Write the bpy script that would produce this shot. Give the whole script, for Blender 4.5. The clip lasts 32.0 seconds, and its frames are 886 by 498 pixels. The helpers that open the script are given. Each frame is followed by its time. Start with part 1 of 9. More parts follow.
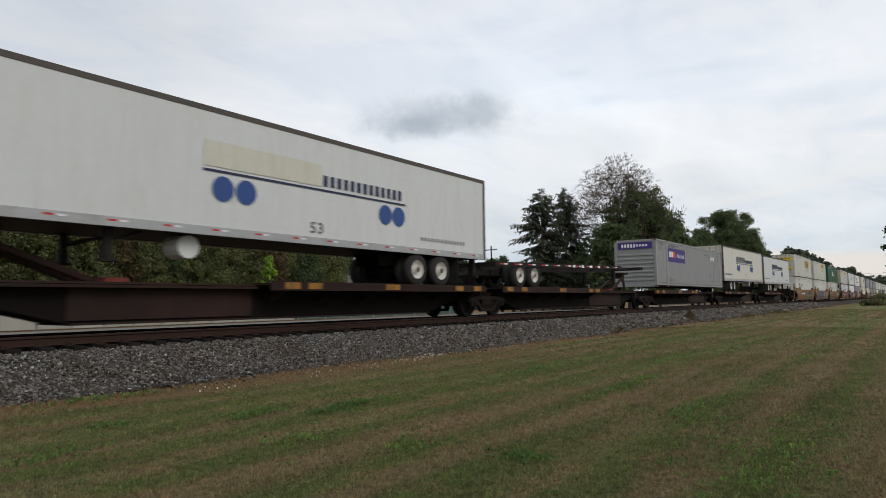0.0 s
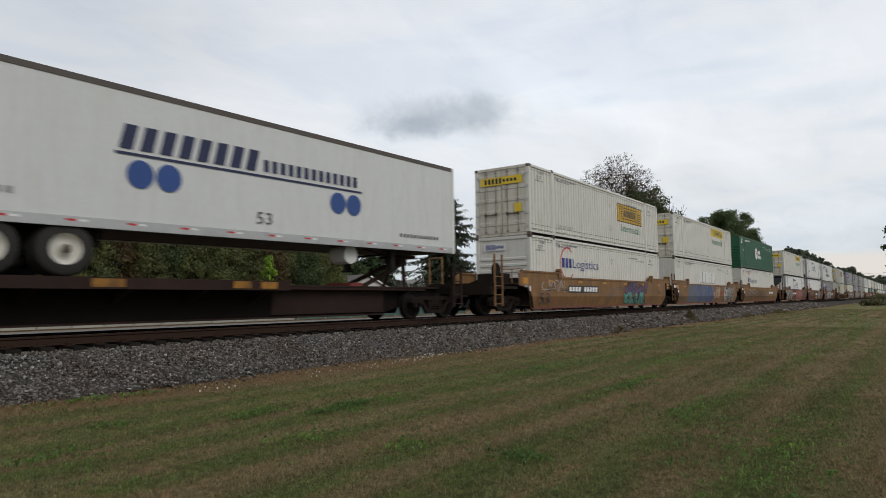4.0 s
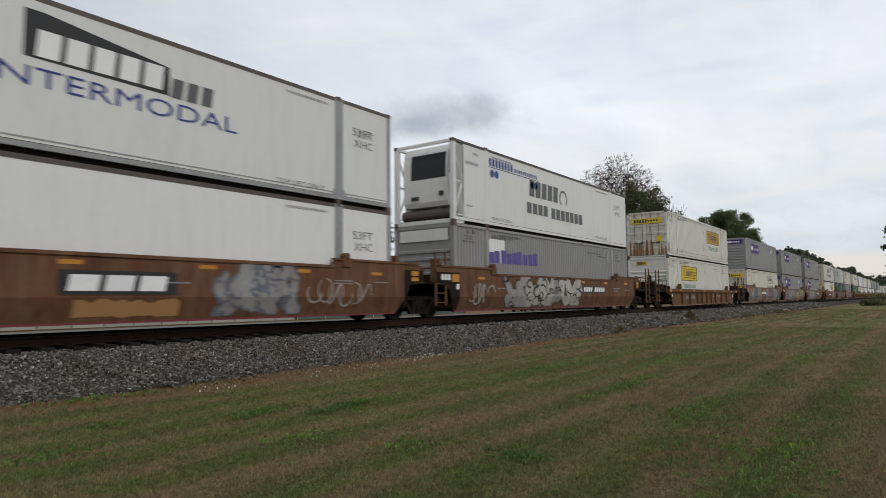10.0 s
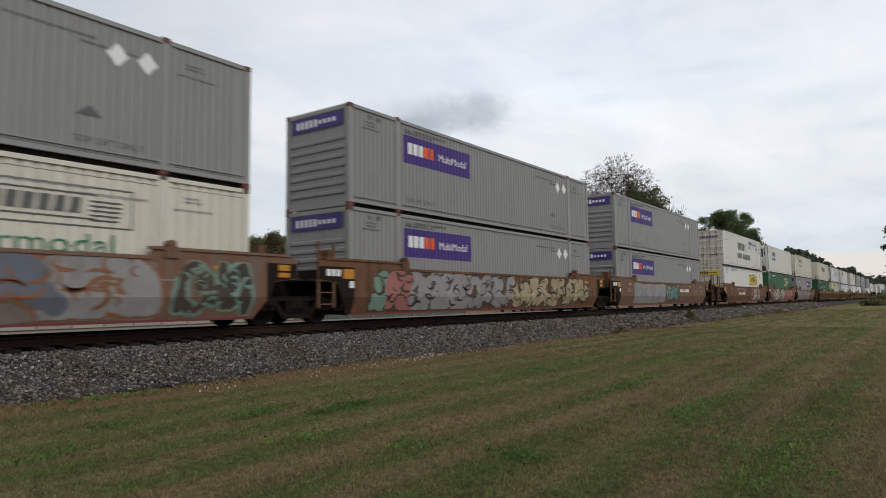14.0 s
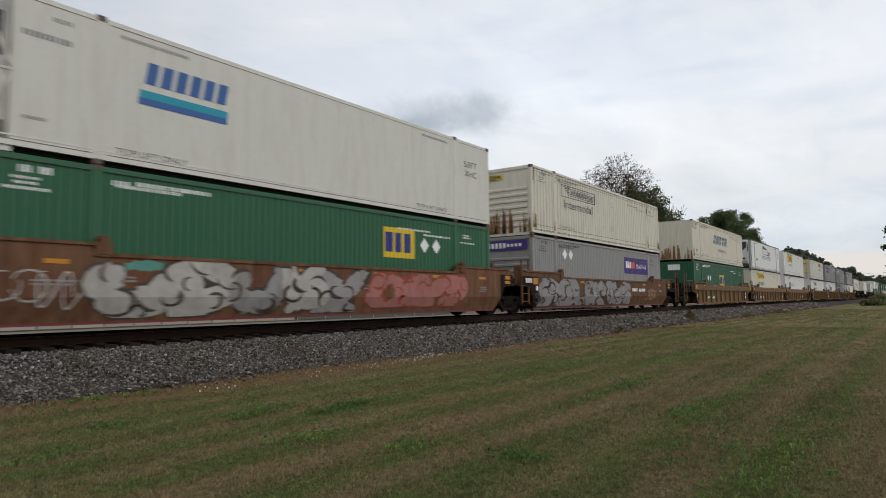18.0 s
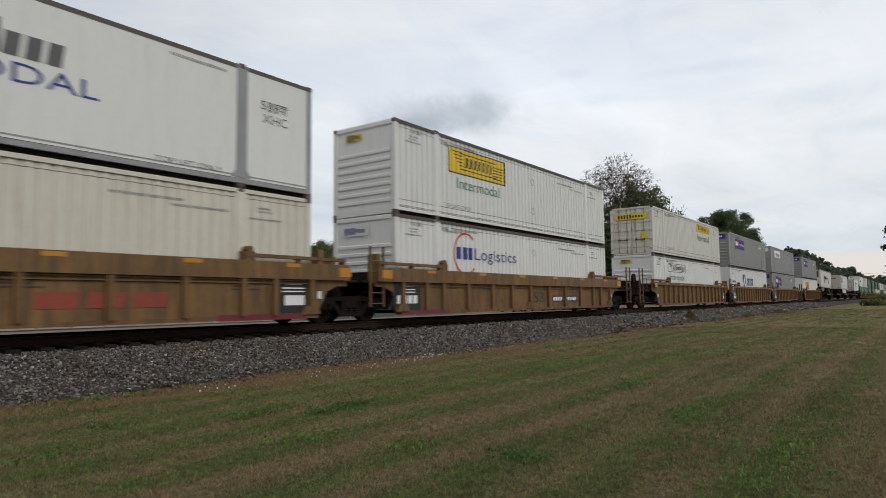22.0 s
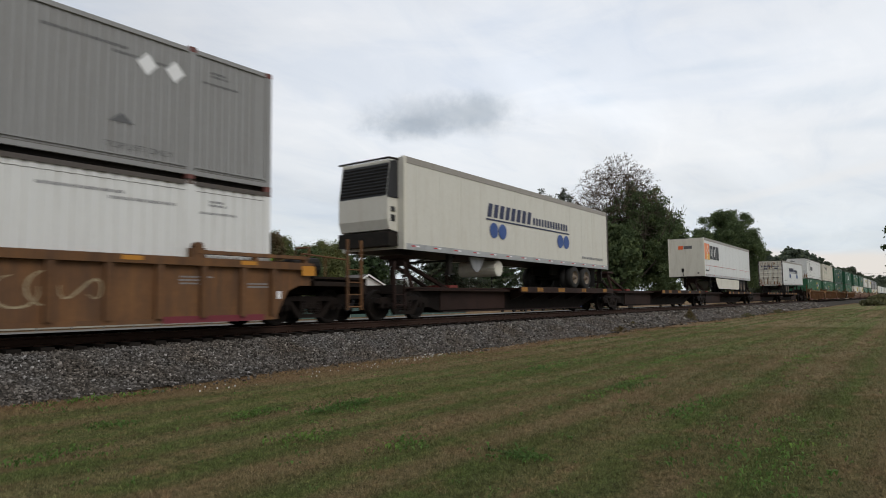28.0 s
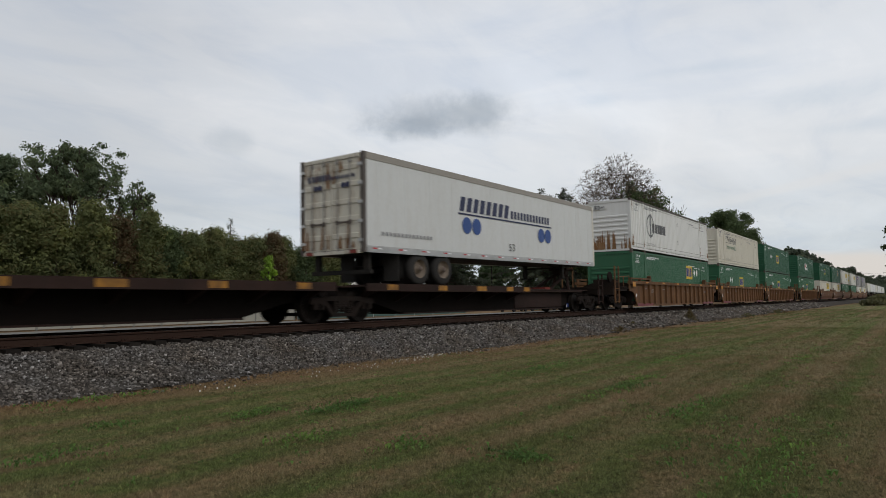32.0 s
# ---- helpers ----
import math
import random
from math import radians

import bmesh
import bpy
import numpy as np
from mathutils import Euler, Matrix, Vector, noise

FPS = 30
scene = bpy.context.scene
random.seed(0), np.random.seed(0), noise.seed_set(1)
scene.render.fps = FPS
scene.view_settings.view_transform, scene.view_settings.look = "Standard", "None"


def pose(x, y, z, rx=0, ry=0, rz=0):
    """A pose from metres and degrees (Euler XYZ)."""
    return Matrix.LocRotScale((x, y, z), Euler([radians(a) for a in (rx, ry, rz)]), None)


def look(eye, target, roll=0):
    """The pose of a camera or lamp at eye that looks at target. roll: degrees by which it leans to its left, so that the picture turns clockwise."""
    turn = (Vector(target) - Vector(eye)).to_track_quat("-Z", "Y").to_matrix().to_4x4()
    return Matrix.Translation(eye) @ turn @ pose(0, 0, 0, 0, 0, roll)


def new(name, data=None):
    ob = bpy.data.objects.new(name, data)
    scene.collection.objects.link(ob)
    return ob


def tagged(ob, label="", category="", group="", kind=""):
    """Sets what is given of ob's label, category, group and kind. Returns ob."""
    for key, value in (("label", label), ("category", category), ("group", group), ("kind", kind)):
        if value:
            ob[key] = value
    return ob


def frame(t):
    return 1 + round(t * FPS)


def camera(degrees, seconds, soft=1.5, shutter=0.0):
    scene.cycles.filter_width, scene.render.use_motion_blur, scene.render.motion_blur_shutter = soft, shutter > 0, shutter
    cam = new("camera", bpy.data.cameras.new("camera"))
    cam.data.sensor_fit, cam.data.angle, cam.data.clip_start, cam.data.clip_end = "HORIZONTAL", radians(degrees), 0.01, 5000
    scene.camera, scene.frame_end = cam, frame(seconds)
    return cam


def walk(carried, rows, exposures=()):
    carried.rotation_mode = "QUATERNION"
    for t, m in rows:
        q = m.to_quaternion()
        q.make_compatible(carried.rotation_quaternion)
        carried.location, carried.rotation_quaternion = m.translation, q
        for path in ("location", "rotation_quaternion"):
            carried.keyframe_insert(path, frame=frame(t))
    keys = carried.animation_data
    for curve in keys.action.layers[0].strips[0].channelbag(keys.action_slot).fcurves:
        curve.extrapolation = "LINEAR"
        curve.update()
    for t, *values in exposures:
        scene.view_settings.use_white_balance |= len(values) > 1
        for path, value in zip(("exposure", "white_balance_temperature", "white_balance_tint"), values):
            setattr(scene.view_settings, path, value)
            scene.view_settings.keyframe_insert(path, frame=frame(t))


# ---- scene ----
V = 17.824            # train speed, m/s
EYE = 1.40            # camera height over the lawn
RAIL = 0.836          # rail head over the lawn
TY = 13.745           # centre line of the track
SECONDS = 32.0

cam = camera(68.69, SECONDS, soft=0.62, shutter=0.22)
walk(cam, [(0, pose(0, 0, EYE, 94.581, 0.637, -53.948)), (SECONDS, pose(0, 0, EYE, 94.581, 0.637, -53.948))],
     [(0, 0.06), (1, -0.12), (2, -0.04), (5, 0.02), (8, 0.04), (12, 0.02), (14, 0.07), (17, 0.06), (20, 0.05), (22, 0.04), (23, -0.03), (25, 0.08), (28, 0.05), (29, 0.02), (29.5, -0.24), (30.2, -0.13), (31, 0.0), (32, -0.15)])
scene.view_settings.exposure = 0.0


# ---------------------------------------------------------------- world and light
def nd(nt, kind, loc=None, **props):
    n = nt.nodes.new(kind)
    for k, val in props.items():
        if k in n.inputs:
            n.inputs[k].default_value = val
    return n


def ramp(nt, src, stops, smooth=False):
    n = nt.nodes.new("ShaderNodeValToRGB")
    n.color_ramp.interpolation = "EASE" if smooth else "LINEAR"
    el = n.color_ramp.elements
    while len(el) < len(stops):
        el.new(0.5)
    for e, (p, c) in zip(el, stops):
        e.position = p
        e.color = (c, c, c, 1) if isinstance(c, (int, float)) else (*c, 1)
    nt.links.new(src, n.inputs["Fac"])
    return n.outputs["Color"]


def math_node(nt, op, a, b=0.5, clamp=False):
    n = nt.nodes.new("ShaderNodeMath")
    n.operation, n.use_clamp = op, clamp
    for i, q in enumerate((a, b)):
        if isinstance(q, (int, float)):
            n.inputs[i].default_value = q
        else:
            nt.links.new(q, n.inputs[i])
    return n.outputs[0]


def vmath(nt, op, a, b=(0, 0, 0)):
    n = nt.nodes.new("ShaderNodeVectorMath")
    n.operation = op
    for i, q in enumerate((a, b)):
        if isinstance(q, (tuple, list, Vector)):
            n.inputs[i].default_value = tuple(q)
        else:
            nt.links.new(q, n.inputs[i])
    return n.outputs["Value"] if op in ("DOT_PRODUCT", "LENGTH") else n.outputs["Vector"]


def mix(nt, fac, a, b, mode="MIX"):
    n = nt.nodes.new("ShaderNodeMix")
    n.data_type, n.blend_type = "RGBA", mode
    for sock, q in ((n.inputs[0], fac), (n.inputs[6], a), (n.inputs[7], b)):
        if isinstance(q, (int, float)):
            sock.default_value = q
        elif isinstance(q, (tuple, list)):
            sock.default_value = (*q, 1) if len(q) == 3 else q
        else:
            nt.links.new(q, sock)
    return n.outputs[2]


def noise_tex(nt, vec, scale, detail=3.0, rough=0.55, distort=0.0):
    n = nt.nodes.new("ShaderNodeTexNoise")
    n.inputs["Scale"].default_value, n.inputs["Detail"].default_value = scale, detail
    n.inputs["Roughness"].default_value, n.inputs["Distortion"].default_value = rough, distort
    if vec is not None:
        nt.links.new(vec, n.inputs["Vector"])
    return n.outputs["Fac"]


def mapping(nt, vec, scale=(1, 1, 1), loc=(0, 0, 0)):
    n = nt.nodes.new("ShaderNodeMapping")
    n.inputs["Scale"].default_value, n.inputs["Location"].default_value = scale, loc
    nt.links.new(vec, n.inputs["Vector"])
    return n.outputs["Vector"]


SUN_DIR = Vector((-0.25, -0.78, 0.62)).normalized()   # bright side of the overcast, behind the camera


def way(az, el):
    a, e = radians(az), radians(el)
    return Vector((math.cos(a) * math.cos(e), math.sin(a) * math.cos(e), math.sin(e)))


def build_world():
    w = bpy.data.worlds.new("overcast_sky")
    w.use_nodes = True
    nt = w.node_tree
    nt.nodes.clear()
    out = nt.nodes.new("ShaderNodeOutputWorld")
    bg = nt.nodes.new("ShaderNodeBackground")
    co = nt.nodes.new("ShaderNodeTexCoord").outputs["Generated"]
    sep = nt.nodes.new("ShaderNodeSeparateXYZ")
    nt.links.new(co, sep.inputs[0])
    z = sep.outputs["Z"]
    # overcast, duller towards the horizon
    base = ramp(nt, z, [(0.0, (0.470, 0.515, 0.570)), (0.06, (0.495, 0.538, 0.585)), (0.12, (0.560, 0.592, 0.630)), (0.20, (0.632, 0.655, 0.686)),
                        (0.30, (0.645, 0.672, 0.712)), (0.40, (0.635, 0.665, 0.712)), (1.0, (0.60, 0.62, 0.65))], True)
    # flattened cloud deck seen at a slant
    den = math_node(nt, "ADD", math_node(nt, "MAXIMUM", z, 0.0), 0.13)
    comb = nt.nodes.new("ShaderNodeCombineXYZ")
    nt.links.new(math_node(nt, "DIVIDE", sep.outputs["X"], den), comb.inputs[0])
    nt.links.new(math_node(nt, "DIVIDE", sep.outputs["Y"], den), comb.inputs[1])
    deck = comb.outputs[0]
    n1 = noise_tex(nt, mapping(nt, deck, (0.55, 1.0, 1), (3.1, 1.7, 0)), 1.1, 4.0, 0.5, 0.4)
    n2 = noise_tex(nt, mapping(nt, deck, (0.5, 1.2, 1), (7.3, 4.2, 0)), 3.4, 6.0, 0.6, 0.6)
    n3 = noise_tex(nt, mapping(nt, co, (1.0, 1.0, 4.2), (1.3, 0.7, 2.2)), 2.6, 5.0, 0.55, 0.5)
    shade = ramp(nt, n1, [(0.25, 0.95), (0.5, 1.05), (0.75, 1.15)], True)
    fine = ramp(nt, n2, [(0.28, (0.925, 0.942, 0.968)), (0.52, (1.0, 1.0, 1.0)), (0.74, (1.055, 1.045, 1.035))], True)
    bands = ramp(nt, n3, [(0.32, (0.915, 0.938, 0.972)), (0.50, (1.0, 1.0, 1.0)), (0.68, (1.06, 1.045, 1.03))], True)
    col = mix(nt, 1.0, mix(nt, 1.0, mix(nt, 1.0, base, shade, "MULTIPLY"), fine, "MULTIPLY"), bands, "MULTIPLY")
    # thinner cloud, so brighter, along the track to the right of the view
    half = math_node(nt, "ADD", math_node(nt, "MULTIPLY", vmath(nt, "DOT_PRODUCT", co, (0.94, 0.20, 0.28)), 0.5), 0.5)
    glow = ramp(nt, half, [(0.0, 0.90), (0.60, 0.90), (0.80, 1.02), (0.93, 1.24), (1.0, 1.31)], True)
    col = mix(nt, 1.0, col, glow, "MULTIPLY")
    # pale gap under the deck, low over the far end of the track
    ahead = ramp(nt, vmath(nt, "DOT_PRODUCT", co, (0.995, 0.07, 0.05)), [(0.975, 0.0), (0.993, 1.0)], True)
    low_z = math_node(nt, "ADD", z, math_node(nt, "MULTIPLY", math_node(nt, "SUBTRACT", n3, 0.5), 0.03))
    gap = math_node(nt, "MULTIPLY", ramp(nt, low_z, [(0.052, 1.0), (0.064, 0.0)], True), ahead)
    col = mix(nt, gap, col, (0.800, 0.760, 0.735))
    streak = ramp(nt, math_node(nt, "ABSOLUTE", math_node(nt, "SUBTRACT", low_z, math_node(nt, "ADD", math_node(nt, "MULTIPLY", sep.outputs["Y"], -0.16), 0.170))), [(0.002, 1.0), (0.011, 0.0)], True)
    col = mix(nt, math_node(nt, "MULTIPLY", math_node(nt, "MULTIPLY", streak, ahead), 0.55), col, (0.86, 0.86, 0.87))
    # single darker clouds hanging in the deck
    wob = noise_tex(nt, co, 11.0, 6.0, 0.62)
    for az, el, wide, high, dark in ((36.0, 16.1, 0.165, 0.042, 0.72), (38.6, 15.3, 0.100, 0.024, 0.80), (33.0, 16.7, 0.085, 0.030, 0.88), (54.5, 13.6, 0.050, 0.024, 0.87),
                                     (24.4, 19.2, 0.055, 0.014, 0.94), (22.0, 16.8, 0.040, 0.018, 0.94), (13.5, 18.5, 0.13, 0.014, 0.94), (5.2, 15.2, 0.11, 0.022, 0.94), (2.7, 12.6, 0.10, 0.014, 0.95)):
        c = way(az, el)
        side = Vector((-math.sin(radians(az)), math.cos(radians(az)), 0))
        up = c.cross(side) * -1 if c.cross(side).z < 0 else c.cross(side)
        rel = vmath(nt, "SUBTRACT", co, c)
        a = math_node(nt, "DIVIDE", vmath(nt, "DOT_PRODUCT", rel, side), wide)
        b = math_node(nt, "DIVIDE", vmath(nt, "DOT_PRODUCT", rel, up), high)
        rr = math_node(nt, "SQRT", math_node(nt, "ADD", math_node(nt, "POWER", math_node(nt, "ABSOLUTE", a), 2.0),
                                             math_node(nt, "POWER", math_node(nt, "ABSOLUTE", b), 2.0)))
        rr = math_node(nt, "ADD", rr, math_node(nt, "MULTIPLY", math_node(nt, "SUBTRACT", wob, 0.5), 1.7))
        front = math_node(nt, "GREATER_THAN", vmath(nt, "DOT_PRODUCT", co, c), 0.5)
        soft = ramp(nt, rr, [(0.10, (dark * 0.975, dark, dark * 1.02)), (1.0, (1.0, 1.0, 1.0))], True)
        col = mix(nt, front, col, mix(nt, 1.0, col, soft, "MULTIPLY"))
    # a little clear sky between
    sky = nt.nodes.new("ShaderNodeTexSky")
    sky.sky_type, sky.sun_disc = "NISHITA", False
    sky.sun_elevation = math.asin(SUN_DIR.z)
    sky.sun_rotation = math.atan2(SUN_DIR.x, SUN_DIR.y)
    clear = mix(nt, 1.0, sky.outputs["Color"], (0.10, 0.10, 0.10), "MULTIPLY")
    col = mix(nt, 0.12, col, clear)
    col = mix(nt, 1.0, col, (1.012, 1.0, 0.982), "MULTIPLY")
    nt.links.new(col, bg.inputs["Color"])
    bg.inputs["Strength"].default_value = 1.0
    nt.links.new(bg.outputs[0], out.inputs["Surface"])
    scene.world = w


build_world()
sun = bpy.data.lights.new("sun", "SUN")
sun.energy, sun.angle, sun.color = 1.0, radians(28), (1.0, 0.965, 0.92)
sun_ob = new("sun", sun)
sun_ob.matrix_world = look(SUN_DIR * 60, (0, 0, 0))


# ---------------------------------------------------------------- materials
MATS = {}


def surface(name, base, alt=None, rough=0.6, metal=0.0, big=0.8, fine=14.0, amount=0.35, dirt=None, dirt_amount=0.35,
            streaks=False, bump=0.15, per_object=0.10, island=0.0, stretch=(1, 1, 1), spec=0.4, dirt_at=(0.52, 0.74)):
    """A worn surface: two scales of mottling, grime, optional run-off streaks and a light relief."""
    if name in MATS:
        return MATS[name]
    m = bpy.data.materials.new(name)
    m.use_nodes = True
    nt = m.node_tree
    b = nt.nodes["Principled BSDF"]
    co = mapping(nt, nt.nodes.new("ShaderNodeTexCoord").outputs["Object"], stretch)
    info = nt.nodes.new("ShaderNodeObjectInfo")
    alt = alt or tuple(c * 0.72 for c in base)
    nb = noise_tex(nt, co, big, 4.0, 0.6, 0.2)
    nf = noise_tex(nt, co, fine, 3.0, 0.6)
    col = mix(nt, math_node(nt, "MULTIPLY", ramp(nt, nb, [(0.35, 0.0), (0.7, 1.0)]), amount), base, alt)
    col = mix(nt, math_node(nt, "MULTIPLY", ramp(nt, nf, [(0.4, 0.0), (0.8, 1.0)]), amount * 0.6), col, tuple(c * 0.6 for c in base))
    if dirt:
        nd1 = noise_tex(nt, mapping(nt, co, (1.3, 1.3, 0.25) if streaks else (1, 1, 1), (2.7, 5.1, 1.9)), 3.0 if streaks else 1.7, 5.0, 0.65)
        col = mix(nt, math_node(nt, "MULTIPLY", ramp(nt, nd1, [(dirt_at[0], 0.0), (dirt_at[1], 1.0)]), dirt_amount), col, dirt)
        if streaks:
            nd2 = noise_tex(nt, mapping(nt, co, (7.0, 7.0, 0.22), (9.1, 2.3, 0.4)), 1.6, 3.0, 0.5)
            col = mix(nt, math_node(nt, "MULTIPLY", ramp(nt, nd2, [(dirt_at[0] + 0.04, 0.0), (dirt_at[1] + 0.04, 1.0)]), dirt_amount * 0.8), col, dirt)
    if per_object:
        k = math_node(nt, "ADD", math_node(nt, "MULTIPLY", info.outputs["Random"], per_object * 2), 1.0 - per_object)
        col = mix(nt, 1.0, col, k, "MULTIPLY")
    if island:
        geo = nt.nodes.new("ShaderNodeNewGeometry")
        k = math_node(nt, "ADD", math_node(nt, "MULTIPLY", geo.outputs["Random Per Island"], island * 2), 1.0 - island)
        col = mix(nt, 1.0, col, k, "MULTIPLY")
    nt.links.new(col, b.inputs["Base Color"])
    rr = math_node(nt, "ADD", math_node(nt, "MULTIPLY", nf, 0.25), rough - 0.12)
    nt.links.new(rr, b.inputs["Roughness"])
    b.inputs["Metallic"].default_value = metal
    b.inputs["Specular IOR Level"].default_value = spec
    if bump:
        bn = nt.nodes.new("ShaderNodeBump")
        bn.inputs["Strength"].default_value, bn.inputs["Distance"].default_value = bump, 0.02
        nt.links.new(nf, bn.inputs["Height"])
        nt.links.new(bn.outputs[0], b.inputs["Normal"])
    MATS[name] = m
    return m


GRIME = (0.10, 0.075, 0.05)
RUST = (0.16, 0.06, 0.025)


def paint(name, c, dirt=(0.33, 0.28, 0.21), amt=0.30, rough=0.5, var=0.22, dirt_at=(0.50, 0.72)):
    return surface(name, c, tuple(x * 0.86 for x in c), rough, 0.0, 0.5, 9.0, var, dirt, amt, True, 0.05, 0.04, dirt_at=dirt_at)


WHITE = paint("white_container_paint", (0.640, 0.628, 0.575), (0.30, 0.25, 0.18), 0.20)
CLEAN = paint("clean_white_paint", (0.705, 0.705, 0.685), (0.40, 0.37, 0.31), 0.16, var=0.12)
CREAM = paint("cream_container_paint", (0.640, 0.612, 0.525), (0.30, 0.23, 0.15), 0.24)
BUFF = paint("buff_weathered_paint", (0.640, 0.605, 0.510), (0.34, 0.25, 0.16), 0.24, dirt_at=(0.50, 0.72))
GREY = paint("grey_container_paint", (0.272, 0.270, 0.265), (0.17, 0.15, 0.13), 0.24)
PALEGREY = paint("pale_grey_paint", (0.285, 0.292, 0.290), (0.20, 0.18, 0.155), 0.34)
GREEN = paint("dark_green_paint", (0.012, 0.090, 0.042), (0.03, 0.075, 0.04), 0.30)
MIDGREEN = paint("mid_green_paint", (0.026, 0.118, 0.056), (0.05, 0.10, 0.06), 0.35)
POSTGREY = paint("bare_grey_post", (0.30, 0.305, 0.315), (0.14, 0.13, 0.12), 0.5, var=0.4)
TRAILERW = paint("trailer_white_sheet", (0.640, 0.650, 0.640), (0.44, 0.40, 0.33), 0.20)
TRAILERC = paint("trailer_cream_sheet", (0.620, 0.600, 0.530), (0.42, 0.36, 0.27), 0.22)
DOORW = paint("grubby_door_paint", (0.60, 0.57, 0.48), (0.22, 0.125, 0.065), 0.55, dirt_at=(0.52, 0.70))
ROOFBAND = paint("taupe_roof_band", (0.30, 0.275, 0.24), (0.20, 0.17, 0.14), 0.35)
RODM = surface("dull_galvanised_rod", (0.30, 0.29, 0.27), (0.20, 0.17, 0.14), 0.5, 0.4, amount=0.5)
SEAM = surface("seam_shade_and_dirt", (0.105, 0.095, 0.080), (0.20, 0.18, 0.15), 0.8, 0, 2.0, 11, 0.9)
ALU = surface("dull_aluminium", (0.50, 0.50, 0.49), rough=0.42, metal=0.75, amount=0.3, dirt=GRIME, dirt_amount=0.3)
STEEL = surface("dark_roof_rail", (0.095, 0.080, 0.070), (0.06, 0.05, 0.045), 0.6, 0.1, dirt=GRIME, dirt_amount=0.4)
BLACK = surface("black_underframe", (0.016, 0.015, 0.014), (0.032, 0.027, 0.022), 0.65, 0.0, 1.5, 18, 0.6, (0.045, 0.033, 0.024), 0.5, spec=0.1)
CASTDARK = surface("dark_casting", (0.09, 0.075, 0.065), (0.18, 0.09, 0.06), 0.6)
CASTRED = surface("red_casting", (0.16, 0.055, 0.045), (0.08, 0.04, 0.035), 0.65)
GRILLE = surface("black_grille", (0.025, 0.026, 0.028), rough=0.5, amount=0.3)
RUBBER = surface("tyre_rubber", (0.030, 0.029, 0.028), (0.055, 0.05, 0.045), 0.8, amount=0.5, spec=0.12)
HUBW = surface("white_wheel_disc", (0.66, 0.65, 0.60), (0.40, 0.34, 0.26), 0.5, amount=0.5)
# car-end steel: grime and the shade between the cars, both in the colour
ENDDARK = surface("grimy_shaded_end_steel", (0.024, 0.0165, 0.0125), (0.014, 0.011, 0.0095), 0.75, 0, 1.0, 14, 0.6, (0.015, 0.012, 0.010), 0.6, True, 0.1, spec=0.1)
HITCHRED = surface("dull_red_plate", (0.20, 0.035, 0.025), rough=0.7, dirt=GRIME, dirt_amount=0.6)
HUBR = surface("rusty_wheel_disc", (0.21, 0.165, 0.12), (0.075, 0.055, 0.042), 0.6, amount=0.7)
TANCAR = surface("tan_car_paint", (0.285, 0.148, 0.054), (0.160, 0.082, 0.036), 0.65, 0, 0.9, 9, 0.75, (0.125, 0.078, 0.046), 0.7, True, 0.08, spec=0.25, dirt_at=(0.44, 0.64))
BROWNCAR = surface("red_brown_car_paint", (0.150, 0.064, 0.034), (0.062, 0.032, 0.022), 0.7, 0, 0.8, 10, 0.75, (0.190, 0.115, 0.068), 0.6, True, 0.08, spec=0.12, dirt_at=(0.44, 0.64))
ORANGECAR = surface("faded_orange_car_paint", (0.200, 0.086, 0.045), (0.150, 0.090, 0.062), 0.7, 0, 0.6, 10, 0.7, (0.16, 0.135, 0.115), 0.6, True, 0.08, spec=0.2, dirt_at=(0.44, 0.64))
YELLOWCAR = surface("mustard_car_paint", (0.225, 0.124, 0.046), (0.125, 0.070, 0.033), 0.65, 0, 0.8, 10, 0.75, (0.075, 0.050, 0.033), 0.75, True, 0.08, spec=0.25, dirt_at=(0.44, 0.64))
RUSTCAR = surface("rust_brown_car_paint", (0.205, 0.104, 0.046), (0.115, 0.058, 0.032), 0.7, 0, 0.8, 10, 0.75, (0.070, 0.046, 0.034), 0.65, True, 0.1, spec=0.12, dirt_at=(0.44, 0.64))
SPINE = surface("brown_spine_steel", (0.040, 0.0225, 0.0180), (0.015, 0.010, 0.0085), 0.7, 0, 0.8, 12, 0.7, (0.022, 0.017, 0.0145), 0.6, True, 0.1, spec=0.12)
# black of the centre beam holds the shade cast by the wheel decks
BEAMM = surface("shaded_black_beam", (0.013, 0.0095, 0.008), (0.007, 0.006, 0.0055), 0.8, 0, 0.8, 12, 0.6, spec=0.08)
TRUCKM = surface("grimy_cast_steel", (0.0125, 0.0095, 0.008), (0.024, 0.0155, 0.012), 0.75, 0.0, 2.0, 20, 0.6, (0.014, 0.012, 0.010), 0.5, spec=0.1)
WHEELM = surface("worn_wheel_steel", (0.010, 0.0085, 0.0075), (0.020, 0.014, 0.011), 0.65, 0.1, 3.0, 20, 0.5, spec=0.1)
TREAD = surface("bright_wheel_tread", (0.22, 0.21, 0.20), (0.05, 0.045, 0.04), 0.4, 0.8, 3.0, 12, 0.9)
HOSE = surface("rubber_hose", (0.018, 0.018, 0.018), rough=0.7)
RAILM = surface("rusty_rail_side", (0.046, 0.026, 0.019), (0.030, 0.019, 0.015), 0.75, 0.1, 2.0, 25, 0.5, spec=0.1)
RAILTOP = surface("polished_rail_head", (0.40, 0.37, 0.34), (0.26, 0.21, 0.17), 0.30, 0.85, 0.4, 9, 0.5)
TIE = surface("creosoted_timber", (0.022, 0.018, 0.015), (0.013, 0.011, 0.010), 0.88, 0, 1.5, 22, 0.6, (0.06, 0.05, 0.043), 0.35, False, 0.5, 0.2, spec=0.1)


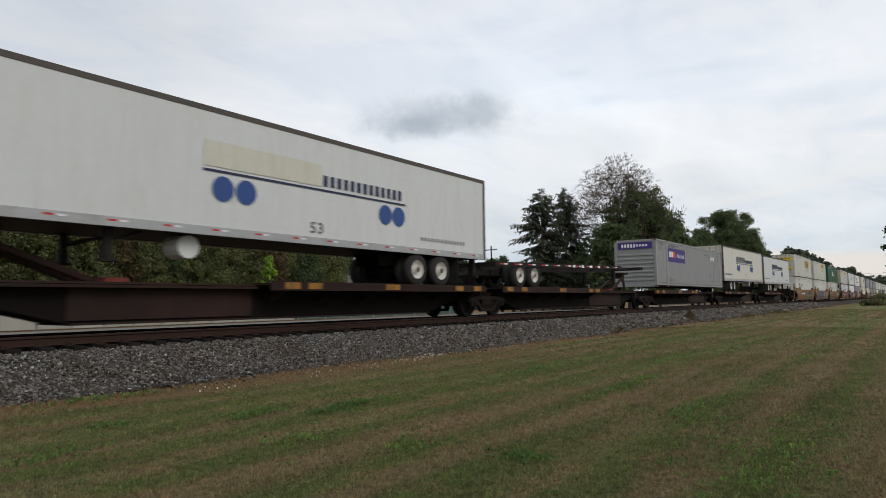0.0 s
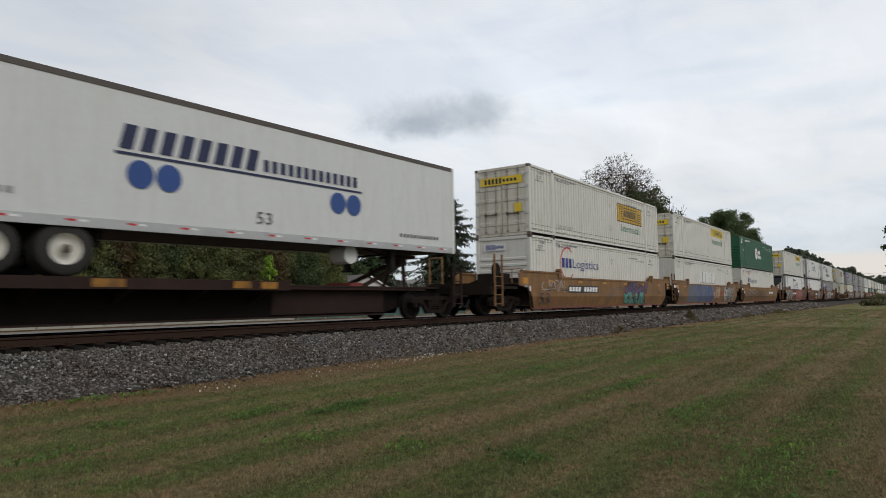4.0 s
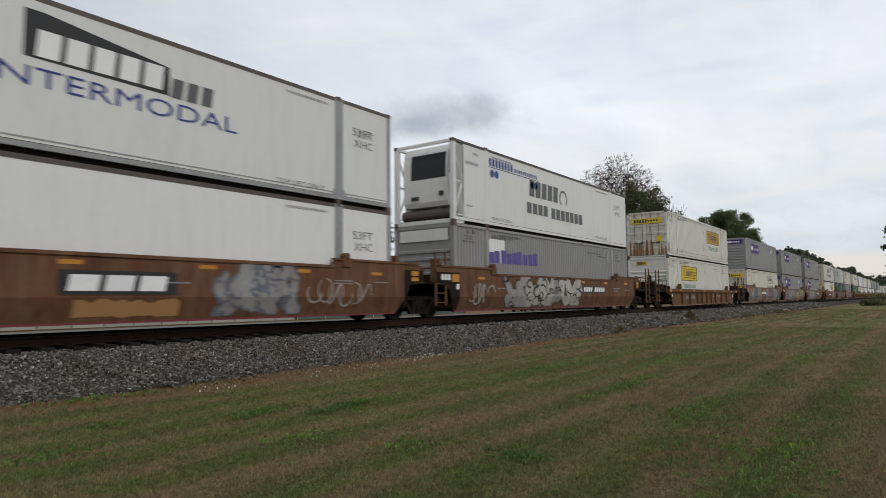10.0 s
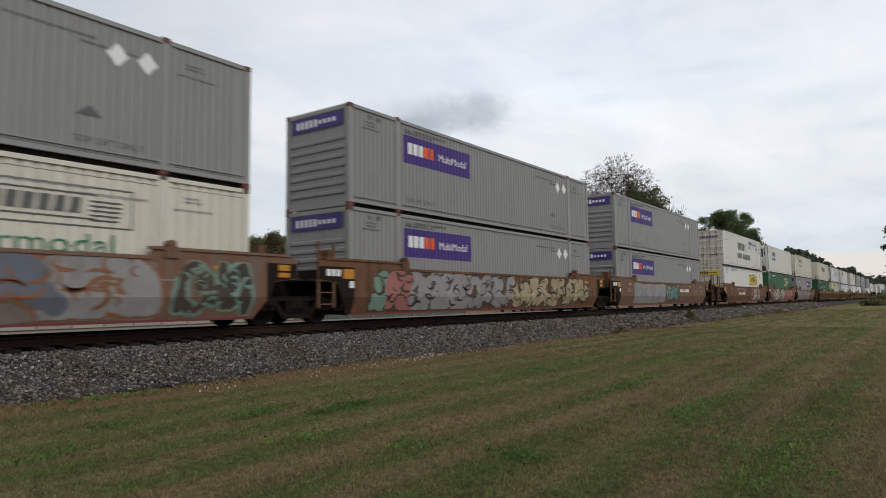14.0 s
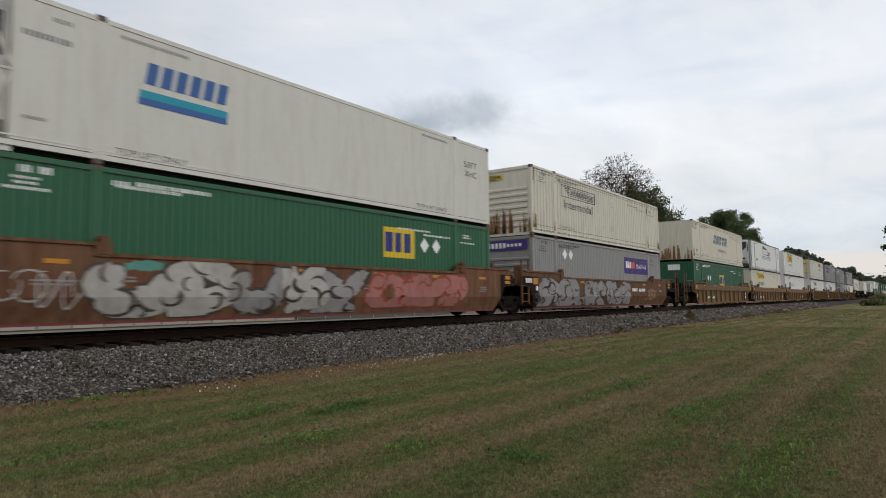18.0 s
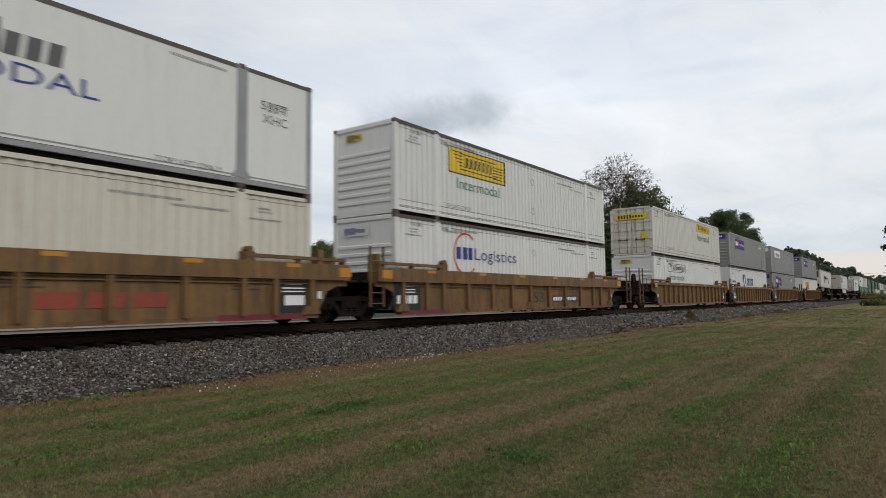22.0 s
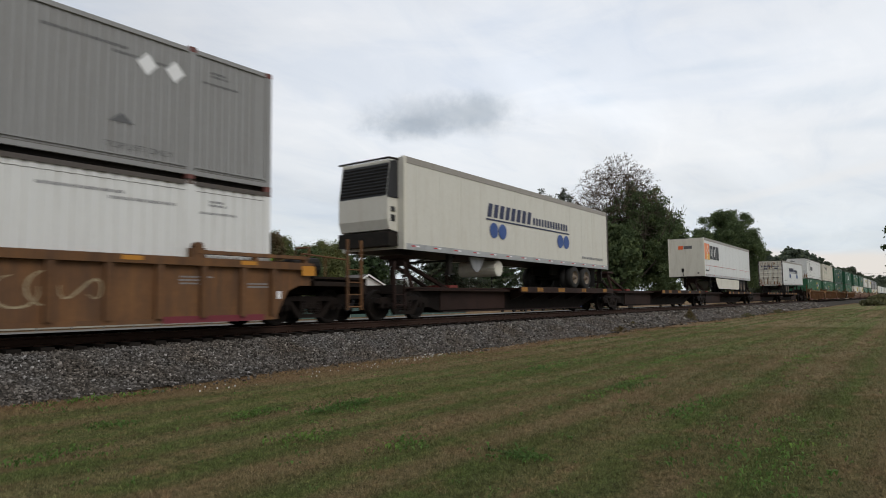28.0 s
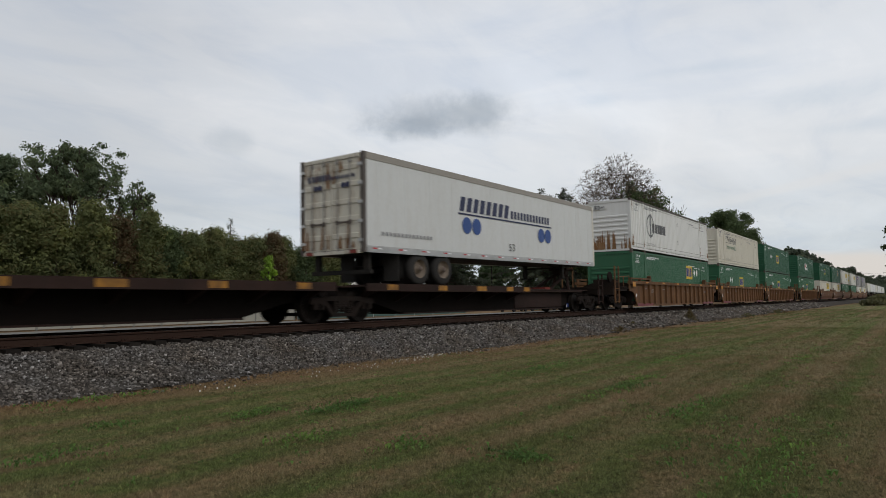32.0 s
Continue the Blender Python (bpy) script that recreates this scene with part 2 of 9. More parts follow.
def flat(name, c, rough=0.5):
    return surface(name, c, tuple(x * 0.85 for x in c), rough, 0, 1.2, 12, 0.25, None, 0, False, 0.03, 0.03)


PURPLE = flat("purple_vinyl", (0.060, 0.030, 0.20))
PURPLE2 = flat("faded_purple_vinyl", (0.11, 0.085, 0.30))
ORANGE = flat("orange_vinyl", (0.75, 0.12, 0.025))
MARKW = flat("white_lettering", (0.80, 0.80, 0.80))
MARKG = flat("grey_lettering", (0.105, 0.105, 0.108))
PALEG = flat("pale_grey_lettering", (0.25, 0.25, 0.255))
SLATEINK = flat("slate_blue_lettering", (0.055, 0.085, 0.155))
MARKB = flat("black_lettering", (0.022, 0.022, 0.024))
MARKY = flat("yellow_panel", (0.70, 0.50, 0.030))
MARKY2 = flat("amber_panel", (0.52, 0.32, 0.035))
MARKO = flat("amber_reflector", (0.50, 0.215, 0.02))
SCUFF = surface("scuffed_amber_paint", (0.42, 0.19, 0.02), (0.10, 0.05, 0.02), 0.7, 0, 3.0, 14, 0.9, (0.06, 0.03, 0.02), 0.8)
MARKN = flat("navy_lettering", (0.030, 0.045, 0.22))
MARKBL = flat("blue_lettering", (0.045, 0.12, 0.33))
MARKT = flat("teal_stripe", (0.02, 0.30, 0.42))
MARKR = flat("red_mark", (0.50, 0.030, 0.035))
MARKGR = flat("green_lettering", (0.020, 0.16, 0.080))
MARKLG = flat("leaf_green_mark", (0.14, 0.28, 0.030))
DISC = flat("blue_disc", (0.030, 0.075, 0.25))
NAVYINK = flat("dark_navy_lettering", (0.022, 0.028, 0.075))
MAROON = flat("maroon_edge", (0.16, 0.025, 0.035))
RUSTRUN = surface("rust_run_stain", (0.215, 0.105, 0.045), (0.32, 0.21, 0.12), 0.8, 0, 3.0, 16, 0.9, (0.10, 0.05, 0.025), 0.6, True, 0.1, spec=0.1)


# ---------------------------------------------------------------- mesh helpers
class Mesher:
    """Collects vertices and faces for one mesh."""

    def __init__(self):
        self.v, self.f = [], []

    def box(self, x0, x1, y0, y1, z0, z1):
        n = len(self.v)
        self.v += [(x, y, z) for x in (x0, x1) for y in (y0, y1) for z in (z0, z1)]
        self.f += [tuple(n + i for i in q) for q in ((0, 1, 3, 2), (4, 6, 7, 5), (0, 4, 5, 1), (2, 3, 7, 6), (0, 2, 6, 4), (1, 5, 7, 3))]
        return self

    def prism(self, poly, a, b, axis="y"):
        """A polygon pushed along an axis: (x, z) along y, (y, z) along x, or (x, y) along z."""
        n, k = len(self.v), len(poly)
        for w in (a, b):
            for p, q in poly:
                self.v.append((p, w, q) if axis == "y" else (w, p, q) if axis == "x" else (p, q, w))
        self.f += [tuple(range(n, n + k)), tuple(range(n + 2 * k - 1, n + k - 1, -1))]
        self.f += [(n + i, n + k + i, n + k + (i + 1) % k, n + (i + 1) % k) for i in range(k)]
        return self

    def tube(self, p, q, r, sides=8, r2=None, caps=True):
        p, q = Vector(p), Vector(q)
        d = (q - p).normalized()
        a = d.orthogonal().normalized()
        b = d.cross(a)
        n = len(self.v)
        for c, rad in ((p, r), (q, r if r2 is None else r2)):
            for i in range(sides):
                w = 2 * math.pi * i / sides
                self.v.append(tuple(c + a * rad * math.cos(w) + b * rad * math.sin(w)))
        self.f += [(n + i, n + (i + 1) % sides, n + sides + (i + 1) % sides, n + sides + i) for i in range(sides)]
        if caps:
            self.f += [tuple(range(n + sides - 1, n - 1, -1)), tuple(range(n + sides, n + 2 * sides))]
        return self

    def lathe(self, profile, cx, cz, sides=20, caps=True):
        """A profile of (y, radius) turned about the y axis through (cx, cz)."""
        n, k = len(self.v), len(profile)
        for i in range(sides):
            w = 2 * math.pi * i / sides
            for y, r in profile:
                self.v.append((cx + r * math.cos(w), y, cz + r * math.sin(w)))
        for i in range(sides):
            j = (i + 1) % sides
            for e in range(k - 1):
                self.f.append((n + i * k + e, n + i * k + e + 1, n + j * k + e + 1, n + j * k + e))
        if caps:
            self.f += [tuple(n + i * k for i in range(sides)), tuple(n + i * k + k - 1 for i in reversed(range(sides)))]
        return self

    def quad(self, *pts):
        n = len(self.v)
        self.v += [tuple(p) for p in pts]
        self.f.append(tuple(range(n, n + len(pts))))
        return self

    def mesh(self, name, mat, smooth=False):
        me = bpy.data.meshes.new(name)
        me.from_pydata(self.v, [], self.f)
        for m in (mat if isinstance(mat, (list, tuple)) else [mat]):
            me.materials.append(m)
        if smooth:
            me.polygons.foreach_set("use_smooth", [True] * len(me.polygons))
        me.update()
        return me


CACHE = {}


def cached(key, maker):
    if key not in CACHE:
        CACHE[key] = maker()
    return CACHE[key]


def part(name, data, mat, parent, label="", m=None, smooth=False):
    """One mesh object under a thing or a part."""
    me = data.mesh(name, mat, smooth) if isinstance(data, Mesher) else data
    ob = new(name, me)
    ob.parent = parent
    if m is not None:
        ob.matrix_local = m
    if label:
        ob["label"] = label
    return ob


def thing(name, label, category, group="", m=None, kind=""):
    ob = new(name)
    ob.empty_display_size = 0.3
    if m is not None:
        ob.matrix_world = m
    return tagged(ob, label, category, group, kind)


def text_mesh(words, mat, width, height, slant=0.0):
    """Lettering of the built-in font, fitted to a width and a height, flat in the plane of x and z."""
    def make():
        cu = bpy.data.curves.new("lettering", "FONT")
        cu.body, cu.shear, cu.resolution_u = words, slant, 3
        tmp = bpy.data.objects.new("lettering", cu)
        scene.collection.objects.link(tmp)
        bpy.context.view_layer.update()
        me = bpy.data.meshes.new_from_object(tmp.evaluated_get(bpy.context.evaluated_depsgraph_get()))
        bpy.data.objects.remove(tmp)
        bpy.data.curves.remove(cu)
        co = np.empty(len(me.vertices) * 3)
        me.vertices.foreach_get("co", co)
        co = co.reshape(-1, 3)
        lo, hi = co.min(0), co.max(0)
        put = np.zeros_like(co)
        put[:, 0] = (co[:, 0] - lo[0]) / (hi[0] - lo[0]) * width
        put[:, 2] = (co[:, 1] - lo[1]) / (hi[1] - lo[1]) * height
        me.vertices.foreach_set("co", put.ravel())
        me.materials.clear()
        me.materials.append(mat)
        me.update()
        return me
    return cached(("text", words, mat.name, round(width, 3), round(height, 3)), make)


MOVING = []           # thing, x at the start, height over the rail, tilt


def moving(ob, x, z, tilt=0.0):
    MOVING.append((ob, x, z, tilt))
    return ob


# ---------------------------------------------------------------- containers
CL, CW, CH = 16.154, 1.2955, 2.896


def corrugation(kind):
    """Breakpoints (x, depth) along a side wall."""
    pts = [(0.10, 0.0)]
    if kind != "smooth":
        p = 0.27 if kind == "wide" else 0.185
        dep = 0.045 if kind == "wide" else 0.030
        x = 0.22
        while x < CL - 0.22 - p:
            pts += [(x, 0.0), (x + 0.09 * p, dep), (x + 0.31 * p, dep), (x + 0.40 * p, 0.0)]
            x += p
    pts.append((CL - 0.10, 0.0))
    return pts


PROFILE = {k: corrugation(k) for k in ("wide", "fine", "smooth")}


def wall_strip(mb, kind, x0, x1, z0, z1, lift=0.0, side=-1, slant=0.0):
    """A rectangle that follows the folds of the side wall."""
    prof = PROFILE[kind]
    sink = 0.0 if kind == "smooth" else 0.022        # folded walls sit back from rails and posts
    xs = [x0] + [x for x, _ in prof if x0 + 0.004 < x < x1 - 0.004] + [x1]
    px, pd = [x for x, _ in prof], [q for _, q in prof]
    dep = np.interp(xs, px, pd)
    n = len(mb.v)
    for x, q in zip(xs, dep):
        y = side * (CW - q - sink + lift)
        mb.v += [(x, y, z0), (x + slant, y, z1)]
    for i in range(len(xs) - 1):
        a = n + 2 * i
        mb.f.append((a, a + 2, a + 3, a + 1) if side < 0 else (a, a + 1, a + 3, a + 2))
    return mb


def letter_row(mb, kind, x0, x1, z0, z1, count, lift, fill=0.66, slant=0.0, rng=None):
    """Unreadable or branded lettering as plain bars."""
    w = (x1 - x0) / count
    for i in range(count):
        a = x0 + i * w
        k = fill * (1 if rng is None else rng.uniform(0.75, 1.1))
        wall_strip(mb, kind, a, a + w * k, z0, z1, lift, slant=slant)
    return mb


def disc(mb, cx, cz, r, y, sides=20, squash=1.0):
    return mb.quad(*[(cx + r * math.cos(2 * math.pi * i / sides) * squash, y, cz + r * math.sin(2 * math.pi * i / sides)) for i in range(sides)])


def ring(mb, cx, cz, r, w, y, a0, a1, steps=22):
    n = len(mb.v)
    for i in range(steps + 1):
        a = a0 + (a1 - a0) * i / steps
        for q in (r - w / 2, r + w / 2):
            mb.v.append((cx + q * math.cos(a), y, cz + q * math.sin(a)))
    mb.f += [(n + 2 * i, n + 2 * i + 1, n + 2 * i + 3, n + 2 * i + 2) for i in range(steps)]
    return mb


class Logo:
    """Draws markings on the near side of a container or trailer."""

    def __init__(self, parent, kind, face=None):
        self.p, self.kind = parent, kind
        self.face = (CW if kind == "smooth" else CW - 0.022) if face is None else face

    def rect(self, name, mat, x0, x1, z0, z1, lift=0.004, label="", slant=0.0):
        return part(name, wall_strip(Mesher(), self.kind, x0, x1, z0, z1, lift, slant=slant), mat, self.p, label)

    def row(self, name, mat, x0, x1, z0, z1, count, lift=0.008, fill=0.66, slant=0.0, label=""):
        w = (x1 - x0) / count
        for i in range(count):
            part(name + "_bar", wall_strip(Mesher(), self.kind, x0 + i * w, x0 + i * w + w * fill, z0, z1, lift, slant=slant), mat, self.p, label)

    def words(self, s, mat, x0, x1, z0, z1, lift=0.006):
        ob = part("lettering", text_mesh(s, mat, x1 - x0, z1 - z0), mat, self.p, "", pose(x0, -self.face - lift, z0))
        ob["kind"] = "stuff"
        return ob

    # yellow or outlined haulage panel with a plain word under it
    def haul_panel(self, x, framed=True, z=1.43, h=0.98, fill=None, outline=False, word=True, dark=None):
        w = 3.75
        if outline:
            mb = Mesher()
            for a, b, c, d in ((x, x + w, z, z + 0.035), (x, x + w, z + h - 0.035, z + h), (x, x + 0.035, z, z + h), (x + w - 0.035, x + w, z, z + h)):
                wall_strip(mb, self.kind, a, b, c, d, 0.004)
            part("panel_frame", mb, MARKG, self.p, "thin grey outline of a haulage panel")
        else:
            if framed:
                self.rect("panel_border", MARKB, x, x + w, z, z + h, 0.004, "black panel border")
            e = 0.045 if framed else 0.0
            self.rect("panel", fill or MARKY, x + e, x + w - e, z + e, z + h - e, 0.007, "yellow haulage panel")
        mb = Mesher()
        self.row("emblem", MARKG if outline else MARKB, x + 0.95, x + 2.8, z + h * 0.32, z + h * 0.70, 7, 0.0115, 0.78, 0.03)
        for i in range(5):
            zz = z + h * (0.82 - i * 0.125)
            wall_strip(mb, self.kind, x + 0.22 + i * 0.10, x + 0.85, zz, zz + 0.035, 0.011)
            zz = z + h * (0.62 - i * 0.115)
            wall_strip(mb, self.kind, x + 2.9, x + 3.2 + 0.35 - i * 0.02, zz, zz + 0.035, 0.011)
        wall_strip(mb, self.kind, x + 0.75, x + 3.05, z + h * 0.78, z + h * 0.82, 0.011)
        wall_strip(mb, self.kind, x + 0.75, x + 3.05, z + h * 0.19, z + h * 0.23, 0.011)
        part("emblem_stripe", mb, MARKG if outline else MARKB, self.p, "thin speed lines of a haulage emblem")["kind"] = "stuff"
        if word:
            a, b = (x + 0.5, x + 3.28) if framed and not outline else (x + 0.27, x + 3.4)
            self.words("Intermodal", dark or MARKGR, a, b, z - 0.50 if framed else z - 0.62, z - 0.12)

    def parcel_panel(self, x, z=1.60, faded=False):
        self.rect("panel", PURPLE2 if faded else PURPLE, x, x + 3.68, z, z + 0.88, 0.004, "purple parcel company panel")
        self.row("emblem", MARKW, x + 0.22, x + 1.05, z + 0.30, z + 0.66, 3, 0.009, 0.8, label="white bars of a company name")
        self.row("emblem", ORANGE, x + 1.05, x + 1.62, z + 0.30, z + 0.66, 2, 0.009, 0.8, label="orange bars of a company name")
        self.words("MultiModal", MARKW, x + 1.82, x + 3.42, z + 0.32, z + 0.56, 0.008)

    def diamonds(self, x, z=2.25, mat=None):
        for dx in (0.0, 0.62):
            y = -self.face - 0.007
            mb = Mesher().quad((x + dx - 0.22, y, z), (x + dx, y, z - 0.24), (x + dx + 0.22, y, z), (x + dx, y, z + 0.24))
            part("placard", mb, mat or MARKW, self.p, "white diamond placard")

    def small_print(self, places, mat=None):
        mb = Mesher()
        rng = random.Random(len(places))
        for x0, x1, z, h in places:
            letter_row(mb, self.kind, x0, x1, z, z + h, max(3, int((x1 - x0) / (h * 0.75))), 0.005, 0.7, 0.0, rng)
        part("small_print", mb, mat or MARKG, self.p, "bars of unreadable small lettering")["kind"] = "stuff"

    def logistics(self, x=2.75):
        part("emblem", ring(Mesher(), x + 0.72, 1.85, 0.70, 0.07, -self.face - 0.008, radians(48), radians(318), 32), MARKR, self.p, "open red ring emblem")
        self.row("emblem", MARKN, x + 0.22, x + 1.2, 1.66, 2.08, 3, 0.008, 0.8, label="navy bars of a company name")
        self.words("Logistics", MARKN, x + 1.28, x + 4.2, 1.54, 2.08, 0.008)

    def hauler(self, x, mat, z0, z1, w=4.6, shade=None):
        if shade:
            self.row("emblem_shade", shade, x + 0.08, x + w + 0.08, z0 - 0.07, z1 - 0.07, 5, 0.005, 0.80, 0.25)
        self.row("emblem", mat, x, x + w, z0, z1, 5, 0.009, 0.78, 0.25, label="slanted bars of a hauler's name")
        mb = Mesher()
        for i in (0, 3):
            wall_strip(mb, self.kind, x + i * w / 5 + 0.2, x + i * w / 5 + w / 5 * 0.8, z0 + (z1 - z0) * 0.40, z0 + (z1 - z0) * 0.58, 0.012)
        part("emblem_slot", mb, WHITE, self.p)

    def slashed(self, z=1.68, blue=True):
        """Pale bars of a name in front of a black slanting block."""
        f = -self.face
        part("emblem_shadow", Mesher().quad((6.28, f - 0.005, z + 0.06), (9.05, f - 0.005, z + 0.02), (9.05, f - 0.005, z + 0.62), (6.62, f - 0.005, z + 0.93), (6.28, f - 0.005, z + 0.93)), MARKB, self.p, "black slanting block of an emblem")
        self.row("emblem", MARKW, 6.48, 8.98, z + 0.10, z + 0.60, 5, 0.010, 0.80, 0.04, "white bars of a company name")
        self.row("emblem", MARKG, 9.08, 10.15, z + 0.0, z + 0.42, 3, 0.009, 0.74, 0.05)
        self.words("INTERMODAL", MARKN, 5.68, 10.75, z - 0.46, z - 0.10)

    def bluedisc(self, base=0.0, big=True):
        z = base
        if big:
            self.row("emblem", NAVYINK, 4.75, 8.15, z + 1.62, z + 2.12, 8, 0.006, 0.66, 0.12, "navy bars of a company name")
        else:
            self.rect("paint_patch", CREAM, 4.7, 8.2, z + 1.62, z + 2.2, 0.004, "yellowed patch where letters were removed")
        self.row("emblem", NAVYINK, 8.25, 11.55, z + 1.64, z + 1.93, 13, 0.006, 0.62, 0.0, "navy bars of small lettering")
        self.rect("underline", NAVYINK, 4.68, 11.65, z + 1.50, z + 1.555, 0.006)
        for c in (5.2, 5.82, 10.72, 11.32):
            part("disc", disc(Mesher(), c, z + 1.14, 0.29, -self.face - 0.006), DISC, self.p, "solid blue disc")


def container(name, mat, kind, end, label, x, z, draw=(), post=None, print_mat=None, cast=None, group="containers on the train"):
    """A 53 foot box: folded side walls, posts, rails, castings, an end of its own and its markings."""
    c = thing(name, label, "container", group)
    reefer = end == "reefer"
    tail = end == "door_and_unit"
    pm = post or mat
    x0 = 0.62 if reefer else 0.02
    x1 = CL - 0.72 if tail else CL - 0.02
    key = (mat.name, kind, reefer, tail)

    def side(s):
        mb = Mesher()
        wall_strip(mb, kind, max(x0, 0.10), min(x1, CL - 0.10), 0.19, CH - 0.10, 0.0, s)
        return mb.mesh("side_wall", mat)
    part("side_wall", cached(("near", *key), lambda: side(-1)), None, c)
    part("side_wall", cached(("far", *key), lambda: side(1)), None, c)
    part("roof", cached(("roof", mat.name, reefer, tail), lambda: Mesher().box(x0, x1, -CW + 0.06, CW - 0.06, CH - 0.075, CH - 0.03).mesh("roof", mat)), None, c)
    part("floor", cached(("floor",), lambda: Mesher().box(0.08, CL - 0.08, -CW + 0.16, CW - 0.16, 0.03, 0.16).mesh("floor", BLACK)), None, c)

    # thin dark strips paint the shade under the rail ledges, with seam dirt
    def seams():
        mb = Mesher()
        runs = [(0.435, 0.016), (0.205, 0.012), (CH - 0.225, 0.012), (CH - 0.112, 0.010)] if kind == "wide" else [(0.205, 0.014), (CH - 0.112, 0.012)]
        for zz, h in runs:
            for a, b in ((max(x0, 0.18), 2.0), (2.28, CL - 2.26), (CL - 1.98, min(x1, CL - 0.18))):
                wall_strip(mb, kind, a, b, zz, zz + h, 0.004 if 0.3 < zz < CH - 0.15 else 0.027 if kind != "smooth" else 0.005)
        return mb.mesh("panel_seam", SEAM)
    part("panel_seam", cached(("seams", *key[1:]), seams), None, c, "dark seam along the rails, painted ledge shade and dirt")["kind"] = "stuff"
    for s in (-1, 1):
        part("top_rail", cached(("trail", pm.name, s), lambda: Mesher().box(0.1, CL - 0.1, *sorted((s * (CW + 0.003), s * (CW - 0.07))), CH - 0.10, CH - 0.008).mesh("top_rail", STEEL if kind == "smooth" else pm)), None, c)
        part("bottom_rail", cached(("brail", pm.name, s), lambda: Mesher().box(0.1, CL - 0.1, *sorted((s * (CW + 0.003), s * (CW - 0.07))), 0.105, 0.20).box(0.1, CL - 0.1, *sorted((s * (CW + 0.006), s * (CW - 0.02))), 0.27, 0.30).mesh("bottom_rail", pm)), None, c)
        for u, wdt in ((0.0, 0.17), (CL - 0.17, 0.17)):
            part("corner_post", cached(("cpost", pm.name, s, u), lambda: Mesher().box(u, u + wdt, *sorted((s * (CW + 0.004), s * (CW - 0.14))), 0.11, CH - 0.01).mesh("corner_post", pm)), None, c)
        for u in (2.02, CL - 2.24):
            w = 0.30 if post else 0.20
            part("lift_post", cached(("lpost", pm.name, s, u), lambda: Mesher().box(u - w / 2 + 0.1, u + w / 2 + 0.1, *sorted((s * (CW + 0.006), s * (CW - 0.08))), 0.11, CH - 0.01).prism([(u + 0.1 - w * 0.95, 0.24), (u + 0.1 + w * 0.95, 0.24), (u + 0.1 + w / 2, 0.42), (u + 0.1 - w / 2, 0.42)] if post else [(u + 0.1 - w / 2, 0.2), (u + 0.1 + w / 2, 0.2), (u + 0.1, 0.3)], *sorted((s * (CW + 0.009), s * (CW - 0.02)))).mesh("lift_post", pm)), None, c)
    cm = cast or CASTDARK

    for sgn in (-1, 1):
        for u, q in ((2.03, 0.0), (2.03, CH - 0.085), (CL - 2.23, 0.0), (CL - 2.23, CH - 0.085), (-0.004, -0.004), (-0.004, CH - 0.112), (CL - 0.172, -0.004), (CL - 0.172, CH - 0.112)):
            if sgn > 0 and u > 0:
                continue
            part("casting", cached(("cast", cm.name, sgn), lambda: Mesher().box(0, 0.176, *sorted((sgn * (CW + 0.009), sgn * (CW - 0.13))), 0, 0.116).mesh("casting", cm)), None, c, "", pose(u, 0, q))
    part("rear_end", cached(("rear", mat.name, tail), lambda: Mesher().box(x1 - 0.04, x1, -CW + 0.1, CW - 0.1, 0.1, CH - 0.05).mesh("rear_end", mat)), None, c)
    if end in ("door", "door_and_unit"):
        door_end(c, mat, dm=DOORW)
    elif end == "ribs":
        rib_end(c, mat)
    elif end == "plain":
        part("front_end", cached(("plain", mat.name), lambda: Mesher().box(0.02, 0.07, -CW + 0.1, CW - 0.1, 0.1, CH - 0.05).mesh("front_end", mat)), None, c)
        sm = Mesher()
        for i in range(6):
            y = -CW + 0.35 + i * 0.36
            sm.box(-0.002, 0.02, y, y + 0.03, 0.3, CH - 0.2)
        part("front_seam", cached(("plainseam", mat.name), lambda: sm.mesh("front_seam", mat)), None, c)
    elif reefer:
        reefer_end(c, mat, pm)
    if tail:
        reefer_frame(c, pm, True)
        part("cooling_unit", Mesher().prism([(CL - 0.72, 0.55), (CL - 0.34, 0.62), (CL - 0.28, 1.0), (CL - 0.28, 1.2), (CL - 0.72, 1.3)], -0.9, 0.9), mat, c)
        part("fuel_tank", Mesher().tube((CL - 0.36, -1.05, 0.36), (CL - 0.36, 1.05, 0.36), 0.2, 12), STEEL, c, "grimy round fuel tank")
    lg = Logo(c, kind)
    lg.small_print([(0.68, 1.15, 2.46, 0.05), (0.72, 1.10, 2.37, 0.05), (0.55, 1.30, 2.27, 0.055), (11.0, 12.6, 2.42, 0.06), (14.5, 14.9, 2.46, 0.05), (14.5, 14.95, 2.38, 0.05), (14.3, 15.2, 2.20, 0.05), (2.5, 3.9, 2.52, 0.07), (12.3, 13.7, 2.30, 0.06), (0.80, 1.02, 2.58, 0.13), (1.12, 1.34, 2.58, 0.13), (2.42, 2.78, 2.56, 0.10), (2.9, 4.6, 2.60, 0.085)] if kind != "smooth" else
                   [(0.75, 1.6, 2.12, 0.11), (1.25, 1.6, 2.50, 0.09), (2.5, 4.0, 2.60, 0.07), (12.2, 13.6, 2.60, 0.07), (0.8, 1.2, 0.62, 0.06)], print_mat or PALEG)
    if kind == "wide":
        lg.words("TOP LIFT ONLY", PALEG, 2.50, 4.15, 0.475, 0.60)
        for u, zz in ((8.7, 2.15), (8.7, 0.95)):
            part("vent_ring", ring(Mesher(), u, zz, 0.13, 0.028, -CW + 0.016, 0, 2 * math.pi, 10), print_mat or PALEG, c, "small faded round vent cover")
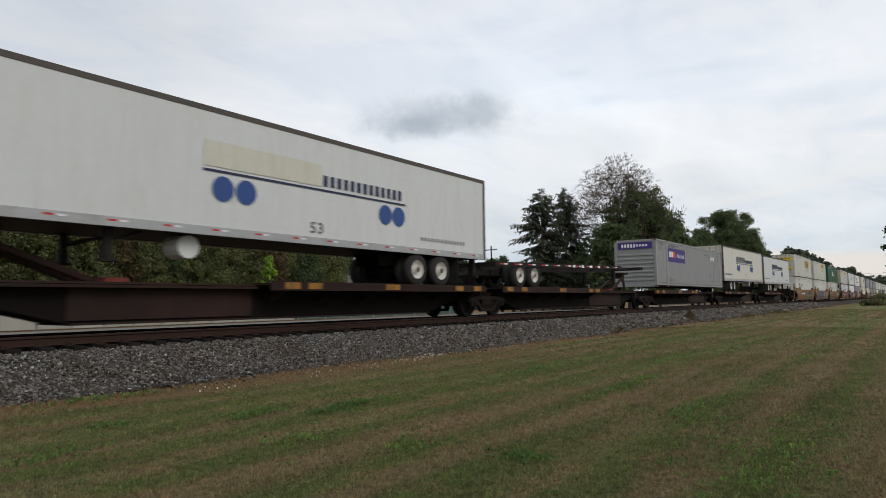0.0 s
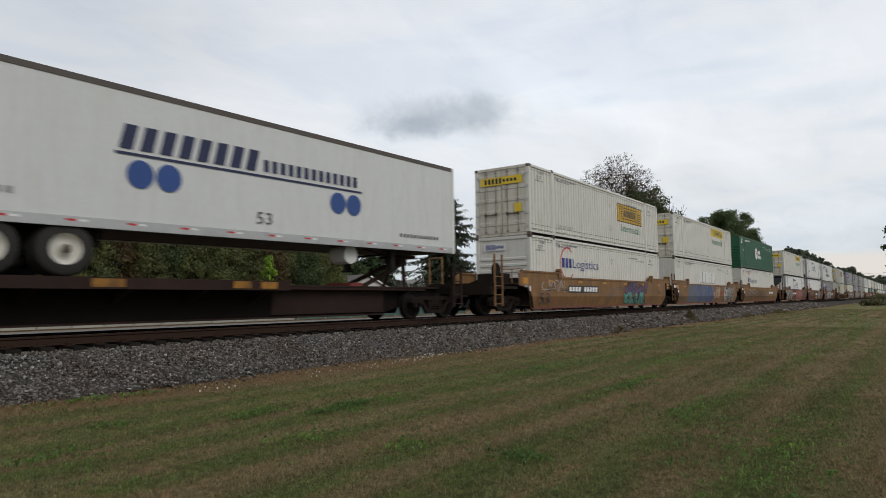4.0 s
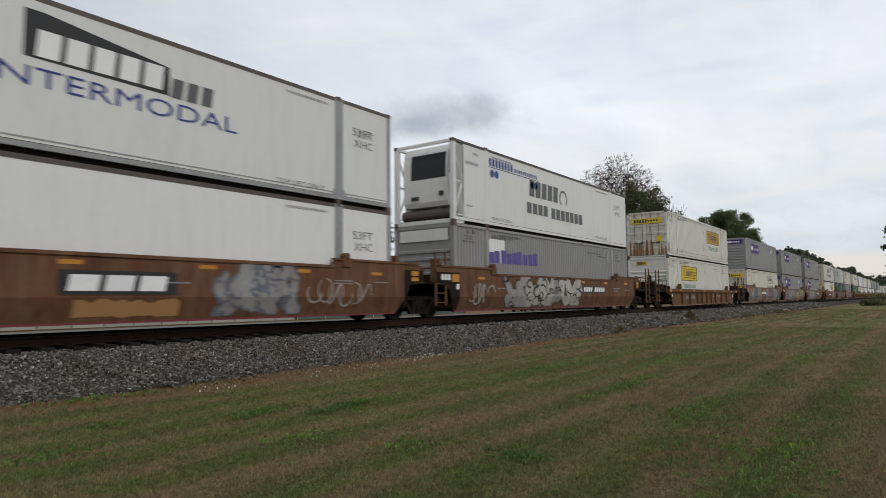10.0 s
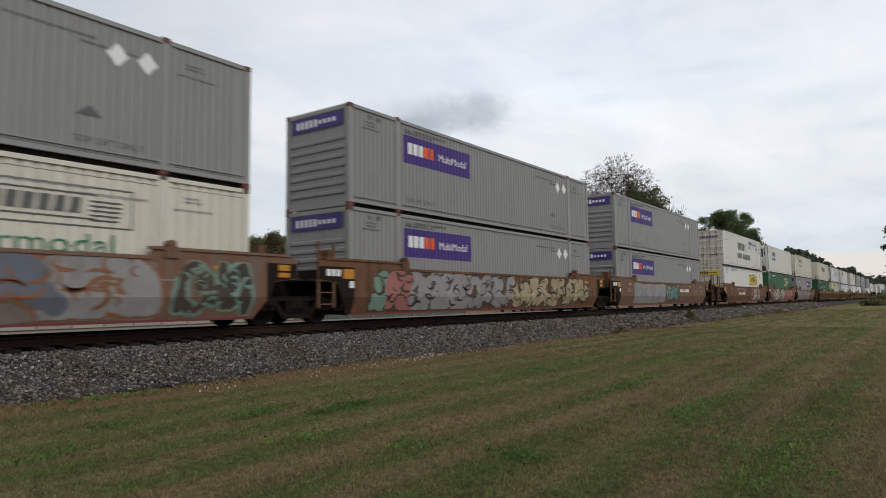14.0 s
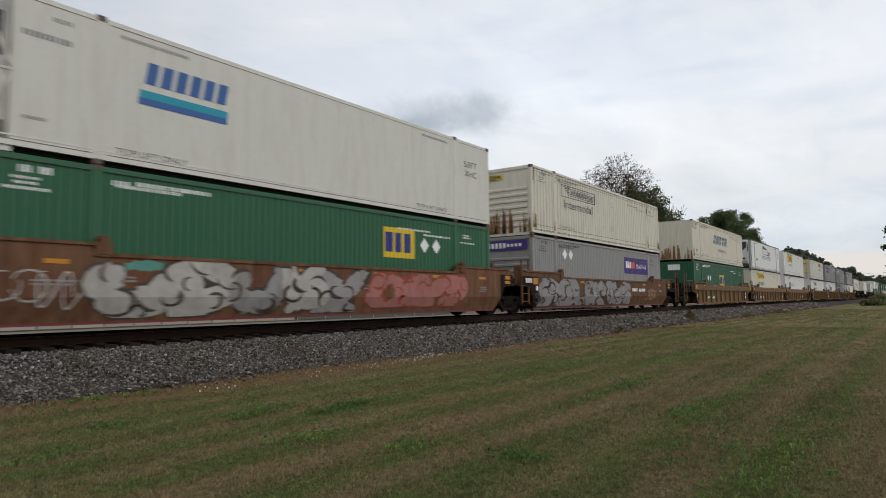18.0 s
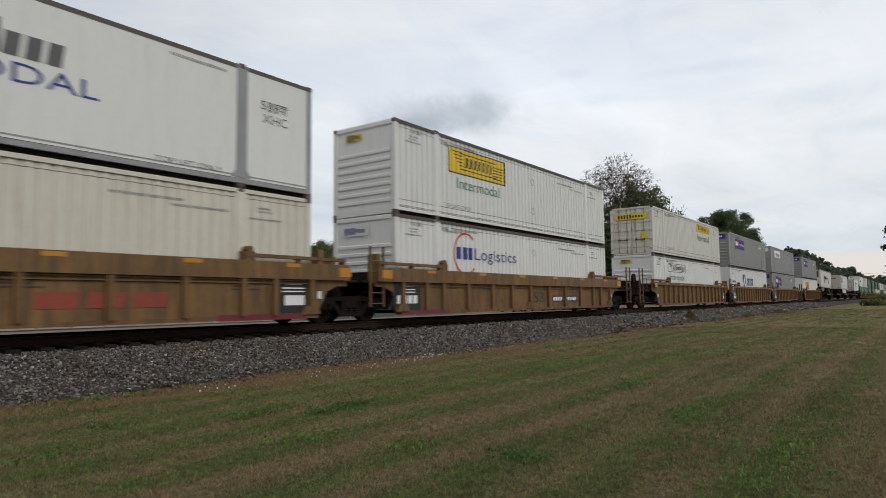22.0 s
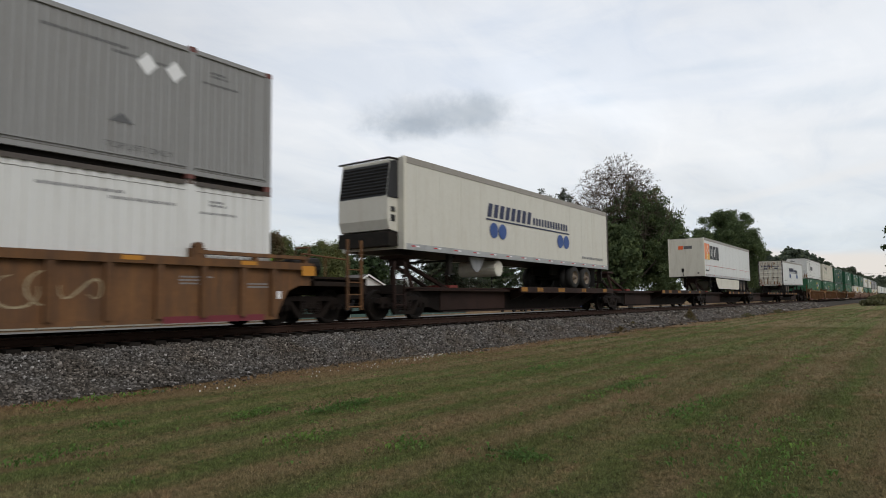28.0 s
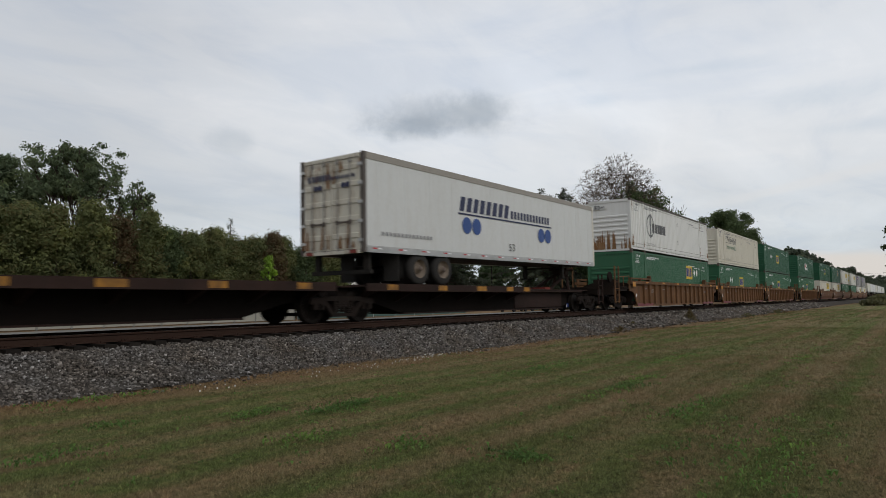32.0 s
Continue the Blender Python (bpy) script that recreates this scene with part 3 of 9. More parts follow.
    if kind == "smooth":
        lg.words("53FT", MARKG, 14.55, 15.35, 1.98, 2.20)
        lg.words("XHC", MARKG, 14.60, 15.35, 1.66, 1.88)
        lg.words("TOP LIFT ONLY", MARKG, 11.9, 13.5, 0.28, 0.40)
        lg.words("TOP LIFT ONLY", MARKG, 2.45, 4.0, 0.28, 0.40)
    elif kind == "fine":
        lg.words("TOP LIFT ONLY", MARKG, 12.2, 13.6, 0.40, 0.52)
        if print_mat is MARKG:
            lg.words("TOP LIFT ONLY", MARKG, 2.45, 3.95, 0.40, 0.52)
        part("sign", Mesher().quad((12.25, -CW + 0.016, 0.92), (12.75, -CW + 0.016, 0.92), (12.5, -CW + 0.016, 1.12)), MARKG if print_mat is MARKG else NAVYINK, c, "small dark triangle sign")
    for fn in draw:
        fn(lg)
    moving(c, x, z)
    return c


def door_end(c, mat, x=0.0, z0=0.0, high=CH, wide=CW, dm=None):
    dm = dm or mat
    for s in (-1, 1):
        part("door", cached(("door", dm.name, s, high), lambda: Mesher().box(x + 0.03, x + 0.08, *sorted((s * 0.015, s * (wide - 0.15))), z0 + 0.12, z0 + high - 0.12).mesh("door", dm)), None, c)
        mb = Mesher()
        for i in range(5):
            zz = z0 + 0.42 + i * 0.5
            mb.prism([(x + 0.03, zz), (x + 0.008, zz + 0.03), (x + 0.008, zz + 0.15), (x + 0.03, zz + 0.18)], *sorted((s * 0.06, s * (wide - 0.2))))
        part("door_ridge", cached(("ridge", dm.name, s, high, x), lambda: mb.mesh("door_ridge", dm)), None, c)
        for y in (0.28, 0.78):
            mb2 = Mesher().tube((x - 0.005, s * y, z0 + 0.08), (x - 0.005, s * y, z0 + high - 0.08), 0.02, 6)
            for q in (0.16, 1.42, high - 0.24):
                mb2.box(x - 0.03, x + 0.03, s * y - 0.045, s * y + 0.045, z0 + q, z0 + q + 0.07)
            rod = part("lock_rod", cached(("rod", s, y, high, x), lambda: mb2.mesh("lock_rod", RODM)), None, c, "grimy galvanised door lock rod")
            mb3 = Mesher().box(x - 0.045, x - 0.02, *sorted((s * y, s * (y - 0.24 if y > 0.5 else y + 0.22))), z0 + 0.88, z0 + 0.93).box(x - 0.04, x + 0.0, s * y - 0.05, s * y + 0.05, z0 + 0.85, z0 + 0.97)
            part("handle", cached(("rodhandle", s, y, high, x), lambda: mb3.mesh("handle", CASTDARK)), None, rod, "dark latch handle")
    for s in (-1, 1):
        for i in range(5):
            part("hinge", cached(("hinge", x, wide, s), lambda: Mesher().box(x - 0.02, x + 0.03, *sorted((s * (wide - 0.20), s * (wide - 0.03))), 0, 0.09).mesh("hinge", ALU)), None, c, "", pose(0, 0, z0 + 0.3 + i * (high - 0.7) / 4))
    for q in (0.0, high - 0.11):
        part("sill", cached(("doorsill", high, x, dm.name, q), lambda: Mesher().box(x, x + 0.12, -wide + 0.14, wide - 0.14, z0 + q, z0 + q + 0.105).mesh("sill", dm)), None, c)


def end_panel(c, mat, letters=MARKW, extra=None, y0=-1.02, y1=1.02, z0=2.32, z1=2.70, x=-0.002, bars=True):
    part("end_panel", Mesher().quad((x, y1, z0), (x, y0, z0), (x, y0, z1), (x, y1, z1)), mat, c)
    if not bars:
        return
    mb = Mesher()
    mid = (z0 + z1) / 2
    n = 9
    w = (y1 - y0) * 0.8 / n
    for i in range(n):
        a = y1 - (y1 - y0) * 0.1 - i * w
        h = 0.11 if i < 5 else 0.06
        mb.quad((x - 0.004, a, mid - h), (x - 0.004, a - w * 0.65, mid - h), (x - 0.004, a - w * 0.65, mid + h), (x - 0.004, a, mid + h))
    part("emblem", mb, letters, c, "small bars of a company name")["kind"] = "stuff"


def rib_end(c, mat):
    part("front_end", cached(("ribplate", mat.name), lambda: Mesher().box(0.04, 0.09, -CW + 0.13, CW - 0.13, 0.1, CH - 0.08).mesh("front_end", mat)), None, c)
    for q, h in ((0.01, 0.19), (CH - 0.14, 0.13)):
        part("end_beam", cached(("ebeam", mat.name, q), lambda: Mesher().box(0.0, 0.08, -CW + 0.13, CW - 0.13, q, q + h).mesh("end_beam", mat)), None, c)
    for i in range(7):
        z = 0.42 + i * 0.255
        part("end_rib", cached(("rib", mat.name), lambda: Mesher().prism([(0.045, -0.07), (0.0, -0.04), (0.0, 0.04), (0.045, 0.07)], -CW + 0.2, CW - 0.2).mesh("end_rib", mat)), None, c, "", pose(0, 0, z))


def reefer_frame(c, fm, right=False):
    """The open steel frame round a cooling unit, with slanting braces on both sides."""
    fx = (lambda a: CL - a) if right else (lambda a: a)

    def frame_mesh():
        mb = Mesher()
        for s in (-1, 1):
            y = s * (CW - 0.07)
            mb.box(*sorted((fx(0.02), fx(0.14))), *sorted((y - 0.06, y + 0.06)), 0.05, CH - 0.05)
            mb.box(*sorted((fx(0.05), fx(0.66))), *sorted((y - 0.04, y + 0.04)), CH - 0.10, CH - 0.02)
            mb.box(*sorted((fx(0.05), fx(0.66))), *sorted((y - 0.04, y + 0.04)), 0.0, 0.14)
            mb.tube((fx(0.08), y, 1.45), (fx(0.62), y, 1.45), 0.03, 6)
            mb.tube((fx(0.08), y, 0.20), (fx(0.62), y, 1.40), 0.035, 6)
            mb.tube((fx(0.62), y, 1.52), (fx(0.08), y, 2.70), 0.035, 6)
        mb.box(*sorted((fx(0.03), fx(0.13))), -CW, CW, CH - 0.11, CH - 0.01)
        mb.box(*sorted((fx(0.03), fx(0.13))), -CW, CW, 0.0, 0.14)
        return mb.mesh("end_frame", fm)
    part("end_frame", cached(("refframe", fm.name, right), frame_mesh), None, c, "open steel end frame with slanting braces")


def reefer_end(c, mat, fm):
    part("front_end", cached(("reefplate", mat.name), lambda: Mesher().box(0.60, 0.66, -CW + 0.05, CW - 0.05, 0.1, CH - 0.05).mesh("front_end", mat)), None, c)
    reefer_frame(c, fm)
    hood = [(0.60, 0.60), (0.24, 0.64), (0.16, 0.80), (0.13, 1.5), (0.15, 2.2), (0.20, 2.52), (0.32, 2.70), (0.60, 2.76)]
    unit = part("cooling_unit", cached(("refunit",), lambda: Mesher().prism(hood, -0.98, 0.98).mesh("cooling_unit", CLEAN)), None, c, "white refrigeration unit")

    def wedge():
        mb = Mesher()
        for rows in (((0.46, 1.68, 0.118), (0.92, 2.10, 0.128)), ((0.92, 2.10, 0.128), (0.92, 2.20, 0.132)), ((0.92, 2.20, 0.132), (0.92, 2.52, 0.182)), ((0.92, 2.52, 0.182), (0.92, 2.68, 0.285))):
            (a, z0, xa), (b, z1, xb) = rows
            mb.quad((xa, a, z0), (xa, -a, z0), (xb, -b, z1), (xb, b, z1))
        return mb.mesh("grille", GRILLE)

    def grille():
        mb = Mesher().prism([(0.128, 1.62), (0.112, 1.64), (0.128, 2.2), (0.172, 2.50), (0.19, 2.50), (0.146, 2.2)], -0.88, 0.62)
        for k in range(11):
            zz = 1.68 + k * 0.075
            xx = 0.106 + max(0.0, zz - 1.9) * 0.055
            mb.box(xx, xx + 0.02, -0.85, 0.59, zz, zz + 0.03)
        return mb.mesh("grille", GRILLE)
    part("grille", cached(("refgrille", fm is POSTGREY), wedge if fm is POSTGREY else grille), None, unit, "black intake grille")
    part("grille", cached(("refside",), lambda: Mesher().box(0.22, 0.56, -0.995, -0.975, 1.75, 2.55).mesh("grille", GRILLE)), None, unit, "black side grille")
    part("access_hatch", cached(("refhatch",), lambda: Mesher().box(0.112, 0.15, -0.78, -0.60, 0.98, 1.14).box(0.112, 0.15, 0.30, 0.62, 0.90, 1.02).mesh("access_hatch", GRILLE)), None, unit)
    part("fuel_tank", cached(("reftank",), lambda: Mesher().tube((0.34, -1.08, 0.36), (0.34, 1.08, 0.36), 0.20, 12).box(0.2, 0.5, -0.7, -0.62, 0.12, 0.58).box(0.2, 0.5, 0.62, 0.7, 0.12, 0.58).mesh("fuel_tank", STEEL)), None, c, "grimy round fuel tank")


# ---------------------------------------------------------------- bogies
WR = 0.457
SPINNING = []


def bogie(car, u):
    """A two-axle freight bogie: bolster, side frames and two turning wheelsets."""
    b = part("bogie", cached(("bolster",), lambda: Mesher().box(-0.22, 0.22, -1.1, 1.1, 0.42, 0.72).tube((0, 0, 0.70), (0, 0, 0.86), 0.2, 12).mesh("bogie", TRUCKM)), None, car, "grimy cast steel bogie", pose(u, 0, 0))

    def frame_side(s):
        mb = Mesher()
        y0, y1 = sorted((s * 0.98, s * 1.10))
        # arched casting with two openings round the spring nest
        mb.prism([(-1.22, 0.52), (-1.16, 0.66), (-0.62, 0.72), (0.62, 0.72), (1.16, 0.66), (1.22, 0.52), (1.05, 0.50), (0.60, 0.60), (-0.60, 0.60), (-1.05, 0.50)], y0, y1)
        for q in (-1, 1):
            mb.prism([(q * 0.66, 0.62), (q * 0.80, 0.62), (q * 0.44, 0.17), (q * 0.34, 0.26)][::q], y0, y1)
            mb.box(*sorted((q * 0.74, q * 1.10)), y0 - 0.02, y1 + 0.02, 0.37, 0.58)
            mb.box(*sorted((q * 0.30, q * 0.36)), y0, y1, 0.22, 0.62)
        mb.prism([(-0.46, 0.17), (0.46, 0.17), (0.40, 0.27), (-0.40, 0.27)], y0, y1)
        return mb.mesh("side_frame", TRUCKM)

    def spring():
        mb = Mesher()
        n, k = 0, 10
        rings = [0.085, 0.07] * 5
        for e, r in enumerate(rings):
            z = 0.28 + e * 0.03
            for a in range(k):
                w = 2 * math.pi * a / k
                mb.v.append((r * math.cos(w), r * math.sin(w), z))
        for e in range(len(rings) - 1):
            mb.f += [(e * k + a, e * k + (a + 1) % k, (e + 1) * k + (a + 1) % k, (e + 1) * k + a) for a in range(k)]
        return mb.mesh("spring", TRUCKM)
    for s in (-1, 1):
        part("side_frame", cached(("sideframe", s), lambda: frame_side(s)), None, b)
    for q in (-0.22, 0.0, 0.22):
        part("spring", cached(("spring",), spring), None, b, "", pose(q, -1.04, 0))

    def wheelset():
        mb = Mesher()
        mb.lathe([(-1.12, 0.085), (-0.80, 0.085), (-0.79, 0.08), (0.79, 0.08), (0.80, 0.085), (1.12, 0.085)], 0, 0, 12)
        for s in (-1, 1):
            prof = [(s * 0.84, 0.12), (s * 0.83, 0.20), (s * 0.79, 0.34), (s * 0.825, 0.38), (s * 0.825, WR - 0.012), (s * 0.80, WR), (s * 0.72, WR + 0.004),
                    (s * 0.70, WR + 0.028), (s * 0.675, WR + 0.026), (s * 0.67, 0.38), (s * 0.71, 0.33), (s * 0.69, 0.20), (s * 0.68, 0.12)]
            mb.lathe(prof, 0, 0, 24)
            for a in range(3):                      # axle-end bolts
                w = 2 * math.pi * a / 3
                mb.box(0.05 * math.cos(w) - 0.014, 0.05 * math.cos(w) + 0.014, *sorted((s * 1.11, s * 1.14)), 0.05 * math.sin(w) - 0.014, 0.05 * math.sin(w) + 0.014)
        return mb.mesh("wheelset", WHEELM)

    def tread():
        mb = Mesher()
        for s in (-1, 1):
            mb.lathe([(s * 0.827, WR - 0.035), (s * 0.827, WR - 0.008), (s * 0.80, WR + 0.0015), (s * 0.73, WR + 0.0055)], 0, 0, 24)
        return mb.mesh("tread", TREAD)
    for q in (-0.89, 0.89):
        w = part("wheelset", cached(("wheelset",), wheelset), None, b, "steel wheelset", pose(q, 0, WR))
        SPINNING.append((w, q))
    return b


# ---------------------------------------------------------------- well cars
KNEE = [0.70, 0.20, 0.17]     # the smooth side leans in below this height: knee, bottom, inset


def inset(z):
    return KNEE[2] * min(max((KNEE[0] - z) / (KNEE[0] - KNEE[1]), 0.0), 1.0)


def on_side(mb, pts, y):
    """A flat shape laid on the car side, folded where the side leans in."""
    if not KNEE[2]:
        return mb.quad(*[(p, y, q) for p, q in pts])
    for keep in (1, -1):
        out = []
        for (a, b), (c, d) in zip(pts, pts[1:] + pts[:1]):
            ina, inc = keep * (b - KNEE[0]) >= 0, keep * (d - KNEE[0]) >= 0
            if ina:
                out.append((a, b))
            if ina != inc:
                k = (KNEE[0] - b) / (d - b)
                out.append((a + (c - a) * k, KNEE[0]))
        if len(out) > 2:
            mb.quad(*[(p, y + inset(q), q) for p, q in out])
    return mb


def stroke(mb, path, w, y):
    """A brush line with tapered ends along a path of (x, z)."""
    n = len(path)
    for i in range(n - 1):
        (a, b), (c, d) = path[i], path[i + 1]
        l = math.hypot(c - a, d - b) or 1.0
        nx, nz = -(d - b) / l, (c - a) / l
        w0 = w * (0.35 + 0.65 * math.sin(math.pi * i / (n - 1)))
        w1 = w * (0.35 + 0.65 * math.sin(math.pi * (i + 1) / (n - 1)))
        on_side(mb, [(a - nx * w0, b - nz * w0), (c - nx * w1, d - nz * w1), (c + nx * w1, d + nz * w1), (a + nx * w0, b + nz * w0)], y)


# hooks, wedges and swirls; laid over one another they spell nothing
CURLS = (
    [(0.1, 0.1), (0.15, 0.7), (0.5, 1.0), (0.85, 0.8), (0.75, 0.55)],
    [(0.0, 0.9), (0.45, 0.55), (0.2, 0.3), (0.7, 0.0)],
    [(0.2, 0.0), (0.75, 0.25), (0.9, 0.65), (0.55, 0.95), (0.2, 0.75), (0.35, 0.5)],
    [(0.1, 0.3), (0.5, 0.05), (0.9, 0.3), (0.95, 0.75)],
    [(0.05, 0.05), (0.4, 0.5), (0.6, 0.45), (1.0, 0.95)],
    [(0.1, 0.95), (0.3, 0.35), (0.7, 0.2), (0.95, 0.45), (0.8, 0.7)],
)


def brush(mb, path, w, y, z0, z1):
    """A swollen stroke: rounded blobs joined by bands, kept between two heights."""
    pts = []
    for (a, b), (c, d) in zip(path, path[1:]):
        n = max(2, int(math.hypot(c - a, d - b) / (w * 0.9)))
        pts += [(a + (c - a) * k / n, b + (d - b) * k / n) for k in range(n)]
    pts.append(path[-1])
    lim = lambda q: min(max(q, z0), z1)
    for k, (a, b) in enumerate(pts):
        wk = w * (0.80 + 0.25 * math.sin(k * 1.3))
        on_side(mb, [(a + wk * math.cos(math.pi * q / 4), lim(b + wk * math.sin(math.pi * q / 4))) for q in range(8)], y - 0.00002 * k)
        if k + 1 < len(pts):
            c, d = pts[k + 1]
            l = math.hypot(c - a, d - b) or 1.0
            nx, nz = -(d - b) / l * wk, (c - a) / l * wk
            on_side(mb, [(a - nx, lim(b - nz)), (c - nx, lim(d - nz)), (c + nx, lim(d + nz)), (a + nx, lim(b + nz))], y - 0.00002 * k - 0.00001)
    return mb


def graffiti(car, rng, x0, x1, z0, z1, fills, outline, letters, y=-1.506):
    """A tangle of fat sprayed forms that overlap, each with a rim and small dark curls. It spells nothing."""
    w = (x1 - x0) / letters
    h = z1 - z0
    for i in range(letters):
        rim, fill, dark = Mesher(), Mesher(), Mesher()
        yo = y - 0.0011 * (i % 4)
        for k in range(2):
            shape = CURLS[rng.randrange(len(CURLS))]
            flip, turn, size = rng.choice((-1, 1)), rng.uniform(-0.5, 0.5), rng.uniform(1.0, 1.45)
            fat = min(w * 0.26, h * 0.21) * rng.uniform(0.75, 1.25)
            cx, cz = x0 + (i + 0.5 + rng.uniform(-0.15, 0.15)) * w, (z0 + z1) / 2 + rng.uniform(-0.08, 0.08) * h
            line = []
            for p, q in shape:
                a, b = (p - 0.5) * flip * w * size, (q - 0.5) * h * 0.92
                line.append((cx + a * math.cos(turn) - b * math.sin(turn) * 0.6, cz + a * math.sin(turn) * 0.4 + b * math.cos(turn)))
            brush(rim, line, fat + 0.070, yo - 0.001 - 0.0004 * k, z0 - 0.02, z1 + 0.02)
            brush(fill, line, fat, yo - 0.0065 - 0.0004 * k, z0, z1)
            mid = line[len(line) // 2]
            for _ in range(4):
                mid = line[rng.randrange(1, len(line))]
                r, a0, arc = fat * rng.uniform(0.5, 0.95), rng.uniform(0, 6.28), rng.uniform(1.6, 3.2)
                stroke(dark, [(mid[0] + 1.4 * r * math.cos(a0 + arc * q / 8), min(max(mid[1] + r * math.sin(a0 + arc * q / 8), z0 + 0.04), z1 - 0.04)) for q in range(9)], 0.020 + 0.030 * rng.random(), yo - 0.0135)
        piece = part("graffiti_form", rim, outline, car, "sprayed graffiti form with a rim")
        fill_ob = part("fill", fill, fills[rng.randrange(len(fills))], piece)
        line_ob = part("stroke", dark, outline, piece)
        piece["kind"] = fill_ob["kind"] = line_ob["kind"] = "stuff"


def scrawl(car, rng, x0, x1, z0, z1, mat, count=7, y=-1.506):
    """A quick tag: thin looping strokes."""
    mb = Mesher()
    w = (x1 - x0) / count
    for i in range(count):
        cx, cz = x0 + (i + 0.5) * w, (z0 + z1) / 2 + rng.uniform(-0.1, 0.1) * (z1 - z0)
        h = (z1 - z0) / 2 * rng.uniform(0.5, 0.95)
        a0, arc, f = rng.uniform(0, 6.28), rng.uniform(2.2, 6.0), rng.choice((1, 2, 2))
        stroke(mb, [(cx + w * 0.7 * math.cos(a0 + arc * q / 11), cz + h * math.sin(f * (a0 + arc * q / 11))) for q in range(12)], 0.022, y)
    part("graffiti_tag", mb, mat, car, "thin sprayed tag strokes")["kind"] = "stuff"


def well_car(label, x, mat, style, left, right, marks=(), seed=0):
    """One unit of a double-stack well car. left and right: 'joint' to a neighbour of the same car, or 'coupler'."""
    car = thing("well_car", label, "rail car", "well cars of the train")
    rng = random.Random(seed)
    WY = 1.50
    KNEE[2] = 0.17 if style == "smooth" else 0.0
    em = BROWNCAR if mat in (BROWNCAR, ORANGECAR) else mat
    le, re = (-1.30, 17.45) if style == "smooth" else (-1.10, 17.25)
    for s in (-1, 1):
        y0, y1 = sorted((s * WY, s * (WY - 0.05)))
        if style == "smooth":
            poly = [(-0.12, 0.23), (16.27, 0.23), (16.60, 0.62), (16.78, 1.06), (re, 1.14), (re, 1.58), (re - 0.3, 1.69), (13.72, 1.69), (13.62, 1.50),
                    (2.02, 1.50), (1.94, 1.69), (le + 0.3, 1.69), (le, 1.58), (le, 1.14), (-0.62, 1.06), (-0.44, 0.62)]
        elif style == "low":
            poly = [(-0.05, 0.14), (16.20, 0.14), (16.30, 0.40), (16.55, 0.74), (16.9, 0.86), (re, 0.86), (re, 1.12), (-1.10, 1.12), (le, 0.86), (-0.75, 0.86), (-0.4, 0.74), (-0.15, 0.40)]
        else:
            poly = [(-0.05, 0.20), (16.20, 0.20), (16.30, 0.45), (16.55, 0.85), (16.9, 0.98), (re, 0.98), (re, 1.45), (-1.10, 1.45), (le, 0.98), (-0.75, 0.98), (-0.4, 0.85), (-0.15, 0.45)]
        if style == "smooth":
            def bent():
                k = KNEE[0]
                up = Mesher().prism([(-0.44, k), (16.60, k)] + poly[3:-1], y0, y1)
                low = Mesher().prism([(-0.12, 0.23), (16.27, 0.23), (16.60, k), (-0.44, k)], y0, y1)
                n = len(up.v)
                up.v += [(p, q - s * inset(r), r) for p, q, r in low.v]
                up.f += [tuple(n + t for t in f) for f in low.f]
                return up.mesh("side_panel", mat)
            part("side_panel", cached(("wpanel", style, mat.name, s), bent), None, car)
        else:
            part("side_panel", cached(("wpanel", style, mat.name, s), lambda: Mesher().prism(poly, y0, y1).mesh("side_panel", mat)), None, car)
        yo, yi = sorted((s * (WY + 0.035), s * (WY - 0.12)))
        if style == "smooth":
            part("top_chord", cached(("wchord", mat.name, s), lambda: Mesher().box(2.0, 13.65, yo, yi, 1.46, 1.53).box(le + 0.25, 2.0, yo, yi, 1.66, 1.72).box(13.65, re - 0.25, yo, yi, 1.66, 1.72).mesh("top_chord", mat)), None, car)
            part("bottom_chord", cached(("wbchord", s), lambda: Mesher().box(-0.1, 16.25, *sorted((s * (WY - 0.155), s * (WY - 0.30))), 0.20, 0.265).mesh("bottom_chord", MAROON if mat is TANCAR else SPINE)), None, car)
        else:
            deep = style == "panelled"
            low = style == "low"
            zc, zt, zb = (0.965, 1.16, 0.12) if low else (1.13 if deep else 1.36, 1.53, 0.18)
            hi, lo = sorted((s * (WY + 0.06), s * (WY - 0.10)))
            part("top_chord", cached(("rchord", style, mat.name, s), lambda: Mesher().box(le, re, *sorted((s * (WY + 0.125), s * (WY - 0.10))), zc, zt).mesh("top_chord", mat)), None, car)
            for a, b in () if low else ((le + 0.1, 2.05), (14.0, re - 0.1)):
                part("upper_rail", cached(("urail", mat.name, s, a), lambda: Mesher().box(a, b, hi, lo, 1.62, 1.70).box(a, a + 0.12, hi + 0.02, lo - 0.02, 1.53, 1.62).box(b - 0.12, b, hi + 0.02, lo - 0.02, 1.53, 1.62)
                     .box((a + b) / 2 - 0.06, (a + b) / 2 + 0.06, hi + 0.02, lo - 0.02, 1.53, 1.62).mesh("upper_rail", mat)), None, car)
            part("bottom_chord", cached(("rbchord", mat.name, s, low), lambda: Mesher().box(-0.05, 16.2, *sorted((s * (WY + 0.05), s * (WY - 0.16))), zb, zb + 0.09).mesh("bottom_chord", mat)), None, car)
            for a in () if low else (-0.05, 13.3):
                part("end_strip", cached(("estrip", s, a), lambda: Mesher().box(a, a + 2.5, *sorted((s * (WY + 0.056), s * (WY + 0.05))), 0.17, 0.31).mesh("end_strip", MAROON)), None, car, "faded maroon strip along the bottom edge")
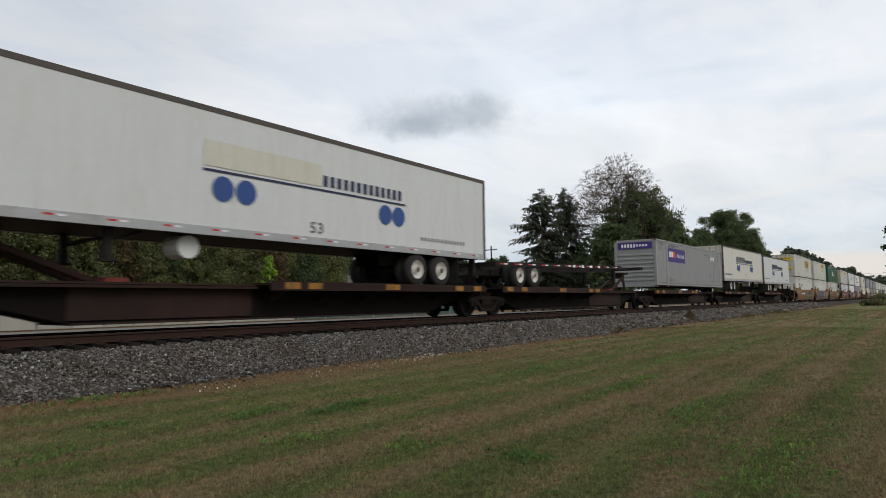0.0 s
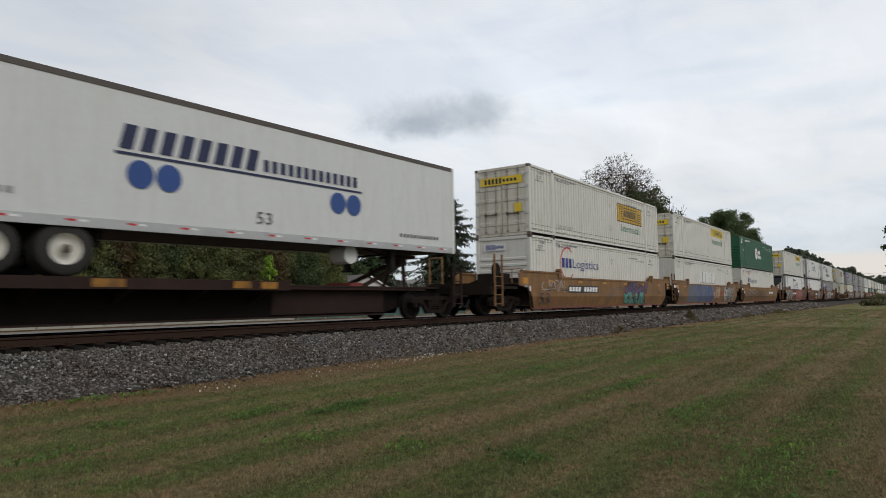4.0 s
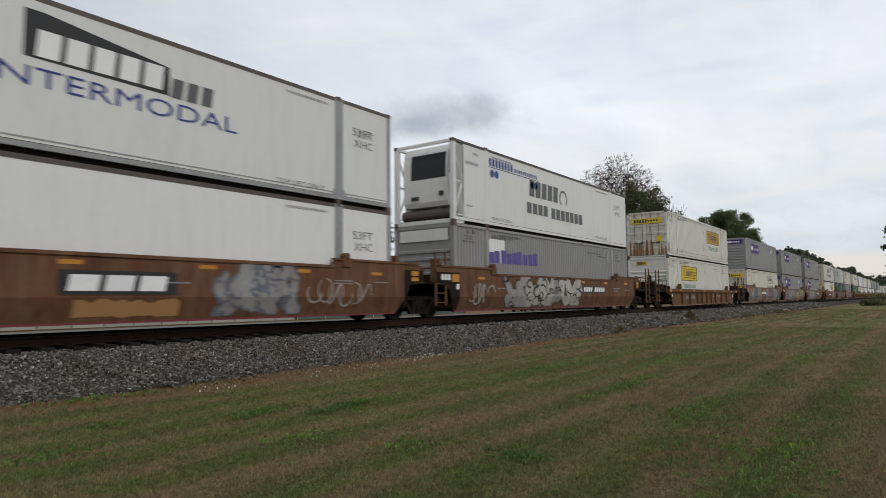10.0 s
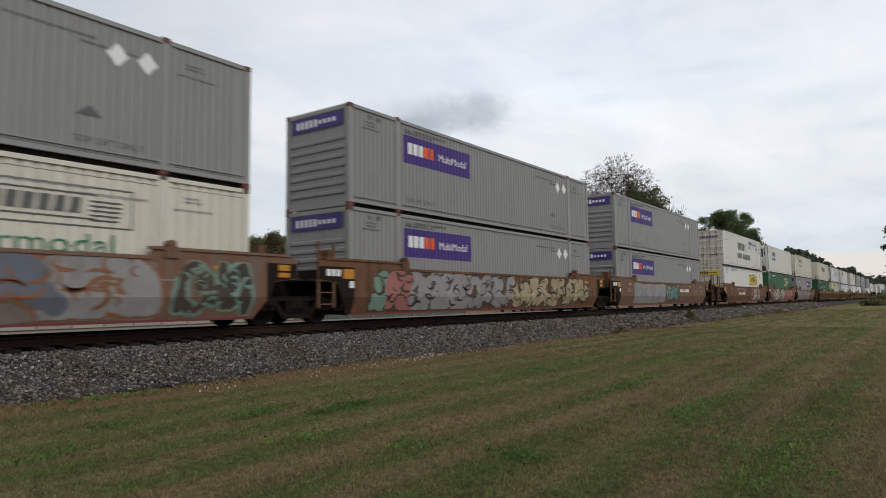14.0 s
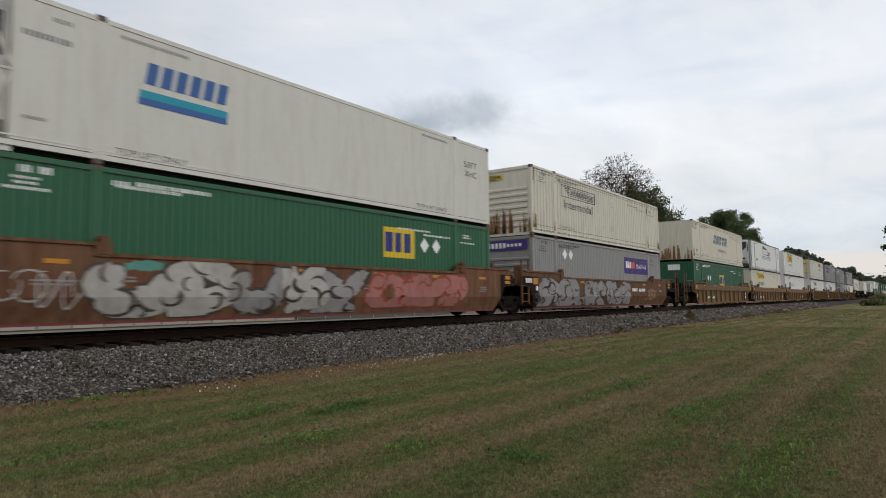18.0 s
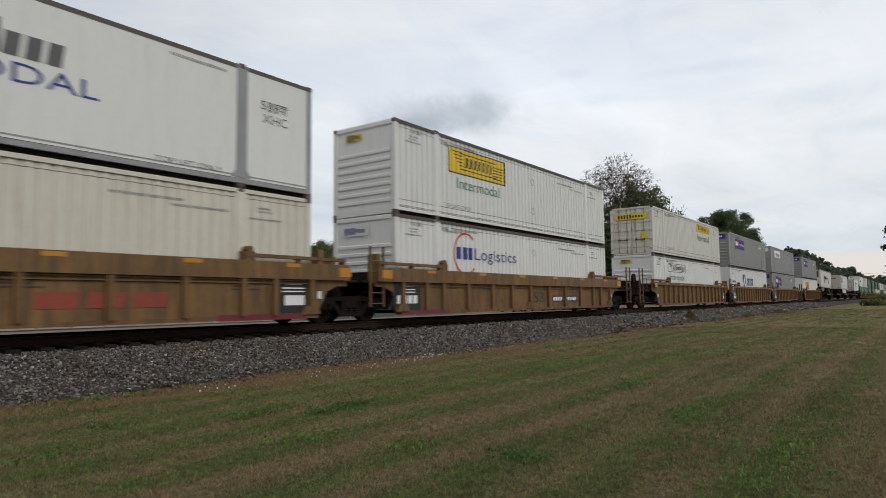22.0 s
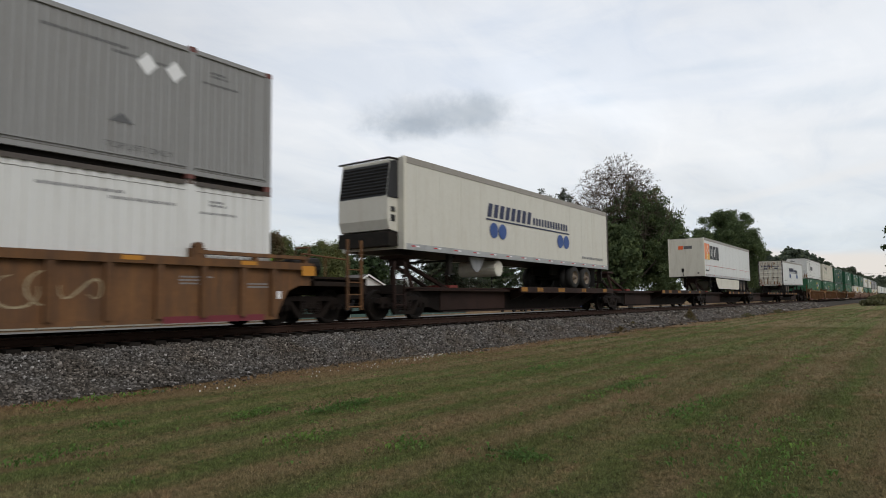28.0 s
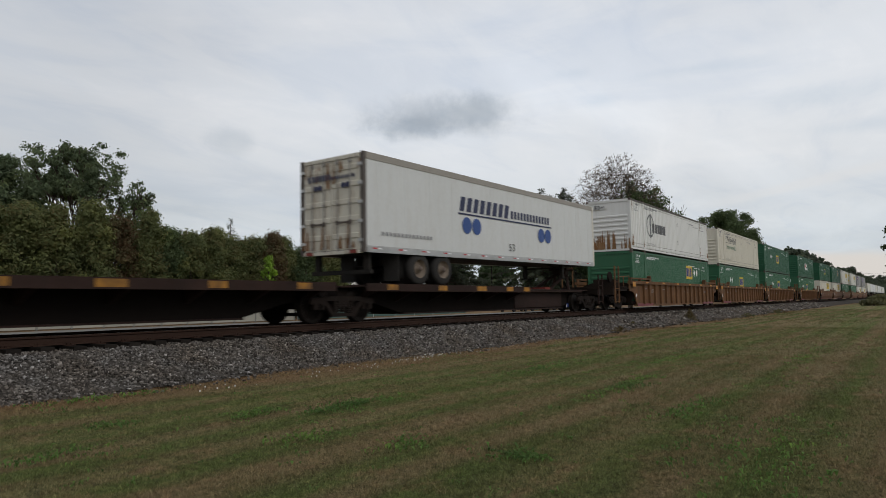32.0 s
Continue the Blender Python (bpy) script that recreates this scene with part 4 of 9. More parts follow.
            if deep:
                for zz in (1.085, 1.015):
                    part("pipe", cached(("pipe", mat.name, s, zz), lambda: Mesher().box(0.05, 16.1, *sorted((s * (WY + 0.05), s * (WY + 0.002))), zz, zz + 0.025).mesh("pipe", mat)), None, car)
                ribs = (0.03, 1.17, 2.05, 3.45, 5.02, 6.40, 7.82, 9.39, 10.93, 12.49, 13.92, 14.81, 15.95)
            elif low:
                ribs = (1.83, 3.60, 5.50, 6.65, 7.90, 9.17, 10.37, 12.19, 13.95)
            else:
                ribs = [0.98, 1.90] + [2.88 + k * 1.035 for k in range(10)] + [13.2, 14.2, 15.2, 16.05]
            for u in ribs:
                part("side_rib", cached(("srib", style, mat.name, s), lambda: Mesher().box(-0.065, 0.065, *sorted((s * WY, s * (WY + 0.115))), zb + 0.09, zc).mesh("side_rib", mat)), None, car, "", pose(u, 0, 0))
            if deep:
                for u in (0.03, 7.82, 15.95):
                    part("jacking_pad", cached(("jack", mat.name, s), lambda: Mesher().prism([(-0.28, 0.27), (0.28, 0.27), (0.18, 0.48), (-0.18, 0.48)], *sorted((s * (WY + 0.10), s * WY))).mesh("jacking_pad", mat)), None, car, "", pose(u, 0, 0))
        # brackets that hold the stacked boxes
        for u in (1.46, 14.40) if style == "low" else (2.02, 13.95):
            part("stack_guide", cached(("guide", mat.name, s), lambda: Mesher().box(0, 0.30, *sorted((s * (WY + 0.05), s * (WY - 0.16))), 1.50, 1.74).tube((0.15, s * (WY + 0.06), 1.78), (0.15, s * (WY - 0.14), 1.78), 0.09, 8).mesh("stack_guide", mat)), None, car, "", pose(u, 0, -0.38 if style == "low" else 0))
    part("well_floor", cached(("wfloor",), lambda: floor_mesh()), None, car)
    for u, sgn in ((-0.35, -1), (16.45, 1)):
        part("bulkhead", cached(("bulk", u), lambda: Mesher().prism([(-1.28, 0.35), (1.28, 0.35), (1.42, 0.72), (1.44, 1.30), (0.9, 1.46), (-0.9, 1.46), (-1.44, 1.30), (-1.42, 0.72)], u, u + 0.08, "x").mesh("bulkhead", ENDDARK)), None, car)
    for side, kind in ((-1, left), (1, right)):
        end = 0.0 if side < 0 else CL
        e = lambda d: end + side * d

        def bx(mb, a, b, *r):
            return mb.box(*sorted((e(a), e(b))), *r)
        reach = 1.55 if kind == "joint" else 3.25
        deck = bx(Mesher(), 0.3, reach, -1.42, 1.42, 1.10, 1.16)
        bx(deck, 0.3, reach, -0.35, 0.35, 0.78, 1.12)
        part("end_platform", cached(("deck", side, kind), lambda: deck.mesh("end_platform", ENDDARK)), None, car, "grimy end platform darkened with shade")
        if kind == "coupler":
            sill = bx(Mesher(), 3.05, 3.25, -1.42, 1.42, 0.78, 1.20)
            for s in (-1, 1):
                bx(sill, 1.30, 3.10, *sorted((s * 1.42, s * 1.34)), 0.98, 1.22)
            part("end_sill", cached(("sill", side), lambda: sill.mesh("end_sill", ENDDARK)), None, car, "grimy end sill darkened with shade")
            cp = bx(Mesher(), 3.2, 3.72, -0.13, 0.13, 0.66, 0.90)
            bx(cp, 3.58, 3.78, -0.2, 0.2, 0.62, 0.96)
            part("coupler", cached(("coupler", side), lambda: cp.mesh("coupler", TRUCKM)), None, car, "grimy knuckle coupler")
            ho = Mesher()
            prev = None
            for i in range(9):
                a = math.pi * i / 8
                q = Vector((e(3.2 + 0.55 * i / 8), -0.45, 0.62 - 0.30 * math.sin(a)))
                if prev:
                    ho.tube(prev, q, 0.028, 6, caps=False)
                prev = q
            part("air_hose", cached(("hose", side), lambda: ho.mesh("air_hose", HOSE)), None, car, "black rubber air hose")
            box = bx(Mesher(), 0.62, 1.18, -0.7, 0.5, 1.16, 1.62)
            part("brake_box", cached(("brakebox", side), lambda: box.mesh("brake_box", ENDDARK)), None, car)
            lad = Mesher()
            for a in (2.45, 2.98):
                bx(lad, a, a + 0.06, -1.47, -1.41, 0.35, 2.25)
            for zz in (0.42, 0.75, 1.08, 1.42):
                bx(lad, 2.48, 3.01, -1.46, -1.42, zz, zz + 0.03)
            part("ladder", cached(("lad", em.name, side), lambda: lad.mesh("ladder", em)), None, car, "end ladder with tall grab irons")
            hr = Mesher()
            hr.tube((e(0.9), -1.40, 1.78), (e(2.45), -1.40, 1.70), 0.022, 6)
            hr.tube((e(0.9), -1.40, 1.16), (e(0.9), -1.40, 1.78), 0.022, 6)
            hr.tube((e(1.7), -1.40, 1.16), (e(1.7), -1.40, 1.74), 0.022, 6)
            part("handrail", cached(("hrail", em.name, side), lambda: hr.mesh("handrail", em)), None, car)
            gr = Mesher()
            gr.tube((e(3.15), 1.40, 1.16), (e(3.15), 1.40, 2.20), 0.03, 6)
            gr.tube((e(3.15), 0.80, 1.16), (e(3.15), 0.80, 2.20), 0.03, 6)
            gr.tube((e(3.15), 1.40, 2.20), (e(3.15), 0.80, 2.20), 0.03, 6)
            part("grab_rail", cached(("grail", em.name, side), lambda: gr.mesh("grab_rail", em)), None, car)
            if side < 0:
                wb = Mesher().tube((e(1.45), -0.6, 1.75), (e(1.45), -0.5, 1.75), 0.27, 16)
                part("brake_wheel", cached(("bwheel",), lambda: wb.mesh("brake_wheel", TRUCKM)), None, car)
        else:
            if side < 0:
                lad = Mesher()
                for a in (0.72, 1.26):
                    bx(lad, a, a + 0.055, -1.50, -1.44, 0.42, 2.12)
                for zz in (0.50, 0.80, 1.10, 1.40, 1.70):
                    bx(lad, 0.74, 1.28, -1.49, -1.45, zz, zz + 0.03)
                part("ladder", cached(("jlad", em.name), lambda: lad.mesh("ladder", em)), None, car, "end ladder")
            for q in (-1.1, 0.75):
                pst = bx(Mesher(), 0.45, 0.62, q, q + 0.35, 1.16, 1.95)
                part("end_post", cached(("epost", em.name, side, q), lambda: pst.mesh("end_post", em)), None, car)
            art = bx(Mesher(), 1.4, 1.66, -0.45, 0.45, 0.72, 1.18)
            part("joint", cached(("art", side), lambda: art.mesh("joint", TRUCKM)), None, car, "articulated joint casting")
        # black end panel with an amber mark, a white plate and bars for the figures
        yy = -WY - 0.006

        def mark(name, u0, u1, z0, z1, m, label="", lift=0.0, parent=None):
            return part(name, Mesher().quad((u0, yy - lift, z0), (u1, yy - lift, z0), (u1, yy - lift, z1), (u0, yy - lift, z1)), m, parent or car, label)
        if style == "smooth" and kind == "joint" and side < 0:
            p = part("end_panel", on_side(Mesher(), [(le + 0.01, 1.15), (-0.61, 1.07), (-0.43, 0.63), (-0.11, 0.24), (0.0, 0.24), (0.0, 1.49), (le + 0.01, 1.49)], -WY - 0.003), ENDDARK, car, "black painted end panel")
            mark("end_mark", -0.42, -0.02, 1.18, 1.44, MARKO, "amber reflective end mark", 0.002, p)
            mark("data_plate", -0.18, -0.02, 0.94, 1.12, MARKW, "", 0.002, p)
            for k in range(3):
                mark("number_bar", -1.02 + k * 0.18, -0.88 + k * 0.18, 1.24, 1.42, MARKW, "bar in place of a painted figure", 0.002, p)
        elif style == "smooth" and side > 0:
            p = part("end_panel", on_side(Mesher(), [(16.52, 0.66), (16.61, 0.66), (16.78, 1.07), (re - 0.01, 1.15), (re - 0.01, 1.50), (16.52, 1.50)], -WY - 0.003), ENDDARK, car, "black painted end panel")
            mark("end_mark", 16.86, 17.20, 1.33, 1.47, MARKO, "amber reflective end mark", 0.002, p)
            mark("end_mark", 16.86, 17.20, 1.17, 1.28, MARKO, "amber reflective end mark", 0.002, p)
        elif style == "smooth":
            mark("end_mark", -1.02, -0.62, 1.20, 1.44, MARKO, "amber reflective end mark")
            mark("data_plate", -0.90, -0.66, 1.06, 1.16, PALEG)
            mark("data_plate", -0.52, -0.40, 0.92, 1.12, MARKW)
            part("arch_panel", on_side(Mesher(), [(-0.61, 1.0), (-0.43, 0.62), (-0.11, 0.24), (0.10, 0.24), (-0.28, 0.70), (-0.5, 1.0)], -WY - 0.003), ENDDARK, car, "dark edge over the wheels")
        else:
            a0, a1 = sorted((e(0.62), e(1.04)))
            mark("end_mark", a0 + 0.1, a1 + 0.1, *((0.98, 1.14) if style == "low" else (1.22, 1.46)), MARKO, "amber reflective end mark", 0.122)
            mark("data_plate", *sorted((e(0.05), e(0.18))), 0.66, 0.84, MARKW)
        if kind == "coupler" and side > 0:
            part("air_tank", cached(("airtank",), lambda: Mesher().tube((CL + 1.05, -0.75, 1.50), (CL + 1.95, -0.75, 1.50), 0.25, 14).tube((CL + 1.0, -0.75, 1.50), (CL + 1.05, -0.75, 1.50), 0.16, 14, 0.25).tube((CL + 1.95, -0.75, 1.50), (CL + 2.0, -0.75, 1.50), 0.25, 14, 0.16).box(CL + 1.2, CL + 1.3, -0.95, -0.55, 1.16, 1.40).box(CL + 1.7, CL + 1.8, -0.95, -0.55, 1.16, 1.40).mesh("air_tank", BLACK)), None, car, "black air reservoir on the end platform")
    bogie(car, -1.65 if left == "joint" else -1.78)
    if right == "coupler":
        bogie(car, CL + 1.50)
    # amber reflectors along the side
    for u in (1.15, 4.1, 6.9, 9.7, 12.4, 15.1):
        zz = 1.30 if style == "smooth" else 1.03 if style == "low" else 1.42
        yy = -WY - (0.006 if style == "smooth" else 0.131)
        part("reflector", cached(("reflector", style), lambda: Mesher().quad((0, yy, zz), (0.42, yy, zz), (0.42, yy, zz + 0.085), (0, yy, zz + 0.085)).mesh("reflector", MARKO)), None, car, "small amber reflector", pose(u, 0, 0))
    if style != "low":
        st = Mesher()
        srng = random.Random(seed + 500)
        yo = -WY - 0.0065
        for u0 in (0.95, 2.35, 4.4, 8.9, 13.6, 15.1):
            zz = srng.uniform(0.98, 1.12)
            for line in range(srng.choice((1, 2, 3))):
                a, stop = u0 + srng.uniform(0, 0.1), u0 + srng.uniform(0.35, 0.9)
                while a < stop:
                    w = srng.uniform(0.05, 0.13)
                    on_side(st, [(a, zz), (a + w, zz), (a + w, zz + 0.035), (a, zz + 0.035)], yo)
                    a += w + 0.03
                zz -= 0.07
        part("stencil_print", st, MARKB if mat in (TANCAR, YELLOWCAR) else PALEG, car, "bars of unreadable stencilled print")["kind"] = "stuff"
    for fn in marks:
        fn(car, rng)
    moving(car, x, 0.0)
    return car


def floor_mesh():
    mb = Mesher()
    mb.box(-0.1, 16.25, -1.26, -1.0, 0.22, 0.30).box(-0.1, 16.25, 1.0, 1.26, 0.22, 0.30)
    for i in range(9):
        u = 0.1 + i * 1.99
        mb.box(u, u + 0.22, -1.3, 1.3, 0.215, 0.31)
    return mb.mesh("well_floor", SPINE)


def number_panel(u, z=0.86, w=3.0, h=0.32, ground=MARKB, ink=MARKW, split=None):
    """A car number shown as slanted bars, on a dark panel or bare; split leaves room for a rib."""
    def draw(car, rng):
        y = -1.506
        runs = [(u, w, 10)] if not split else [(u, split[0], 4), (u + split[1], w - split[1], 6)]
        for a0, ww, n in runs:
            panel = None
            if ground:
                panel = part("number_panel", on_side(Mesher(), [(a0, z), (a0 + ww, z), (a0 + ww, z + h), (a0, z + h)], y), ground, car)
            d = (ww - 0.16) / n
            for i in range(n):
                if n == 10 and i == 4:
                    continue
                a = a0 + 0.08 + i * d
                part("number_bar", on_side(Mesher(), [(a, z + 0.06), (a + d * 0.76, z + 0.06), (a + d * 0.76 + 0.05, z + h - 0.06), (a + 0.05, z + h - 0.06)], y - 0.005), ink, panel or car, "bar in place of a painted figure")
    return draw


def size_mark(u, z=0.42, h=0.42, mat=None):
    def draw(car, rng):
        part("lettering", text_mesh("53", mat or MARKB, 0.86, h), None, car, "", pose(u, -1.51, z))
    return draw


def owner_mark(u, z=0.62, w=2.4, ground=MARKB, ink=MARKW, y=-1.506):
    def draw(car, rng):
        if ground:
            part("owner_panel", on_side(Mesher(), [(u, z), (u + w, z), (u + w, z + 0.46), (u, z + 0.46)], y), ground, car)
        for i in range(3):
            d = (w - 0.3) / 3
            a = u + 0.15 + i * d
            part("owner_bar", on_side(Mesher(), [(a, z + 0.08), (a + d * 0.82, z + 0.08), (a + d * 0.82 + 0.06, z + 0.38), (a + 0.06, z + 0.38)], y - 0.005), ink, car, "bar in place of an owner's mark")
    return draw


def spray(x0, x1, fills, outline, letters, z0=0.30, z1=1.46, y=-1.506):
    return lambda car, rng: graffiti(car, rng, x0, x1, z0, z1, fills, outline, letters, y)


def tag(x0, x1, mat, z0=0.5, z1=1.3, count=7):
    return lambda car, rng: scrawl(car, rng, x0, x1, z0, z1, mat, count)


def patch(x0, x1, z0, z1, mat, y=-1.506, label="rectangle of patched paint"):
    def draw(car, rng):
        n = 14
        pts = [(x0 + (x1 - x0) * i / n, z0 + rng.uniform(0, 0.05)) for i in range(n + 1)] + [(x1 - (x1 - x0) * i / n, z1 - rng.uniform(0, 0.10)) for i in range(n + 1)]
        part("paint_patch", on_side(Mesher(), pts, y), mat, car, label)
    return draw


def end_board(u0, u1, mat=MARKB):
    """A dark painted panel with rows of small figures near a car end."""
    def draw(car, rng):
        y = -1.507
        p = part("dark_panel", Mesher().quad((u0, y, 0.31), (u1, y, 0.31), (u1, y, 1.36), (u0, y, 1.36)), mat, car, "black painted panel on the car side")
        for k in range(4):
            a = u0 + 0.16 + k * (u1 - u0 - 0.3) / 4
            part("number_bar", Mesher().quad((a, y - 0.005, 0.50), (a + 0.2, y - 0.005, 0.50), (a + 0.2, y - 0.005, 0.74), (a, y - 0.005, 0.74)), MARKW, p, "bar in place of a painted figure")
        for zz, w in ((0.82, 0.7), (0.90, 0.7), (1.0, 0.5)):
            c = (u0 + u1) / 2
            part("print_line", Mesher().quad((c - w / 2, y - 0.005, zz), (c + w / 2, y - 0.005, zz), (c + w / 2, y - 0.005, zz + 0.03), (c - w / 2, y - 0.005, zz + 0.03)), MARKW, p)
    return draw


# ---------------------------------------------------------------- spine cars, trailers and chassis
def spine_car(label, x, length, decks_left, end_left, end_right, loaded=True, marks=(1.46, 3.95, 6.20, 8.25, 9.55)):
    """One platform of a spine car: a deep centre beam, wheel decks on one half and a hitch on the other."""
    car = thing("spine_car", label, "rail car", "spine cars of the train")
    L = length
    fl = (lambda a: a) if decks_left else (lambda a: L - a)

    def sp(a, b):
        return sorted((fl(a), fl(b)))
    beam = [(0.2, 0.62), (1.6, 0.56), (3.0, 0.20), (L - 3.0, 0.20), (L - 1.6, 0.56), (L - 0.2, 0.62), (L - 0.2, 0.98), (0.2, 0.98)]
    # beam painted dark as if shaded by the decks; brown box for its lit stretch
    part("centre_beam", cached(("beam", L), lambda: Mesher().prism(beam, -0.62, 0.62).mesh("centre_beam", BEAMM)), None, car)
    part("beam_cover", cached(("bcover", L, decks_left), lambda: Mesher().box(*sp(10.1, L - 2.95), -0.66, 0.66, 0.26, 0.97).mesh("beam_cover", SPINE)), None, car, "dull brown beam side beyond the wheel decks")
    part("beam_flange", cached(("bflange", L), lambda: Mesher().box(0.2, L - 0.2, -0.78, 0.78, 0.975, 1.02).box(3.0, L - 3.0, -0.74, 0.74, 0.17, 0.21).mesh("beam_flange", SPINE)), None, car)
    for s in (-1, 1):
        dk = Mesher()
        dk.box(*sp(0.6, 10.1), *sorted((s * 0.55, s * 1.38)), 0.99, 1.045)
        dk.box(*sp(0.6, 10.1), *sorted((s * 1.34, s * 1.40)), 0.86, 1.085)
        for i in range(6):
            a = 1.0 + i * 1.7
            dk.prism([(s * 0.6, 0.55), (s * 1.34, 0.86), (s * 1.34, 0.99), (s * 0.6, 0.99)], *sp(a, a + 0.08), "x")
        part("wheel_deck", cached(("wdeck", L, decks_left, s), lambda: dk.mesh("wheel_deck", SPINE)), None, car)
        st = Mesher()
        st.box(*sp(10.1, L - 1.2), *sorted((s * 0.62, s * 0.92)), 0.90, 0.96)
        part("side_step", cached(("sstep", L, decks_left, s), lambda: st.mesh("side_step", SPINE)), None, car)
    for i, a in enumerate(marks):
        a0, a1 = sp(a, a + (0.62 if i == 2 else 0.47))
        part("edge_mark", Mesher().quad((a0, -1.404, 0.90), (a1, -1.404, 0.90), (a1, -1.404, 1.06), (a0, -1.404, 1.06)), SCUFF, car, "scuffed amber edge mark")
    # hitch stand
    hz = 1.95 if loaded else 1.98
    h = Mesher()
    u = L - 1.5
    for s in (-1, 1):
        h.tube((fl(u - 0.2), s * 0.45, 1.0), (fl(u), s * 0.22, hz), 0.07, 6)
        h.tube((fl(u - 2.1), s * 0.40, 1.02), (fl(u - 0.05), s * 0.26, hz - 0.15), 0.075, 6)
    h.box(*sp(u - 0.4, u + 0.4), -0.45, 0.45, hz, hz + 0.10)
    h.box(*sp(u - 0.25, u + 0.1), -0.32, 0.32, hz - 0.22, hz)
    part("hitch", cached(("hitch", L, decks_left), lambda: h.mesh("hitch", SPINE)), None, car, "steel trailer hitch stand")
    part("hitch_plate", cached(("hplate", L, decks_left), lambda: Mesher().box(*sp(u - 2.7, u - 2.2), -0.5, 0.5, 1.0, 1.12).mesh("hitch_plate", HITCHRED)), None, car, "dull red hitch base plate")
    bogie(car, 0.0 if end_left == "joint" else 0.5)
    if end_right == "coupler":
        bogie(car, L - 0.9)
    for side, kind in ((-1, end_left), (1, end_right)):
        if kind == "coupler":
            end = 0.0 if side < 0 else L
            e = lambda d: end + side * d
            cp = Mesher().box(*sorted((e(-0.3), e(0.3))), -1.3, 1.3, 0.80, 1.05)
            cp.box(*sorted((e(0.2), e(1.35))), -0.14, 0.14, 0.66, 0.92).box(*sorted((e(1.2), e(1.42))), -0.2, 0.2, 0.62, 0.96)
            part("coupler", cp, TRUCKM, car, "grimy knuckle coupler")
            st = Mesher()
            for a in (-0.25, 0.22):
                st.box(*sorted((e(a), e(a + 0.05))), -1.36, -1.30, 0.35, 1.75)
            for zz in (0.45, 0.75, 1.2, 1.5):
                st.box(*sorted((e(-0.25), e(0.27))), -1.35, -1.31, zz, zz + 0.03)
            part("ladder", st, SPINE, car, "end ladder")
    moving(car, x, 0.0)
    return car


def tyre_pair(parent, x, y_out, z, r, hub):
    """Twin tyres on each side of one axle."""
    for s in (-1, 1):
        prof = [(s * y_out, r * 0.58), (s * (y_out + 0.0), r * 0.90), (s * (y_out - 0.04), r), (s * (y_out - 0.24), r), (s * (y_out - 0.27), r * 0.9),
                (s * (y_out - 0.31), r * 0.9), (s * (y_out - 0.34), r), (s * (y_out - 0.55), r), (s * (y_out - 0.58), r * 0.6)]
        w = part("wheel", cached(("tyre", s, y_out, r), lambda: Mesher().lathe(prof, 0, 0, 24, False).mesh("wheel", RUBBER, True)), None, parent, "twin rubber tyres", pose(x, 0, z))
        hp = [(s * (y_out + 0.0), r * 0.61), (s * (y_out - 0.02), r * 0.56), (s * (y_out - 0.10), r * 0.52), (s * (y_out - 0.14), r * 0.30), (s * (y_out - 0.02), r * 0.20), (s * (y_out + 0.02), r * 0.17)]
        part("rim", cached(("rim", s, y_out, r, hub.name), lambda: Mesher().lathe(hp, 0, 0, 20, False).mesh("rim", hub, True)), None, w)
        hc = [(s * (y_out - 0.04), r * 0.16), (s * (y_out + 0.03), r * 0.15), (s * (y_out + 0.045), r * 0.08)]
        part("hub", cached(("hub", s, y_out, r), lambda: Mesher().lathe(hc, 0, 0, 12).mesh("hub", CASTDARK, True)), None, w)


